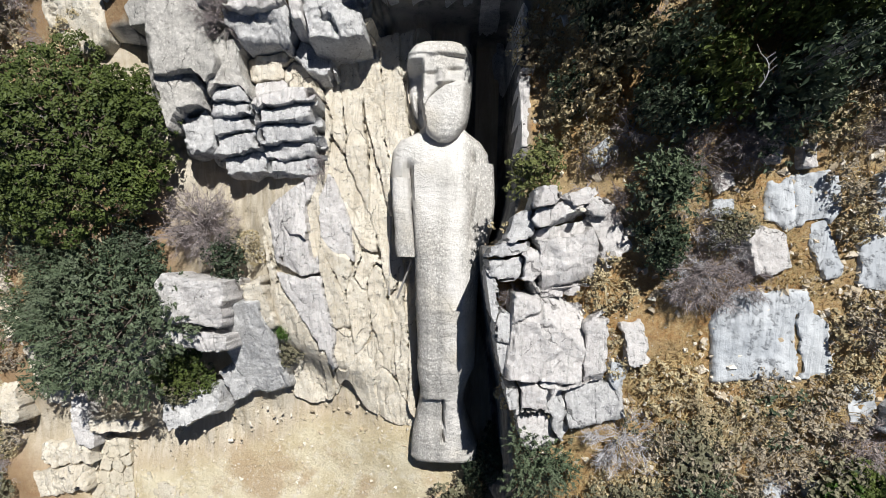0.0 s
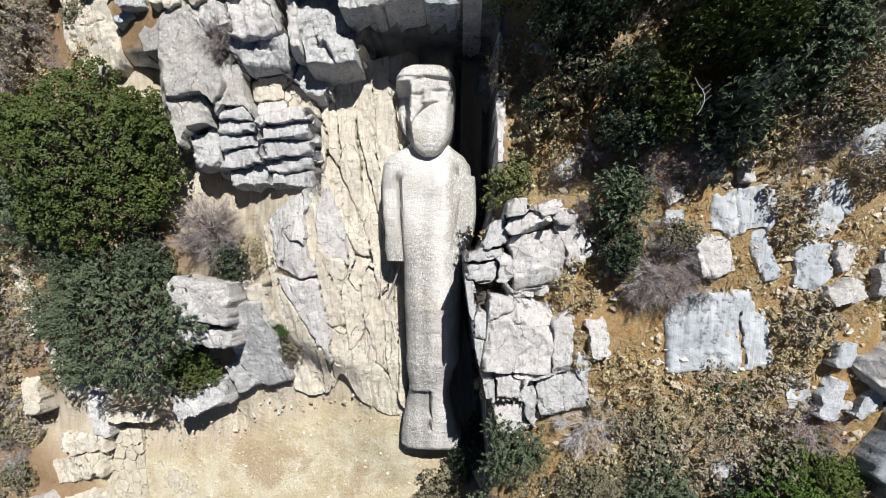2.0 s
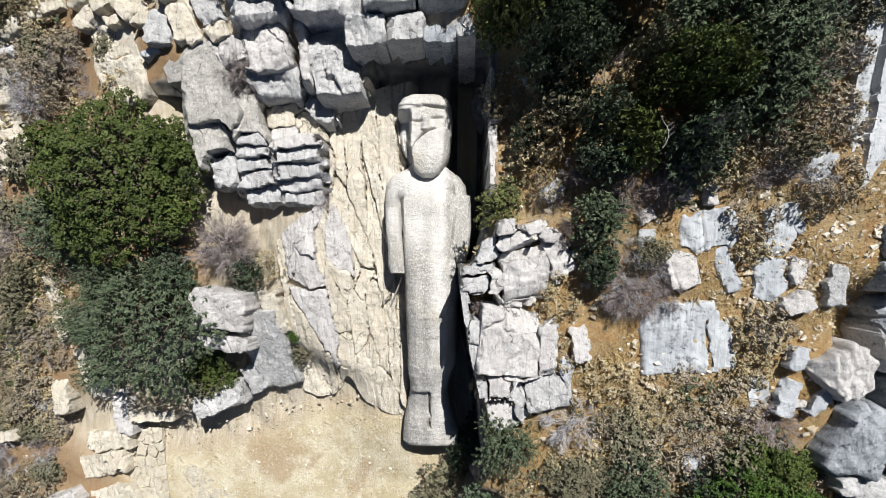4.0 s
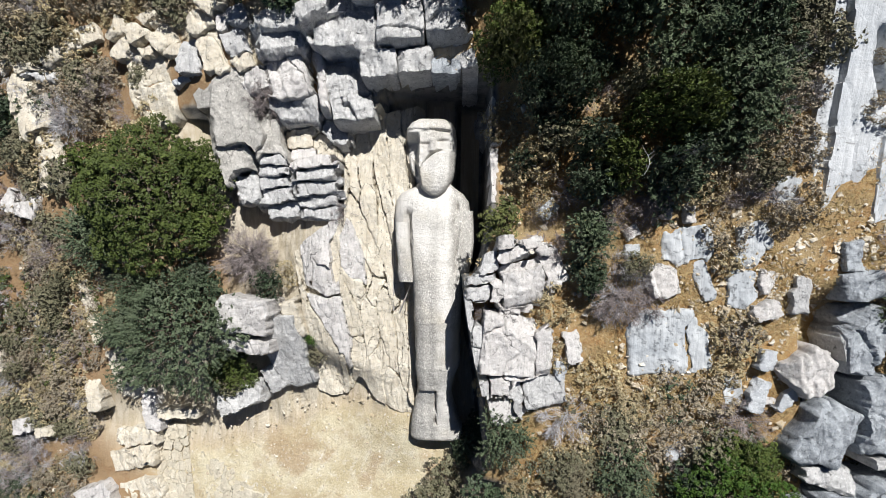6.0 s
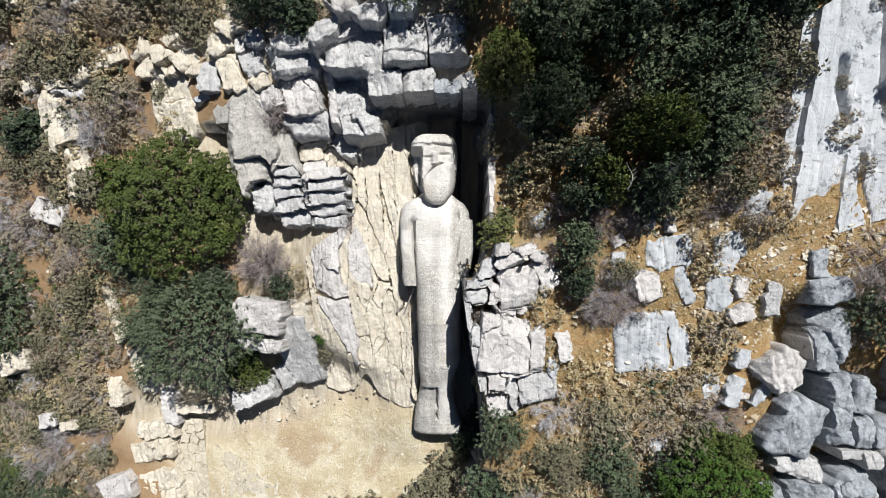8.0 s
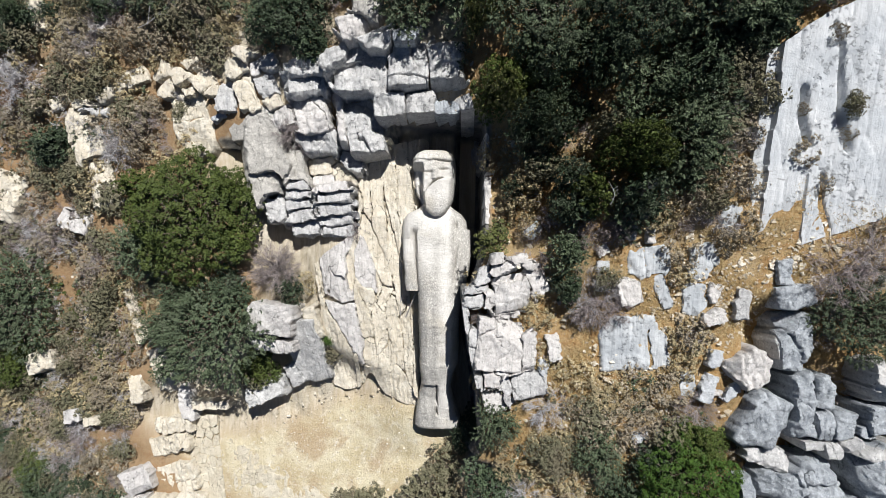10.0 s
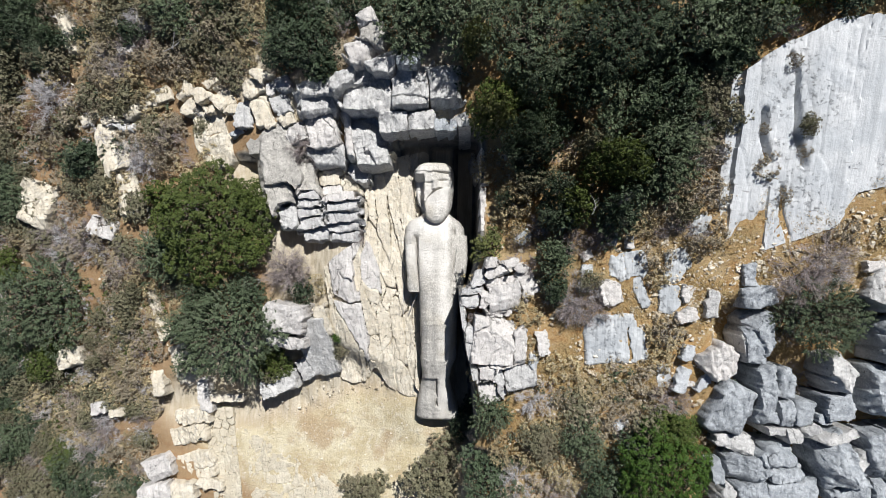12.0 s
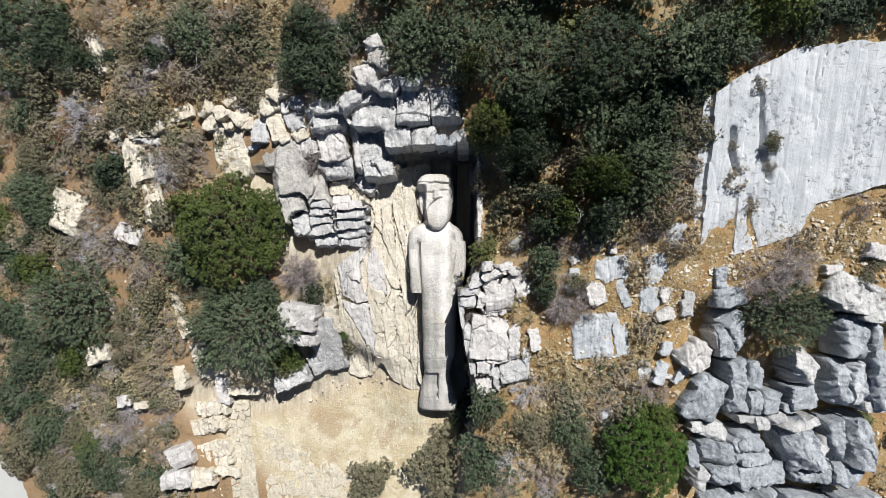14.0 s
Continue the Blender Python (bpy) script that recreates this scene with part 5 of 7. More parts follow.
rock(-15.23, 1.54, 1.27, 0.96, 0.70, -19, WHITE, 0.60, jag=0.5, cuts=2)
rock(-15.44, 6.15, 0.83, 0.44, 0.50, 31, CREAM, 0.60, jag=0.5, cuts=2)
rock(-18.41, 2.57, 1.66, 2.01, 1.10, -19, CREAM, 0.55, label="broad cream boulder among scrub")
rock(-15.24, 1.59, 1.10, 0.85, 0.60, -19, WHITE, 0.50)
rock(-13.87, 2.95, 0.59, 1.72, 0.60, 21, CREAM, 0.40)
rock(-14.23, 5.94, 1.20, 0.48, 0.60, -9, CREAM, 0.50)
rock(-13.35, 8.95, 0.79, 0.93, 0.80, 1, WHITE, 0.50)
rock(-12.48, 9.88, 0.55, 0.78, 0.80, 1, WHITE, 0.50)
rock(-16.10, 9.78, 0.61, 2.11, 0.80, 21, CREAM, 0.45, jag=1.4, cuts=3)
rock(-12.91, -2.32, 0.61, 2.29, 0.70, 21, CREAM, 0.40)
rock(-15.42, -2.41, 0.41, 0.78, 0.40, 1, WHITE, 0.50)

# layered stack left of statue
layered_stack = thing("layered_rock", "stack of weathered grey rock beds beside the quarry", "rock")
rock(-5.76, 2.94, 0.92, 0.48, 1.25, 6, GREY, top=3.45, owner=layered_stack, name="block", cuts=1, jag=0.35, front=0.12)
rock(-5.83, 2.56, 0.93, 0.37, 1.14, 6, GREY, top=3.28, owner=layered_stack, name="block", cuts=1, jag=0.35, front=0.12)
rock(-5.82, 2.21, 1.01, 0.41, 1.00, 6, GREY, top=3.10, owner=layered_stack, name="block", cuts=1, jag=0.35, front=0.14)
rock(-5.78, 1.77, 1.10, 0.53, 0.89, 8, GREY, top=2.94, owner=layered_stack, name="block", cuts=1, jag=0.35, front=0.14)
rock(-5.60, 1.29, 1.00, 0.58, 0.56, 5, GREY, top=2.62, owner=layered_stack, name="block", cuts=1, jag=0.35, front=0.3)
rock(-4.45, 2.85, 1.21, 0.44, 0.82, 5, WHITE, top=3.50, owner=layered_stack, name="block", cuts=1, jag=0.35, front=0.12)
rock(-4.39, 2.45, 1.22, 0.48, 0.68, 5, GREY, top=3.34, owner=layered_stack, name="block", cuts=1, jag=0.35, front=0.14)
rock(-4.37, 2.01, 1.20, 0.47, 0.52, 4, GREY, top=3.14, owner=layered_stack, name="block", cuts=1, jag=0.35, front=0.14)
rock(-4.37, 1.63, 1.21, 0.45, 0.40, 4, GREY, top=2.88, owner=layered_stack, name="block", cuts=1, jag=0.35, front=0.14)
rock(-4.32, 1.22, 1.11, 0.46, 0.40, 4, GREY, top=2.73, owner=layered_stack, name="block", cuts=1, jag=0.35, front=0.3)

# bedrock left of statue
site(BED, -4.41, 0.11, 2.71, 0.75, 101, 0.17, WHITE)
site(BED, -4.21, -0.97, 2.39, 0.79, 105, 0.15, WHITE)
site(BED, -3.88, -2.24, 3.29, 0.80, 105, 0.11, WHITE)
site(BED, -3.40, -0.29, 3.51, 0.68, 107, 0.11, WHITE)
site(BED, -3.20, -1.33, 1.78, 0.81, 101, 0.05, CREAM)
site(BED, -2.66, -0.10, 4.32, 0.49, 111, 0.05, CREAM)
site(BED, -2.19, -0.09, 5.85, 0.52, 98, 0.01, CREAM)
site(BED, -2.84, 2.14, 4.23, 0.62, 99, 0.09, CREAM)
site(BED, -2.33, 2.41, 5.00, 0.48, 96, 0.05, CREAM)
site(BED, -1.82, 2.74, 4.74, 0.45, 93, 0.09, CREAM)
site(BED, -3.38, -2.25, 2.82, 0.64, 99, 0.01, CREAM)
site(BED, -2.80, -2.51, 3.62, 0.59, 97, -0.01, CREAM)
site(BED, -2.17, -2.51, 4.66, 0.59, 97, -0.01, CREAM)
site(BED, -1.65, -3.38, 4.19, 0.50, 99, -0.03, CREAM)
site(BED, -4.29, -4.55, 3.05, 1.35, 97, -0.03, CREAM)
site(BED, -2.57, -4.03, 2.00, 1.19, 61, -0.05, CREAM)
site(BED, -1.79, -5.05, 2.94, 0.70, 116, -0.05, CREAM)
site(BED, -3.17, -3.41, 1.83, 0.59, 101, -0.05, CREAM)
site(BED, -4.82, 0.27, 2.24, 0.28, 99, 0.11, WHITE)
site(BED, -2.54, -1.30, 2.06, 0.58, 61, -0.03, CREAM)

# left grey rocks
rock(-6.81, -2.22, 1.74, 1.30, 1.78, -6, WHITE, top=3.0, name="boulder", cuts=0, jag=0.3, front=0.12, dip=0.4, label="big white squared limestone block")
rock(-6.86, -3.27, 1.66, 0.54, 1.53, -4, WHITE, top=2.50, name="boulder", cuts=1, jag=0.3)
rock(-5.72, -3.60, 2.7, 1.40, 1.2, 104, GREY, top=1.60, name="boulder", cuts=0, jag=0.25, dip=0.55, label="sloping grey rock slab at terrace edge")
rock(-6.30, -4.62, 0.99, 0.79, 0.8, 110, GREY, top=1.00, name="boulder", cuts=1, jag=0.3, dip=0.3)
rock(-5.40, -2.33, 1.36, 0.70, 0.8, 104, CREAM, top=2.15, name="boulder", cuts=0, jag=0.3, dip=0.4)
rock(-7.50, -5.30, 1.57, 0.88, 0.9, 20, GREY, top=1.25, name="boulder", cuts=3, jag=0.5, label="low grey boulder beside terrace")

# ledges beside the path
rock(-12.01, -4.60, 2.17, 1.19, 0.48, 101, CREAM, top=0.76, name="boulder", cuts=1, jag=0.5, front=0.15, layers=0.3, label="layered cream ledge beside path")
rock(-13.19, -5.42, 1.45, 0.57, 0.66, 100, CREAM, top=0.61, name="boulder", cuts=1, jag=0.5, front=0.15, label="layered cream ledge beside path")
rock(-11.10, -6.03, 1.56, 0.62, 0.74, 105, WHITE, top=0.51, name="boulder", cuts=1, jag=0.5, front=0.15, label="layered cream ledge beside path")
rock(-11.72, -7.09, 1.87, 0.68, 0.85, 8, CREAM, top=0.46, name="boulder", cuts=1, jag=0.5, front=0.15, layers=0.3, label="layered cream ledge beside path")
rock(-11.93, -7.95, 1.93, 0.89, 0.81, 14, CREAM, top=0.36, name="boulder", cuts=1, jag=0.5, front=0.15, layers=0.3, label="layered cream ledge beside path")
rock(-11.62, -9.39, 2.05, 1.31, 0.73, 12, CREAM, top=0.21, name="boulder", cuts=1, jag=0.5, front=0.15, layers=0.3, label="layered cream ledge beside path")
rock(-10.93, -10.20, 1.31, 0.58, 0.65, -5, CREAM, top=0.11, name="boulder", cuts=1, jag=0.5, front=0.15, label="layered cream ledge beside path")
rock(-12.15, -10.57, 0.95, 1.21, 0.88, 100, CREAM, top=0.16, name="boulder", cuts=1, jag=0.5, front=0.15, label="layered cream ledge beside path")
rock(-13.29, -9.52, 1.21, 1.10, 0.97, 20, WHITE, top=0.26, name="boulder", cuts=1, jag=0.5, front=0.15, label="layered cream ledge beside path")
rock(-13.52, -10.71, 1.63, 0.89, 1.14, 10, WHITE, top=0.16, name="boulder", cuts=1, jag=0.5, front=0.15, label="layered cream ledge beside path")
rock(-17.26, -4.44, 1.05, 0.94, 0.82, 10, CREAM, top=0.70, name="boulder", cuts=1, jag=0.4, label="layered cream ledge beside path")
rock(-16.11, -6.76, 0.74, 0.58, 0.71, 10, WHITE, top=0.30, name="boulder", cuts=1, jag=0.4, label="layered cream ledge beside path")
rock(-15.28, -6.98, 0.64, 0.37, 0.65, 10, CREAM, top=0.30, name="boulder", cuts=1, jag=0.4, label="layered cream ledge beside path")
rock(-10.05, -6.09, 1.67, 0.39, 0.58, 2, CREAM, top=0.62, name="boulder", cuts=0, jag=0.15, label="flat cream stone step at the path end")

# plants
plant("green", -9.81, 1.67, 2.72, 2.30)
plant("bluegreen", -12.03, 0.37, 1.32, 1.70)
plant("bluegreen", -9.09, -2.71, 2.39, 2.40)
plant("bluegreen", -11.08, -2.57, 1.10, 1.60)
plant("green", -7.72, -4.26, 1.12, 1.30)
plant("dark", -8.55, -1.15, 0.96, 1.30)
plant("dark", -6.14, -1.14, 0.73, 1.00)
plant("purple", -6.92, -0.2, 1.30, 1.55)
plant("tan", -5.67, -0.77, 0.54, 0.70)
plant("bluegreen", -18.42, -1.89, 2.40, 2.20)
thicket("mixed", -21.01, -5.04, 1.48, 1.20)
thicket("mixed", -19.57, 3.45, 1.16, 1.04)
thicket("mixed", -18.38, 9.91, 2.30, 1.60)
thicket("mixed", -16.26, 4.38, 1.12, 1.04)
thicket("mixed", -16.84, 8.58, 1.29, 1.12)
thicket("mixed", -17.48, -10.32, 1.49, 1.50)
thicket("mixed", -20.66, -11.46, 1.55, 1.12)
thicket("mixed", -21.54, -9.37, 1.52, 1.40)
thicket("mixed", -20.34, -6.71, 1.09, 1.10)
thicket("mixed", -16.25, -11.36, 1.81, 0.96)
plant("grey", -17.4, 6.9, 1.45, 1.40)
plant("grey", -17.0, 7.2, 1.10, 1.30)
plant("grey", -13.3, 4.6, 1.05, 1.10)
plant("grey", -13.0, 4.2, 0.95, 1.00)
plant("brown", -12.0, 5.3, 1.25, 1.20)
plant("brown", -4.38, 8.23, 0.70, 0.80)
plant("purple", -5.80, 4.75, 0.88, 0.80, base=3.55)
plant("purple", -4.15, 9.36, 0.74, 0.80)
plant("dark", -3.18, 9.49, 0.78, 1.00)
plant("yellow", 1.61, 5.54, 0.83, 2.60)
plant("tan", 2.49, 2.45, 0.81, 1.60)
plant("tan", 2.89, 4.10, 0.58, 1.80)
plant("yellow", 0.80, 7.89, 0.64, 2.40)
plant("purple", 11.08, -7.09, 0.96, 0.90)
plant("purple", 8.18, -4.40, 0.74, 0.80)
plant("olive", 7.31, -5.47, 0.88, 0.90)
plant("dark", 6.82, -6.42, 0.89, 1.00)
plant("grey", 7.86, 1.82, 0.50, 0.90)
plant("purple", 7.25, 1.41, 0.45, 0.80)
plant("brown", 8.41, 0.89, 0.50, 0.80)
plant("tan", 7.80, 2.85, 0.55, 0.90)
plant("purple", 5.47, 1.23, 0.50, 0.80)
plant("tan", 2.61, 1.25, 0.50, 0.90)
plant("purple", 4.69, -1.40, 0.59, 0.80)
plant("purple", 3.00, 0.06, 0.48, 0.70)
# close scrub along the lower edge and the upper slope
plant("dark", -19.9, 11.1, 1.42, 1.21)
plant("dark", -18.3, 10.5, 1.28, 1.09)
plant("grey", -19.1, 11.5, 0.97, 0.73)
plant("dark", -20.3, 9.1, 1.31, 1.11)
plant("grey", -19.6, 8.6, 0.79, 0.59)
plant("dark", -17.4, 8.9, 0.98, 0.83)
plant("brown", -20.6, 7.0, 1.20, 0.90)
plant("brown", -17.3, 5.5, 1.19, 0.89)
plant("olive", -19.8, 5.2, 1.07, 0.91)
plant("bluegreen", -20.8, 3.6, 1.23, 1.05)
plant("bluegreen", -19.3, 2.8, 1.03, 0.88)
plant("dark", -16.0, 4.2, 0.84, 0.71)
plant("purple", -18.0, 1.2, 1.22, 0.92)
plant("purple", -16.0, 1.1, 1.13, 0.85)
plant("brown", -21.1, 1.5, 1.11, 0.83)
plant("rust", -20.9, 0.4, 0.70, 0.52)
plant("dark", -22.2, -2.7, 1.29, 1.10)
plant("dark", -21.4, -5.0, 1.45, 1.23)
plant("dark", -22.7, -7.0, 1.33, 1.13)
plant("olive", -22.6, -9.9, 1.50, 1.27)
plant("bluegreen", -21.0, -8.3, 1.24, 1.05)
plant("grey", -21.5, -10.6, 0.84, 0.63)
plant("grey", -18.7, -8.7, 1.11, 0.83)
plant("purple", -16.9, -9.1, 1.21, 0.91)
plant("dark", -17.1, -10.7, 1.22, 1.04)
plant("olive", -19.6, -11.3, 1.34, 1.14)
plant("tan", -20.1, -6.7, 1.10, 0.83)
plant("grey", -16.9, -7.4, 0.80, 0.60)
plant("tan", -21.9, -0.4, 0.99, 0.74)
plant("dark", -18.9, 9.6, 1.17, 0.99)
plant("tan", -19.8, 6.2, 0.93, 0.70)
plant("brown", -15.5, 11.5, 1.00, 0.75)
plant("tan", -14.6, 10.3, 1.05, 0.79)
plant("brown", -14.2, 8.7, 1.26, 0.95)
plant("brown", -15.0, 7.3, 1.07, 0.80)
plant("tan", -12.2, 11.1, 0.98, 0.73)
plant("brown", -11.6, 8.5, 1.11, 0.83)
plant("olive", -13.5, 10.7, 0.94, 0.80)
plant("bluegreen", -6.6, 8.7, 1.06, 0.90)
plant("tan", -7.6, 9.9, 1.07, 0.80)
plant("dark", -4.9, 9.5, 0.88, 0.75)
plant("brown", -8.9, 7.9, 1.09, 0.82)
plant("tan", -10.1, 10.0, 1.09, 0.82)
thicket("grey", -16.41, -7.99, 1.47, 1.20)
thicket("grey", -15.91, 1.07, 1.37, 1.10)
thicket("grey", -17.62, 0.42, 1.27, 1.00)
thicket("grey", -21.55, -10.35, 1.12, 1.00)
thicket("brown", -12.0, 5.1, 1.25, 1.30)
plant("tan", -10.45, 3.55, 0.85, 0.90)
plant("tan", -9.85, 3.15, 0.60, 0.80)
thicket("brown", -13.29, 7.68, 2.06, 1.50)
thicket("brown", -9.40, 8.99, 1.76, 1.50)
thicket("tan", -8.00, 9.17, 1.09, 1.20)
thicket("brown", -10.79, 8.06, 1.13, 1.20)
thicket("rust", -17.50, 5.60, 1.45, 1.10)
thicket("tan", -14.64, 3.05, 1.27, 0.90)
thicket("brown", -16.75, 3.19, 1.24, 0.90)
thicket("brown", -13.95, -0.53, 1.74, 1.10)
thicket("brown", -15.19, -4.48, 2.07, 1.10)
thicket("tan", -13.97, -3.12, 1.78, 0.90)
thicket("brown", -16.72, -5.94, 1.85, 1.00)
thicket("tan", -18.46, -6.06, 1.61, 0.90)
thicket("brown", -18.98, -8.07, 1.63, 1.00)
thicket("purple", -14.27, -7.22, 1.32, 0.90)
thicket("brown", -14.80, -8.91, 1.47, 0.90)
thicket("tan", -14.68, -6.16, 1.58, 0.80)
thicket("brown", -19.08, 0.66, 1.40, 1.00)
plant("grey", -13.03, 9.86, 0.91, 0.90)
thicket("tan", -14.27, 9.78, 1.37, 1.10)
plant("bluegreen", -10.87, 9.96, 1.33, 1.30)
thicket("brown", -11.47, 9.40, 1.12, 1.10)
thicket("mixed", -8.11, 10.03, 1.44, 1.12)
plant("dark", -5.70, 8.38, 1.57, 1.90)
plant("dark", -4.92, 7.57, 0.74, 1.20)
plant("dark", -6.07, 10.04, 1.06, 1.40)
plant("purple", -5.98, 4.69, 0.77, 0.90)
plant("olive", -6.83, 3.34, 0.53, 0.70)
plant("olive", -4.78, -3.64, 0.51, 0.50)
plant("purple", -3.75, 1.21, 0.57, 0.70)
plant("bright", -4.83, -3.13, 0.25, 0.40)
plant("olive", -6.19, -3.03, 0.23, 0.30)

# upper right mass
plant("dark", -2.4, 11.6, 1.7, 1.9)
plant("bluegreen", 0.6, 11.4, 1.7, 1.9)
plant("dark", 3.6, 11.2, 1.8, 1.9)
plant("bluegreen", 6.6, 10.9, 1.8, 1.9)
plant("dark", 9.4, 11.2, 1.7, 1.9)
plant("bluegreen", 12.0, 11.4, 1.7, 1.9)
plant("green", 14.8, 10.6, 1.7, 1.9)
plant("dark", 17.4, 10.4, 1.8, 1.9)
plant("bluegreen", -1.46, 9.27, 1.63, 1.90)
plant("bluegreen", 0.39, 9.04, 1.59, 2.00)
plant("bluegreen", 2.73, 8.25, 2.13, 2.20)
plant("dark", 5.85, 8.03, 2.07, 2.30)
plant("bluegreen", 7.96, 7.93, 1.81, 2.20)
plant("bluegreen", 9.39, 8.16, 1.42, 1.90)
plant("green", 10.88, 9.12, 1.38, 1.70)
plant("dark", 12.2, 9.2, 1.36, 1.20)
plant("tan", 1.21, 8.20, 0.80, 1.60)
thicket("brown", 8.37, 4.88, 1.14, 1.30)
plant("brown", 8.16, 3.03, 0.97, 1.00)
plant("grey", 8.69, 7.37, 0.63, 1.20)
plant("purple", 8.29, 6.54, 0.68, 1.20)
plant("purple", 10.60, 7.74, 0.61, 1.00)
plant("brown", 7.33, 2.28, 0.98, 0.90)

# middle right
plant("bluegreen", 3.85, 0.35, 0.85, 1.20)
plant("dark", 3.85, -0.75, 0.6, 0.90)
plant("grey", 4.5, -0.35, 0.6, 1.0)
plant("purple", 4.7, -1.15, 1.15, 1.05)
plant("purple", 5.5, -1.35, 0.7, 0.8)
plant("grey", 4.47, -1.38, 0.71, 0.90)
plant("purple", 2.65, 0.65, 0.85, 0.70)
plant("purple", 1.05, -1.8, 0.42, 0.55, base=4.75)
plant("yellow", 1.43, 0.87, 0.77, 0.90)
plant("tan", 2.98, -1.44, 0.72, 0.70)
plant("purple", 5.33, 1.19, 0.69, 1.00)
plant("purple", 4.6, 1.0, 0.75, 1.20)
plant("brown", 7.26, 0.52, 0.68, 0.70)
plant("tan", 7.32, -0.18, 0.52, 0.60)
plant("grey", 8.45, 1.51, 0.59, 0.80)
plant("brown", 8.90, 1.32, 0.66, 0.80)
plant("tan", 6.48, 1.61, 0.72, 0.70)
plant("purple", 7.82, 1.80, 0.59, 0.80)
plant("tan", 3.25, -2.95, 0.56, 0.50)
plant("olive", 5.03, -0.33, 0.54, 0.70)

# lower right
plant("olive", -0.51, -9.12, 1.75, 1.60)
plant("dark", 1.05, -6.60, 1.04, 1.40)
plant("bluegreen", 1.71, -5.42, 0.96, 1.40)
plant("dark", 1.59, -8.38, 1.37, 1.30)
plant("grey", 3.39, -4.77, 1.03, 0.90)
thicket("tan", 3.45, -6.34, 1.20, 0.80)
plant("tan", 2.41, -7.01, 0.89, 0.80)
thicket("grey", 2.54, -8.25, 1.07, 0.90)
plant("bluegreen", 5.06, -6.26, 0.98, 1.10)
plant("bright", 7.78, -6.83, 1.88, 1.90, coarse="large")
plant("dark", 6.03, -7.93, 1.18, 1.20)
plant("green", 8.12, -5.66, 1.03, 1.20)
plant("olive", -3.89, -10.18, 1.25, 1.10)
plant("purple", 7.94, -4.67, 0.95, 0.80)
plant("brown", 6.60, -4.66, 1.05, 0.80)
plant("tan", 5.62, -4.11, 0.97, 0.60)
thicket("brown", 4.84, -5.01, 1.07, 0.80)
plant("brown", 7.85, -1.95, 0.74, 0.70)
plant("tan", 7.55, -3.1, 0.6, 0.60)
plant("brown", 7.33, -3.78, 0.83, 0.70)
thicket("tan", 4.53, -7.49, 1.09, 0.80)
thicket("grey", 4.16, -8.45, 1.10, 0.80)
plant("purple", 6.87, -5.74, 0.84, 0.70)
plant("tan", 7.83, -2.30, 0.82, 0.60)
plant("tan", 4.40, -3.54, 0.73, 0.50)
plant("brown", 5.67, -5.40, 0.85, 0.70)

# right
plant("bluegreen", 12.60, -1.25, 1.65, 1.65, coarse="large")
plant("purple", 12.35, 0.55, 1.20, 1.10)
plant("grey", 12.0, -1.9, 0.7, 0.9)
plant("purple", 11.75, -0.05, 1.35, 1.10)
plant("grey", 12.6, 0.1, 0.7, 0.9)
plant("purple", 12.35, -3.65, 0.84, 0.90)
plant("purple", 10.43, -6.26, 0.97, 0.90)
plant("tan", 11.56, -2.26, 0.51, 0.70)
plant("brown", 10.38, 3.55, 0.52, 0.60, base=7.6)
plant("brown", 10.98, 2.62, 0.36, 0.50, base=7.5)
plant("olive", 11.32, 4.75, 0.42, 0.60, base=8.15)
plant("brown", 11.38, 4.0, 0.26, 0.40, base=8.0)
plant("brown", 10.12, 4.7, 0.24, 0.40, base=7.9)
plant("brown", 10.76, 6.7, 0.30, 0.50, base=8.5)
plant("brown", 12.8, 1.45, 0.55, 0.70)
plant("purple", 14.4, 2.6, 0.7, 0.80)
plant("brown", 8.83, 4.16, 0.77, 0.80)
plant("brown", 9.02, 2.66, 0.58, 0.70)
plant("dark", 13.5, 9.3, 1.36, 1.10)
plant("purple", 14.11, -3.96, 0.58, 0.60)
plant("dark", 4.12, 1.88, 0.89, 1.40)
plant("bluegreen", 5.66, 1.79, 0.88, 1.20)
plant("tan", 2.22, 1.94, 0.77, 1.00)
plant("dark", 8.93, 7.27, 1.09, 1.60)
plant("brown", 9.20, 6.16, 0.64, 0.80)
thicket("mixed", -19.84, 1.69, 1.78, 1.00)
plant("green", -20.36, -0.13, 1.16, 1.10)
thicket("mixed", -19.36, -3.87, 1.45, 1.04)
plant("green", -18.18, -4.09, 0.89, 1.00)
thicket("mixed", -21.76, -7.11, 1.51, 0.96)
thicket("grey", -20.52, -9.68, 1.11, 0.90)
plant("green", -18.54, -9.22, 1.10, 0.90)
thicket("tan", -19.85, -6.72, 1.20, 0.80)
thicket("tan", -17.11, -7.40, 1.34, 0.80)
plant("grey", -17.59, -8.87, 0.98, 0.80)
thicket("mixed", -17.12, 10.37, 1.53, 1.20)
thicket("mixed", -14.95, 8.97, 1.28, 0.96)
thicket("tan", -11.65, 10.27, 1.34, 1.10)
thicket("brown", -9.65, 10.12, 1.10, 1.20)
thicket("tan", -8.56, 8.39, 1.11, 1.00)
thicket("rust", -17.54, 5.77, 1.24, 1.00)
thicket("khaki", -14.37, 7.38, 1.49, 1.20)
thicket("khaki", -11.10, 10.00, 1.66, 1.30)
thicket("khaki", -9.62, 8.81, 1.19, 1.20)
thicket("mixed", -12.97, 10.11, 1.44, 1.30)
plant("dark", -15.71, 4.46, 0.93, 1.10)
plant("bluegreen", -20.06, 3.47, 1.22, 1.20)
thicket("khaki", -15.17, 3.32, 1.04, 0.90)
thicket("grey", -17.45, 1.34, 1.23, 1.00)
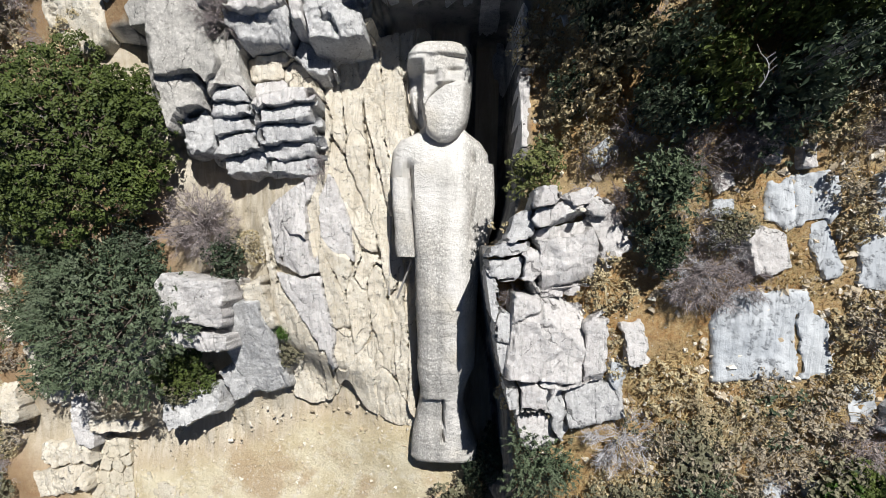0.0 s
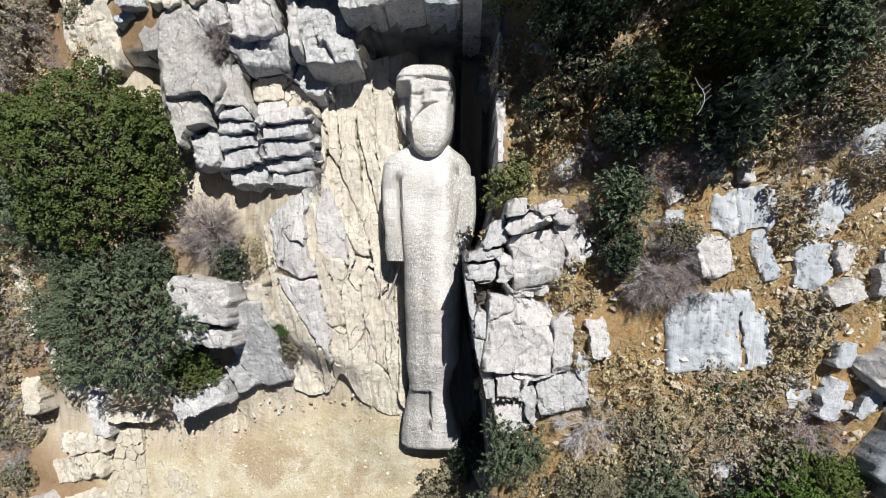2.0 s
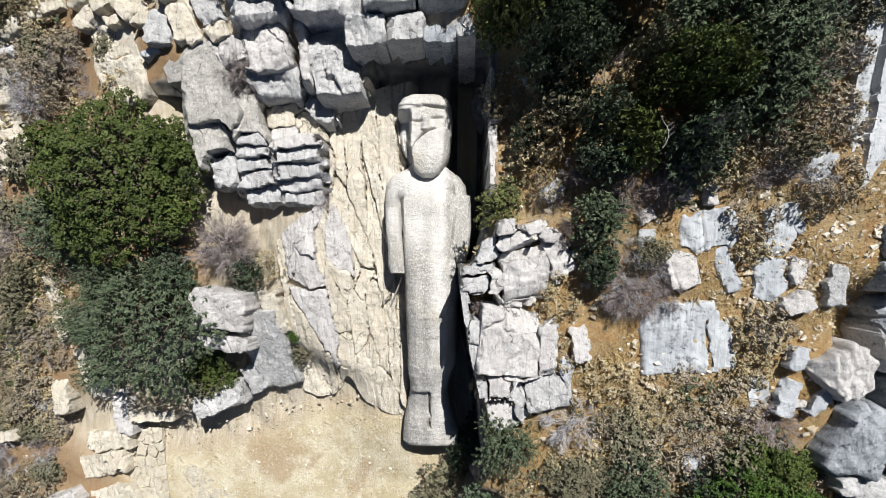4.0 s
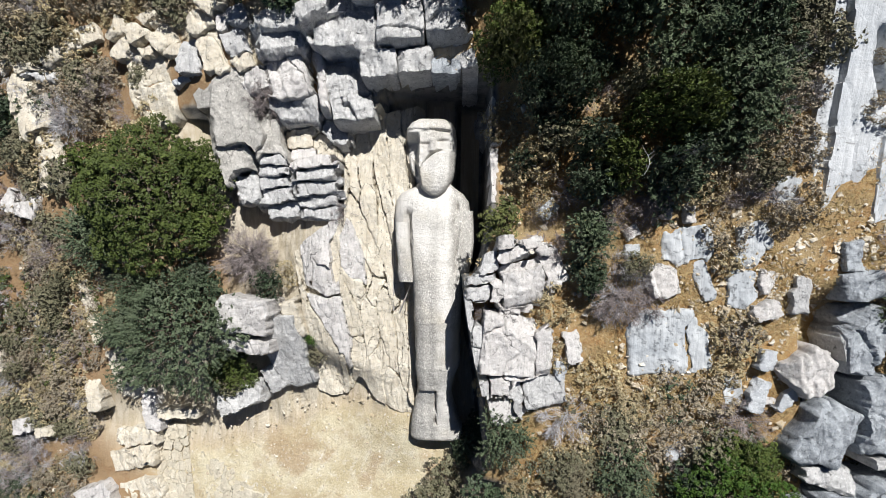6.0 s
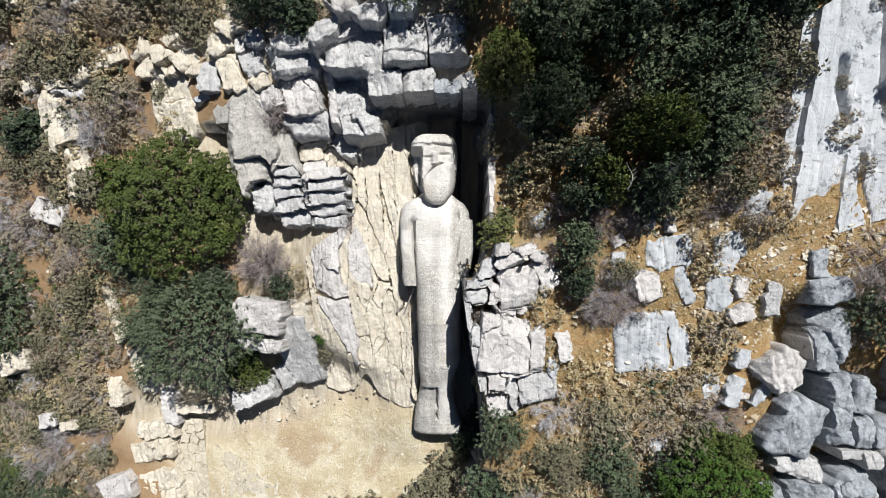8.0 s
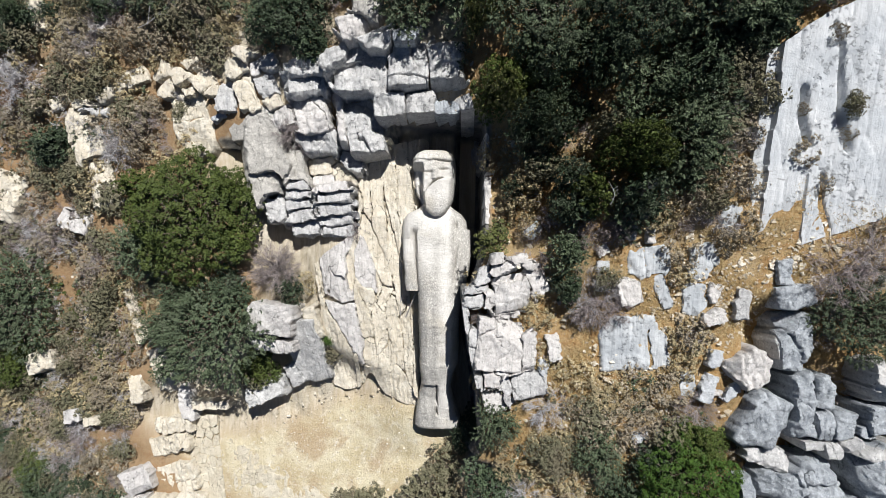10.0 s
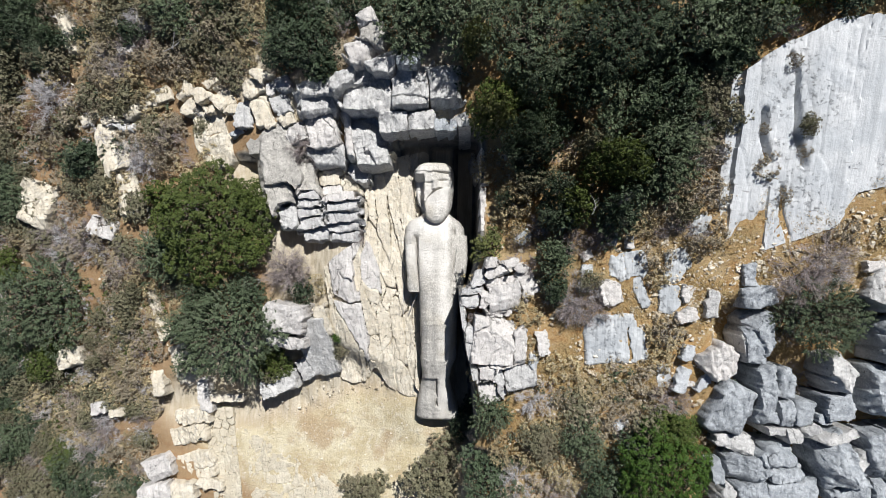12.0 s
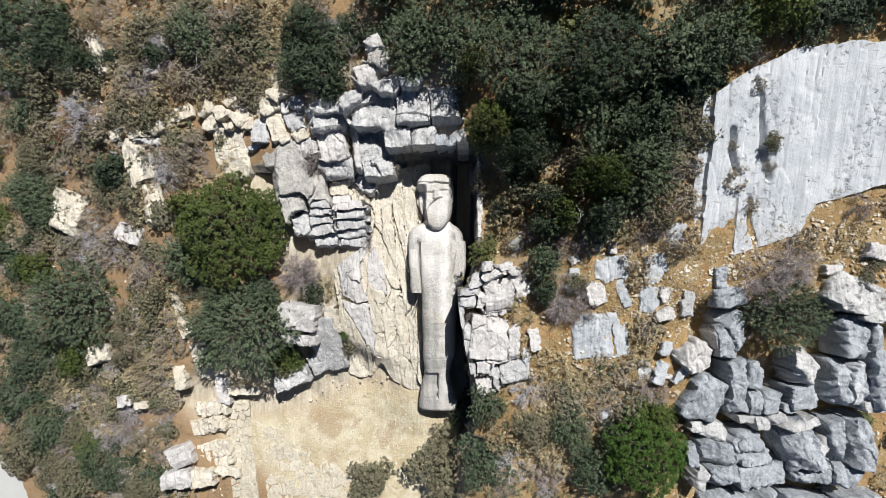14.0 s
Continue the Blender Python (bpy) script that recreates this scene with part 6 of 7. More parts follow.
thicket("mixed", -19.41, 7.06, 1.55, 1.20)
thicket("mixed", -18.11, 9.69, 1.50, 1.30)
plant("green", 1.65, 5.95, 1.2, 1.90)
plant("olive", 1.30, 5.69, 0.56, 1.00)
plant("dark", 3.02, 6.56, 1.22, 2.60)
plant("bluegreen", 2.96, 5.37, 0.67, 1.60)
plant("olive", 2.55, 4.35, 0.66, 1.50)
plant("tan", 2.55, 2.92, 0.66, 1.80)
plant("tan", 4.14, 3.42, 0.66, 1.60)
plant("dark", 4.63, 6.62, 1.28, 2.60)
plant("bluegreen", 5.70, 5.51, 1.49, 2.50)
plant("green", 5.72, 3.62, 1.19, 2.90)
plant("bluegreen", 7.21, 4.03, 1.43, 2.20)
plant("dark", 7.10, 5.66, 1.50, 2.30)
plant("green", 4.49, 2.26, 0.85, 2.00)
plant("dark", 5.84, 2.29, 0.95, 2.10)
plant("bluegreen", 7.01, 2.97, 0.89, 1.50)
plant("dark", 3.61, 1.92, 0.62, 1.60)
plant("dark", 4.04, 5.28, 0.75, 1.00)
plant("olive", 4.88, 4.35, 0.76, 2.20)
plant("dark", 3.01, 3.55, 0.65, 1.40)
plant("grey", 5.63, 2.33, 0.35, 2.90)
plant("grey", 8.13, 4.68, 0.63, 1.50)
plant("brown", 7.72, 2.33, 0.65, 1.00)
plant("purple", 4.27, 1.09, 0.72, 1.10)
plant("purple", 5.42, 1.47, 0.62, 1.10)
plant("bluegreen", 3.68, 0.61, 0.63, 1.20)
plant("dark", 3.82, -0.57, 0.58, 1.00)
plant("purple", 4.84, -1.34, 0.80, 1.00)
plant("purple", 3.37, 1.65, 0.64, 1.10)
plant("grey", 5.11, -0.70, 0.57, 0.90)
plant("purple", 5.61, 1.77, 0.67, 1.20)
thicket("mixed", -21.65, -4.11, 1.70, 1.10)
thicket("mixed", -21.00, -6.76, 1.73, 1.10)
plant("green", -18.73, -4.84, 1.12, 1.20)
thicket("khaki", -16.92, -5.06, 1.56, 1.00)
thicket("mixed", -19.42, -8.80, 1.74, 1.10)
thicket("grey", -16.67, -7.68, 1.30, 1.10)
thicket("mixed", -16.81, -10.59, 1.73, 1.10)
plant("bluegreen", -18.23, -9.65, 1.04, 1.00)
thicket("grey", -21.78, -9.62, 1.06, 1.00)
thicket("khaki", -14.79, -2.42, 1.35, 1.00)
thicket("brown", -14.86, 0.03, 1.22, 1.00)
thicket("khaki", -14.35, -6.14, 1.11, 0.90)
thicket("mixed", -21.83, -0.36, 1.39, 1.00)
thicket("mixed", 8.29, 6.18, 1.06, 1.40)
thicket("mixed", 8.05, 4.63, 0.95, 1.20)
plant("brown", 7.66, 3.32, 0.93, 1.00)
plant("dark", 8.71, 7.37, 0.92, 1.40)
plant("purple", 8.07, 5.83, 0.62, 1.30)
plant("grey", 8.67, 8.04, 0.52, 1.30)
# growth enlarged and added to shade the strip right of the trench
plant("dark", 2.5, 4.1, 0.9, 1.80)
plant("dark", 2.6, 4.8, 1.0, 2.60)
plant("olive", 3.0, 3.2, 0.8, 1.60)
plant("dark", 3.27, 4.19, 0.78, 2.40)
plant("dark", 3.72, 2.91, 0.71, 2.00)
plant("dark", 2.13, 2.59, 0.57, 1.40)
plant("purple", 13.42, -1.96, 0.50, 0.80)
plant("brown", 14.87, -2.53, 0.45, 0.60)
plant("purple", 14.96, -6.10, 0.42, 0.80)
thicket("khaki", -5.88, 10.58, 1.14, 1.20)
thicket("mixed", -4.59, 9.78, 0.77, 1.10)
plant("brown", -3.39, 10.32, 1.03, 1.20)
thicket("khaki", 8.99, 5.29, 0.69, 1.00)
plant("grey", 8.85, 4.01, 0.62, 0.90)
plant("brown", 8.67, 3.00, 0.71, 0.80)
thicket("khaki", -22.21, -2.67, 1.13, 0.90)
thicket("khaki", -22.75, -8.77, 1.30, 0.90)
plant("green", -11.89, 2.83, 0.95, 1.50)
plant("green", -8.28, 2.84, 0.98, 1.50)
plant("green", -8.05, 0.78, 0.90, 1.40)
plant("dark", -11.64, 0.74, 0.82, 1.30)
plant("bluegreen", -7.64, -2.12, 0.87, 1.50)
plant("bluegreen", -11.44, -4.33, 0.86, 1.30)
plant("bluegreen", -10.46, -1.39, 0.97, 1.60)
plant("olive", -8.04, -4.82, 0.77, 1.10)
plant("purple", -6.96, -0.16, 1.05, 1.70)
plant("purple", -6.43, -0.64, 0.87, 1.40)
plant("tan", 8.01, 3.05, 0.65, 1.00)
plant("grey", 8.26, 3.74, 0.58, 1.10)
plant("olive", 8.01, 2.04, 0.54, 0.90)
plant("tan", 6.83, 1.77, 0.55, 0.90)


build_rocks()


def fill_sites(sites, count, x0, x1, y0, y1, l, w, turn, mats, seed, lift=0.03):
    """More slabs at random, away from those that stand."""
    rng = np.random.default_rng(seed)
    for _ in range(count * 12):
        if count <= 0:
            break
        x, y = rng.uniform(x0, x1), rng.uniform(y0, y1)
        if all(max(abs(x - s[0]) / (0.30 * s[3] + 0.3 * w), abs(y - s[1]) / (0.36 * s[2] + 0.3 * l)) > 1 for s in sites):
            site(sites, x, y, l * rng.uniform(0.6, 1.3), w * rng.uniform(0.7, 1.4), turn + rng.normal(0, 6), rng.uniform(-lift, lift), mats[rng.integers(0, len(mats))])
            count -= 1


def bed_surface(x, y):
    return ground_z(x, y) + 0.06 - 0.15 * sstep(-1.4, -1.1, x)


def bed_region(x, y):
    wob = 0.22 * rough(np.stack([x, y, 0 * x], 1) * 1.1, 77, 3)
    low = -5.35 + wob + 0.45 * np.maximum(-x - 4.4, 0) - 0.4 * sstep(-2.6, -1.6, x) + 0.8 * np.exp(-((x + 3.2) ** 2) / 0.10)
    left = -5.25 + 0.16 * (y + 1) * (y < 0) * -1 + wob * 0.5 - 0.25 * sstep(-1, -4, y)
    return (y > low) & (x > left) & (x < -0.9) & (y < 4.75 + wob) & ~((x < -3.6) & (y > 1.2 + 0.6 * (x + 3.6) + wob))


fill_sites(BED, 14, -5.4, -1.0, -5.3, 4.6, 4.6, 0.36, 98, [CREAM], 5, 0.07)
quarry_bed = thing("quarry_bed", "cream bedrock split into long slabs beside the statue", "bedrock", kind="structure")
split_surface(quarry_bed, BED, bed_surface, bed_region, -6.0, -0.9, -6.2, 5.0, 0.035, groove=0.06, depth=0.07, grain=0.03, seed=3, joint=0.012, warp=0.8)

# the dressed quarry face on the right
FACE = []
for x, w, lift in ((9.15, 0.5, -0.16), (9.95, 1.1, 0.0), (11.6, 2.2, 0.0), (13.9, 2.4, 0.02), (16.2, 2.2, 0.0), (18.4, 2.2, 0.03)):
    site(FACE, x, 4.4, 9.0, w, 91, lift, FACE_STONE)


def face_surface(x, y):
    wob = 0.05 * np.sin(2.3 * y) + 0.03 * np.sin(5.1 * y + 1)
    z = 7.15 + 0.26 * (y - 1.0) + 0.17 * (x - 10.5) + 0.015 * np.sin(5.0 * x)
    for x0, y0, x1, y1, wide in ((10.72, 6.95, 11.06, 5.35, 0.05), (11.06, 5.35, 11.36, 3.55, 0.075), (10.07, 5.3, 10.34, 3.7, 0.085), (10.9, 2.85, 11.29, 0.9, 0.05)):
        t = (y - y0) / (y1 - y0)
        z = z - 0.35 * np.exp(-(((x - x0 - (x1 - x0) * t - wob) / wide) ** 2)) * sstep(-0.08, 0.05, t) * sstep(1.08, 0.95, t)
    return z


def face_region(x, y):
    wob = 0.28 * rough(np.stack([x, y, 0 * x], 1) * 1.1, 78, 3)
    low = 0.55 + 0.32 * (x - 9.7) + 1.0 * sstep(12.5, 13.2, x) + 0.6 * wob
    high = 6.3 + 0.62 * np.clip(x - 9.0, 0, 2.6) + wob
    return (x > 9.02 + 0.12 * np.maximum(3.2 - y, 0) ** 1.4 + 0.1 * wob) & (y > low) & (y < high)


quarry_face = thing("quarry_face", "smooth bluish white dressed marble face of the ancient quarry", "rock face", kind="structure")
split_surface(quarry_face, FACE, face_surface, face_region, 8.8, 20.5, 0.0, 8.8, 0.05, groove=0.02, depth=0.025, grain=0.010, turn=3, seed=9, name="panel")


# ---- paved path ----
def build_path():
    flags = []
    rng = np.random.default_rng(12)
    for j in range(16):
        for i in range(4):
            site(flags, -11.25 + i * 0.42 + rng.uniform(-0.1, 0.1) + 0.045 * j, -6.75 - j * 0.40 + rng.uniform(-0.1, 0.1) + 0.12 * (i % 2), rng.uniform(0.36, 0.52), rng.uniform(0.36, 0.5),
                 rng.uniform(0, 90), rng.uniform(-0.008, 0.008), PAVING)
    path = thing("path", "path of irregular pale flagstones leading to the terrace", "path", kind="structure")
    split_surface(path, flags, lambda x, y: ground_z(x, y) + 0.055 + 0 * x, lambda x, y: (x > -11.35 - 0.11 * (y + 6.5)) & (x < -9.95 - 0.11 * (y + 6.5)) & (y < -6.62),
                  -11.6, -8.6, -13.2, -6.5, 0.03, groove=0.10, depth=0.05, grain=0.006, joint=0.10, seed=20, name="flagstone")


build_path()


def build_terrace_slabs():
    """Flat pale stones bedded in the lower terrace."""
    flat = []
    rng = np.random.default_rng(31)
    for j in range(9):
        for i in range(8):
            site(flat, -9.3 + i * 0.62 + rng.uniform(-0.2, 0.2), -8.3 - j * 0.55 + rng.uniform(-0.18, 0.18), rng.uniform(0.5, 0.95), rng.uniform(0.4, 0.7), rng.uniform(0, 180), rng.uniform(-0.035, 0.02), PAVING)
    owner = thing("terrace_paving", "worn pale stones bedded flush in the sandy terrace", "paving", kind="structure")

    def region(x, y):
        wob = rough(np.stack([x, y, 0 * x], 1) * 1.3, 79, 3)
        return (y < -8.3 - 0.55 * (x + 8) + 0.6 * wob) & (x > -9.55 - 0.11 * (y + 6.5)) & (wob > -0.30)

    split_surface(owner, flat, lambda x, y: ground_z(x, y) + 0.035 + 0 * x, region, -9.6, -4.6, -13.2, -7.6, 0.04, groove=0.12, depth=0.03, grain=0.012, joint=0.03, seed=24, name="paving_stone")


build_terrace_slabs()


# ---- rubble, straw and litter ----
def clear_of(x, y):
    """How wild the ground is: 1 on the slopes, 0 on terrace, bed and bare outcrop."""
    return sstep(-0.05, 0.1, pit_z(x, y) - hill_z(x, y)) * (1 - 0.85 * sstep(-11.6, -10.6, x + 0.3 * (y - 5)) * sstep(0.3, -0.5, x) * sstep(1.5, 2.5, y) * sstep(9.0, 8.0, y))


def rubble(count, seed, x0, x1, y0, y1, small, big, mat, name, label, density, lift=0.0):
    rng = np.random.default_rng(seed)
    x, y = rng.uniform(x0, x1, count * 4), rng.uniform(y0, y1, count * 4)
    keep = rng.uniform(0, 1, count * 4) < density(x, y)
    x, y = x[keep][:count], y[keep][:count]
    n = len(x)
    u, quads = cube_net(1)
    size = small + (big - small) * rng.uniform(0, 1, n) ** 3.0
    shape = rng.uniform(0.45, 1.4, (n, 3)) * size[:, None] * (0.6, 0.5, 0.28)
    spin = rng.uniform(0, 2 * np.pi, n)
    p = (u / np.linalg.norm(u, axis=1)[:, None] ** 0.55)[None] * rng.uniform(0.3, 1.4, (n, len(u), 3)) * np.where(u[:, 2:] > 0, (0.62, 0.62, 1.0), 1.0)[None] * shape[:, None]
    tip = rng.normal(0, 0.5, n)[:, None]
    p = np.stack([p[..., 0], p[..., 1] * np.cos(tip) - p[..., 2] * np.sin(tip), p[..., 1] * np.sin(tip) + p[..., 2] * np.cos(tip)], -1)
    c, s = np.cos(spin)[:, None], np.sin(spin)[:, None]
    p = np.stack([p[..., 0] * c - p[..., 1] * s + x[:, None], p[..., 0] * s + p[..., 1] * c + y[:, None], p[..., 2] + (ground_z(x, y) + 0.15 * size + lift)[:, None]], -1)
    faces = (quads[None] + (np.arange(n) * len(u))[:, None, None]).reshape(-1, 4)
    thing(name, label, "stones", kind="stuff", me=solid(name, p.reshape(-1, 3), faces, mat, smooth=False))


def rubble_stone():
    s = Shader("rubble_stone", 0.95, 0.15)
    col = s.mix(s.island(), (0.42, 0.34, 0.23), (0.74, 0.69, 0.60))
    col = s.mix(s.times(s.ramp(s.noise(30, 4, 0.7), 0.45, 0.65), 0.4), col, (0.30, 0.24, 0.17))
    return s.done(col)


RUBBLE = rubble_stone()


def right_density(x, y):
    return clear_of(x, y) * (0.15 + 0.6 * np.exp(-((x - 9.3) ** 2 / 5 + (y + 0.6) ** 2 / 6)) + 0.6 * np.exp(-((x - 13.5) ** 2 / 9 + (y - 1.2) ** 2 / 2)) + 0.35 * np.exp(-((x - 6) ** 2 / 4 + (y + 4) ** 2 / 2)))


rubble(13000, 3, 1.5, 20, -9, 5, 0.025, 0.2, RUBBLE, "rubble", "pale broken stones strewn over orange earth", right_density)
rubble(2200, 4, -21, 1, -12, 14, 0.03, 0.22, RUBBLE, "rubble", "small pale stones on the dry slope", lambda x, y: 0.5 * clear_of(x, y))
rubble(2400, 5, -11, 0.2, -12, -4.4, 0.015, 0.13, RUBBLE, "gravel", "fine pale gravel on the sandy terrace", lambda x, y: 0.6 * (1 - clear_of(x, y)))


def straw(count, seed, density, colour, name, label, length, x0=-22, x1=21, y0=-14, y1=15):
    """Loose dry blades and fallen leaves on the ground."""
    rng = np.random.default_rng(seed)
    m = count * 5
    x, y = rng.uniform(x0, x1, m), rng.uniform(y0, y1, m)
    lump = rough(np.stack([x, y, 0 * x], 1) * 1.1, seed, 4)
    keep = rng.uniform(0, 1, m) < density(x, y) * sstep(-0.25, 0.3, lump)
    x, y = x[keep], y[keep]
    bare = np.ones(len(x), bool)
    for r in ROCKS:
        if r[2] * r[3] > 0.3:
            u, v = (x - r[0]) * math.cos(r[4]) + (y - r[1]) * math.sin(r[4]), (y - r[1]) * math.cos(r[4]) - (x - r[0]) * math.sin(r[4])
            bare &= (np.abs(u) > 0.5 * r[2]) | (np.abs(v) > 0.5 * r[3])
    x, y = x[bare][:count], y[bare][:count]
    c = np.stack([x, y, ground_z(x, y) + rng.uniform(0.02, 0.16, len(x)) + 0.1 * rough(np.stack([x, y, 0 * x], 1) * 0.8, 1, 3)], 1)
    normal = rng.normal(0, 0.6, c.shape) + (0, 0, 0.8)
    normal /= np.linalg.norm(normal, axis=1)[:, None]
    thing(name, label, "grass", kind="stuff", me=leaf_mesh(name, [(*fan(c, normal, length, length * 0.10, rng), np.repeat(rng.uniform(0, 1, len(c)), 4))], colour))


straw(50000, 8, lambda x, y: 0.5 * clear_of(x, y), LEAVES["straw"], "dry_grass", "dry straw and grass litter on the slope", 0.10)
straw(20000, 11, lambda x, y: 0.9 * clear_of(x, y), LEAVES["straw"], "dry_grass", "golden dry grass between the marble slabs", 0.15, 2.0, 15.0, -8.0, 4.0)
straw(34000, 9, lambda x, y: 0.5 * clear_of(x, y), LEAVES["brown"], "leaf_litter", "fallen brown leaves among the scrub", 0.07)


# ---- low scrub between the larger plants ----
def low_scrub(count, seed):
    rng = np.random.default_rng(seed)
    taken = [(o.matrix_world.translation.x, o.matrix_world.translation.y, 0.55 * max(o.dimensions.x, o.dimensions.y, 0.6)) for o in scene.objects if o.parent is None and o.get("category") in ("rock",)]
    taken += [(o.matrix_basis.translation.x, o.matrix_basis.translation.y, 0.55) for o in scene.objects if o.parent is None and o.get("category") in ("tree", "bush", "shrub")]
    dry, wet = ["tan", "brown", "brown", "tan", "purple", "olive", "brown", "grey"], ["dark", "bluegreen", "olive", "green", "olive", "yellow"]
    made = 0
    for _ in range(count * 40):
        if made >= count:
            break
        x, y = rng.uniform(-29, 21), rng.uniform(-14, 15.5)
        if float(pit_z(x, y) - hill_z(x, y)) < 0.15 or (9.2 < x and 0.2 < y < 8.2 and y > 0.2 + 0.45 * (x - 9.7)) or (-13 < x < -9 and y < -6):
            continue
        if 1.2 < x < 10 and -3 < y < 2.5 and rng.uniform() < 0.8:
            continue
        if x < -21.3 and y < -8.2 + 0.9 * (x + 23):
            continue
        if -9.8 < x < 0.5 and 1.4 < y < 9.0:
            continue
        wild = x < -12 or y > 8
        r = rng.uniform(0.4, 0.85) * (1.35 if wild else 0.9)
        if any((x - a) ** 2 + (y - b) ** 2 < (c + (0.2 if wild else 0.35) * r) ** 2 for a, b, c in taken):
            continue
        green = 0.45 if y > 9 or x < -18 else 0.18
        pick = rng.uniform()
        kinds = wet if pick < green else ["grey"] if pick > 0.93 else dry
        plant(kinds[rng.integers(0, len(kinds))], x, y, r, r * rng.uniform(0.55, 0.9), coarse="small")
        taken.append((x, y, 0.55 * r))
        made += 1


low_scrub(270, 21)


def scrub_cover(count, seed, looks, x0, x1, y0, y1, name, label):
    """The low growth that closes the gaps, one spread of small leaves and sprigs for each hue."""
    rng = np.random.default_rng(seed)
    x, y = rng.uniform(x0, x1, count * 3), rng.uniform(y0, y1, count * 3)
    keep = clear_of(x, y) * (rough(np.stack([x, y, 0 * x], 1) * 0.35, seed, 3) > -0.45) > 0.6
    keep &= ~((9.0 < x) & (y > 0.0 + 0.45 * (x - 9.7)) & (y < 8.6)) & ~((-13.4 < x) & (x < -8.2) & (y < -5.6)) & ~((x > 1) & (x < 11) & (y > -4) & (y < 2.5)) & ~((x < -21.4) & (y < -8.9 + 0.9 * (x + 23)))
    keep &= ~((x > 9.3) & (y < 1.5))
    x, y = x[keep][:count], y[keep][:count]
    hue = np.floor((rough(np.stack([x, y, 0 * x], 1) * 0.5, seed + 1, 3) * 0.9 + rng.uniform(-0.35, 0.35, len(x)) + 0.5) * len(looks)).astype(int) % len(looks)
    for h, look_of in enumerate(looks):
        px, py = x[hue == h], y[hue == h]
        n, m = len(px), 13
        if not n:
            continue
        r = rng.uniform(0.35, 0.9, n)
        way = rng.normal(0, 1, (n, m, 3))
        way[..., 2] = np.abs(way[..., 2])
        way = unit(way)
        c = way * (r[:, None] * rng.uniform(0.65, 1.05, (n, m)))[..., None] * (1, 1, 0.6)
        c += np.stack([px, py, ground_z(px, py)], 1)[:, None]
        twigs = look_of in ("grey", "purple")
        thing(name, label, "scrub", kind="stuff", me=leaf_mesh(name, [tufts(c.reshape(-1, 3), way.reshape(-1, 3), 0.14, 9, 0.17 if twigs else 0.10, rng, twigs, 0.09)], LEAVES[look_of]))


scrub_cover(430, 51, ("tan", "brown", "olive", "brown", "grey", "tan", "purple", "bluegreen"), -29, 1, -14, 17, "low_scrub", "low mixed scrub closing over the dry slope")
scrub_cover(260, 53, ("bluegreen", "grey", "olive", "green", "brown", "purple"), -25, -12.5, -14, -1, "low_scrub", "dense green and grey scrub on the lower slope")
scrub_cover(110, 54, ("dark", "tan", "olive", "grey", "brown"), -29, -8, 4, 17, "low_scrub", "dense mixed scrub on the upper slope")
scrub_cover(320, 52, ("dark", "brown", "olive", "tan", "bluegreen"), 1, 24, -14, 17, "low_scrub", "low withered scrub between larger bushes")


def far_scrub(count, seed):
    """Clumps of scrub that carry the hillside on beyond the quarry."""
    rng = np.random.default_rng(seed)
    a, d = rng.uniform(0, 2 * np.pi, count), 24 + 70 * rng.uniform(0, 1, count) ** 1.3
    x, y = d * np.cos(a) * 1.1, d * np.sin(a) * 0.95
    keep = (np.abs(x) > 24) | (y > 17) | (y < -15)
    road = np.abs((x + 25.2) / 8.5 + (y + 12.6) / 10) < 0.7
    x, y = x[keep & ~road], y[keep & ~road]
    for h, look_of in enumerate(("dark", "olive", "brown")):
        px, py = x[h::3], y[h::3]
        n, m = len(px), 22
        way = rng.normal(0, 1, (n, m, 3))
        way[..., 2] = np.abs(way[..., 2])
        way /= np.linalg.norm(way, axis=2)[..., None]
        c = way * rng.uniform(0.7, 1.7, n)[:, None, None] * (1, 1, 0.8)
        c += np.stack([px, py, ground_z(px, py)], 1)[:, None]
        c = c.reshape(-1, 3)
        normal = rng.normal(0, 0.6, c.shape) + (0, 0, 0.7)
        normal /= np.linalg.norm(normal, axis=1)[:, None]
        thing("far_scrub", "scrub bushes dotting the hillside beyond", "scrub", kind="stuff", me=leaf_mesh("far_scrub", [(*fan(c, normal, 0.7, 0.5, rng), np.repeat(rng.uniform(0, 1, len(c)), 4))], LEAVES[look_of]))


far_scrub(1500, 61)


# ---- props under the arm, and dead wood ----
def timber():
    s = Shader("weathered_timber", 0.9, 0.2)
    col = s.mix(s.noise(3, 5, 0.7, at=s.stretched((14, 3, 14), 0)), (0.26, 0.245, 0.23), (0.44, 0.42, 0.39))
    s.bump([(s.noise(40, 4, 0.7), 0.006)])
    return s.done(col)


TIMBER = timber()
for ends in (((-1.32, -1.11, 2.50), (-1.73, -2.10, 1.85)), ((-1.89, 0.05, 2.30), (-1.94, -2.04, 1.90))):
    a, b = (np.array(e) for e in ends)
    thing("wooden_prop", "thin grey wooden prop leaning beside the statue", "prop", "props beside the statue", me=solid("wooden_prop", *tube([a, a * 0.5 + b * 0.5, b], (0.028, 0.03, 0.028), 8), TIMBER))


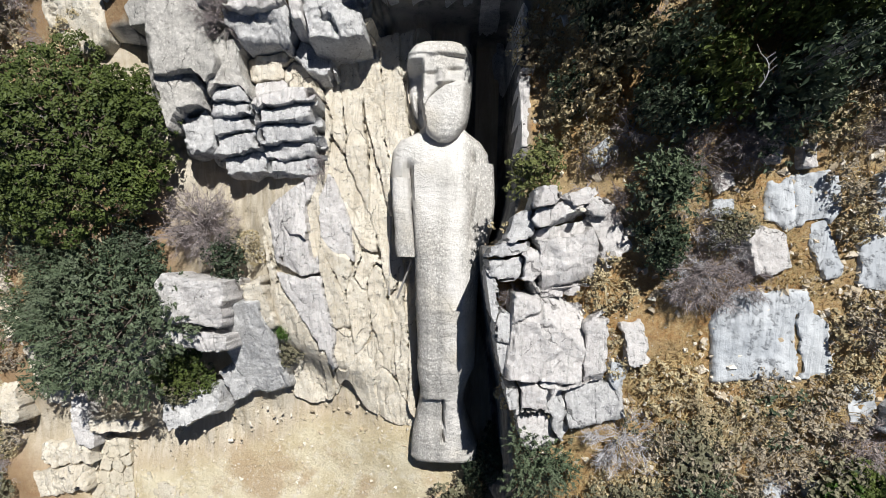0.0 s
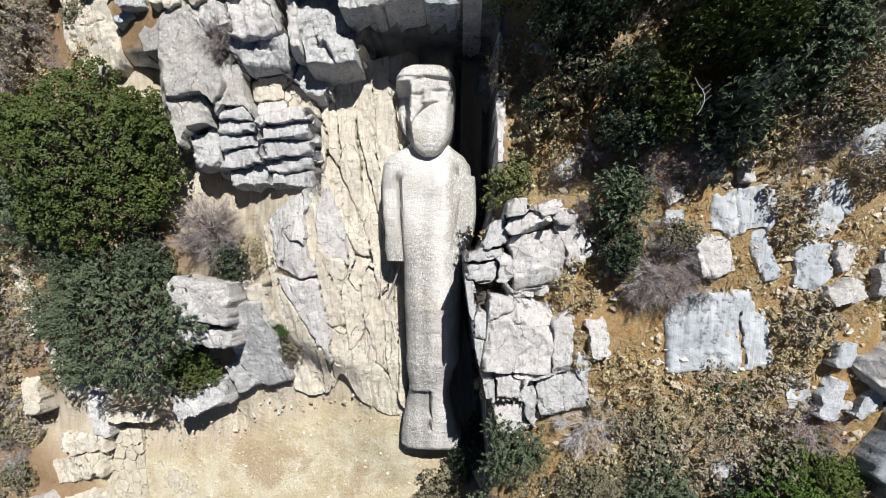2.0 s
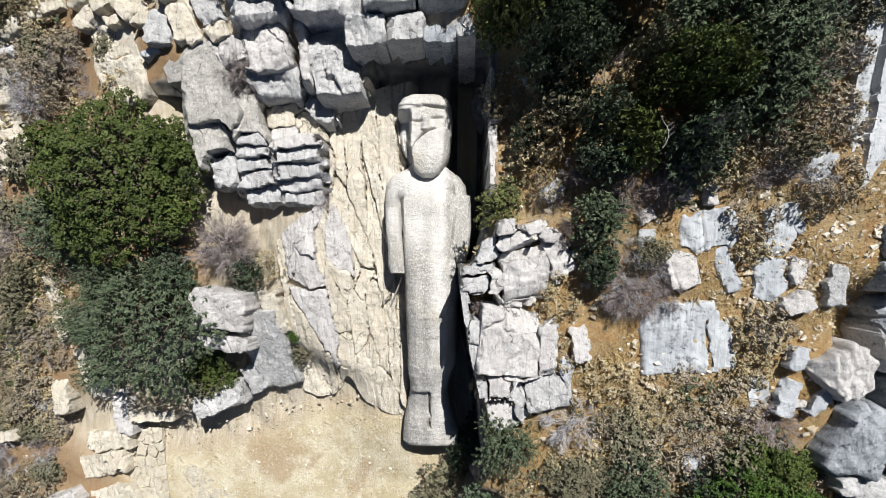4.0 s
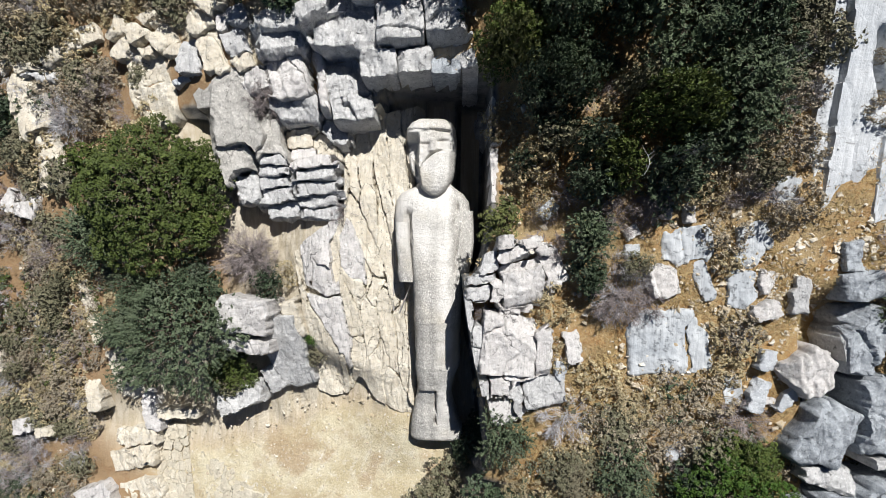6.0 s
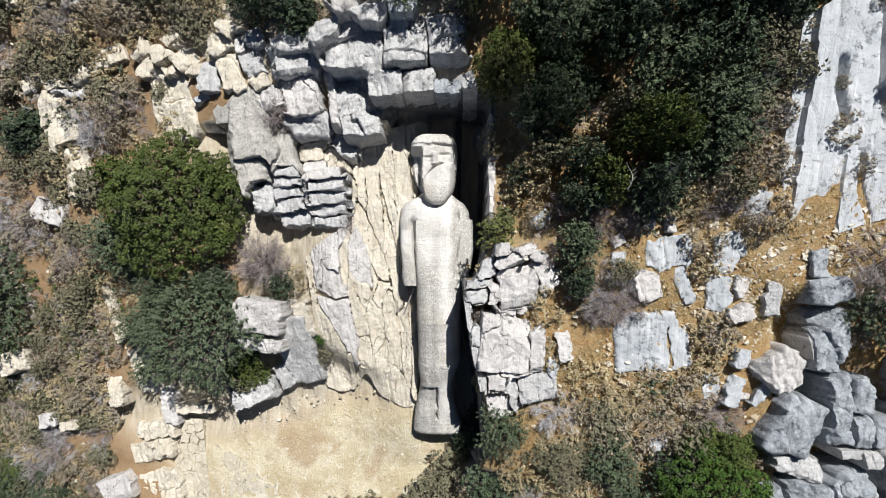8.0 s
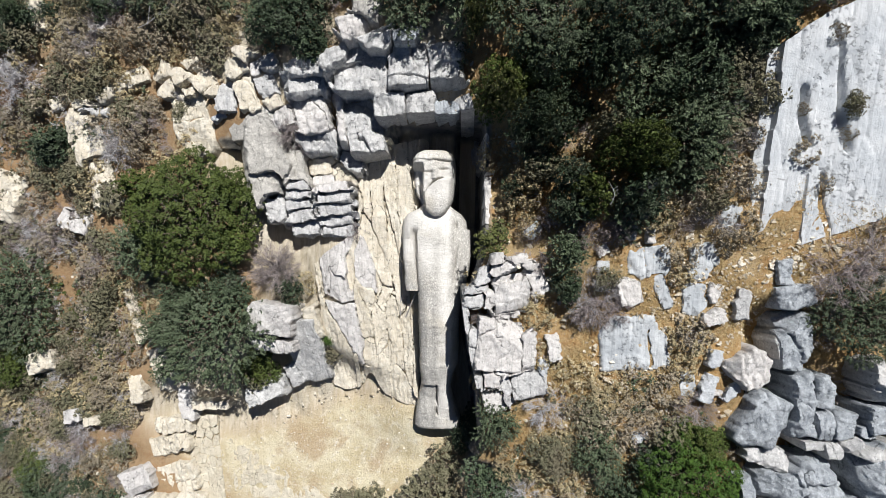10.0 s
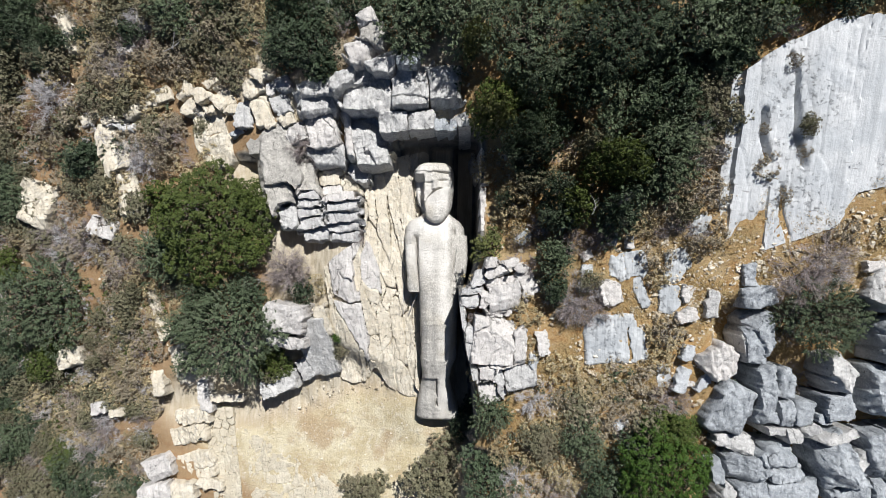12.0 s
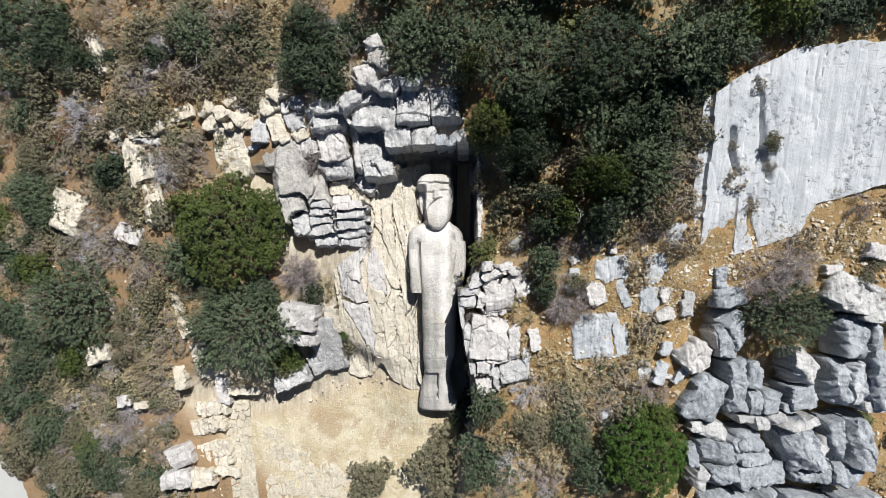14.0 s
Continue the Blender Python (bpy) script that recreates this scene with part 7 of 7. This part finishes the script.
def dead_branch(x, y, length, turn, up):
    """A bare bleached branch with side twigs."""
    rng = np.random.default_rng(int(100 + 10 * abs(x)))
    z = float(ground_z(x, y)) + up
    a = radians(turn)
    pts = [np.array([x + length * q * math.cos(a + 0.5 * q), y + length * q * math.sin(a + 0.5 * q), z + 0.15 * math.sin(3 * q)]) for q in np.linspace(0, 1, 6)]
    pieces = [tube(pts, np.linspace(0.014, 0.005, 6), 6)]
    for k in range(1, 6):
        b = a + rng.uniform(-1.3, 1.3)
        pieces.append(tube([pts[k], pts[k] + 0.3 * length * np.array([math.cos(b), math.sin(b), 0.2])], (0.006, 0.003), 5))
    thing("dead_branch", "bleached bare dead branch caught in scrub", "branch", "dead branches", me=solid("dead_branch", *joined(pieces), LEAVES["grey"]))


dead_branch(4.68, 1.88, 0.55, 60, 1.90)
dead_branch(-11.39, 8.36, 1.60, 10, 0.90)
dead_branch(-16.69, 5.68, 1.70, 35, 0.30)
dead_branch(-10.94, 8.42, 1.00, 60, 1.00)


# ---- the road below ----
def build_road():
    s = Shader("pale_concrete", 0.9, 0.2)
    col = s.mix(s.noise(1.2, 6, 0.65), (0.40, 0.40, 0.385), (0.50, 0.50, 0.48))
    col = s.mix(s.times(s.ramp(s.noise(14, 5, 0.7), 0.55, 0.7), 0.3), col, (0.40, 0.39, 0.37))
    s.bump([(s.noise(40, 4, 0.7), 0.008)])
    t = np.linspace(-1, 1, 60)
    mid = np.stack([-24.85 - 8.5 * t + 1.0 * t * t, -12.1 + 10 * t], 1)
    ahead = np.gradient(mid, axis=0)
    ahead /= np.linalg.norm(ahead, axis=1)[:, None]
    side = np.stack([ahead[:, 1], -ahead[:, 0]], 1)
    rows = []
    for off, drop in ((-2.6, -0.6), (-2.6, 0.12), (0, 0.16), (2.6, 0.12), (2.6, -0.6)):
        q = mid + side * off
        rows.append(np.stack([q[:, 0], q[:, 1], hill_z(mid[:, 0], mid[:, 1]) + 0.1 + drop], 1))
    p = np.stack(rows, 1)
    i = np.arange(300).reshape(60, 5)
    quads = np.stack([i[:-1, :-1], i[:-1, 1:], i[1:, 1:], i[1:, :-1]], -1).reshape(-1, 4)
    thing("road", "pale concrete road below the scrub slope", "road", kind="structure", me=solid("road", p.reshape(-1, 3), quads, s.done(col), sharp=40))


build_road()
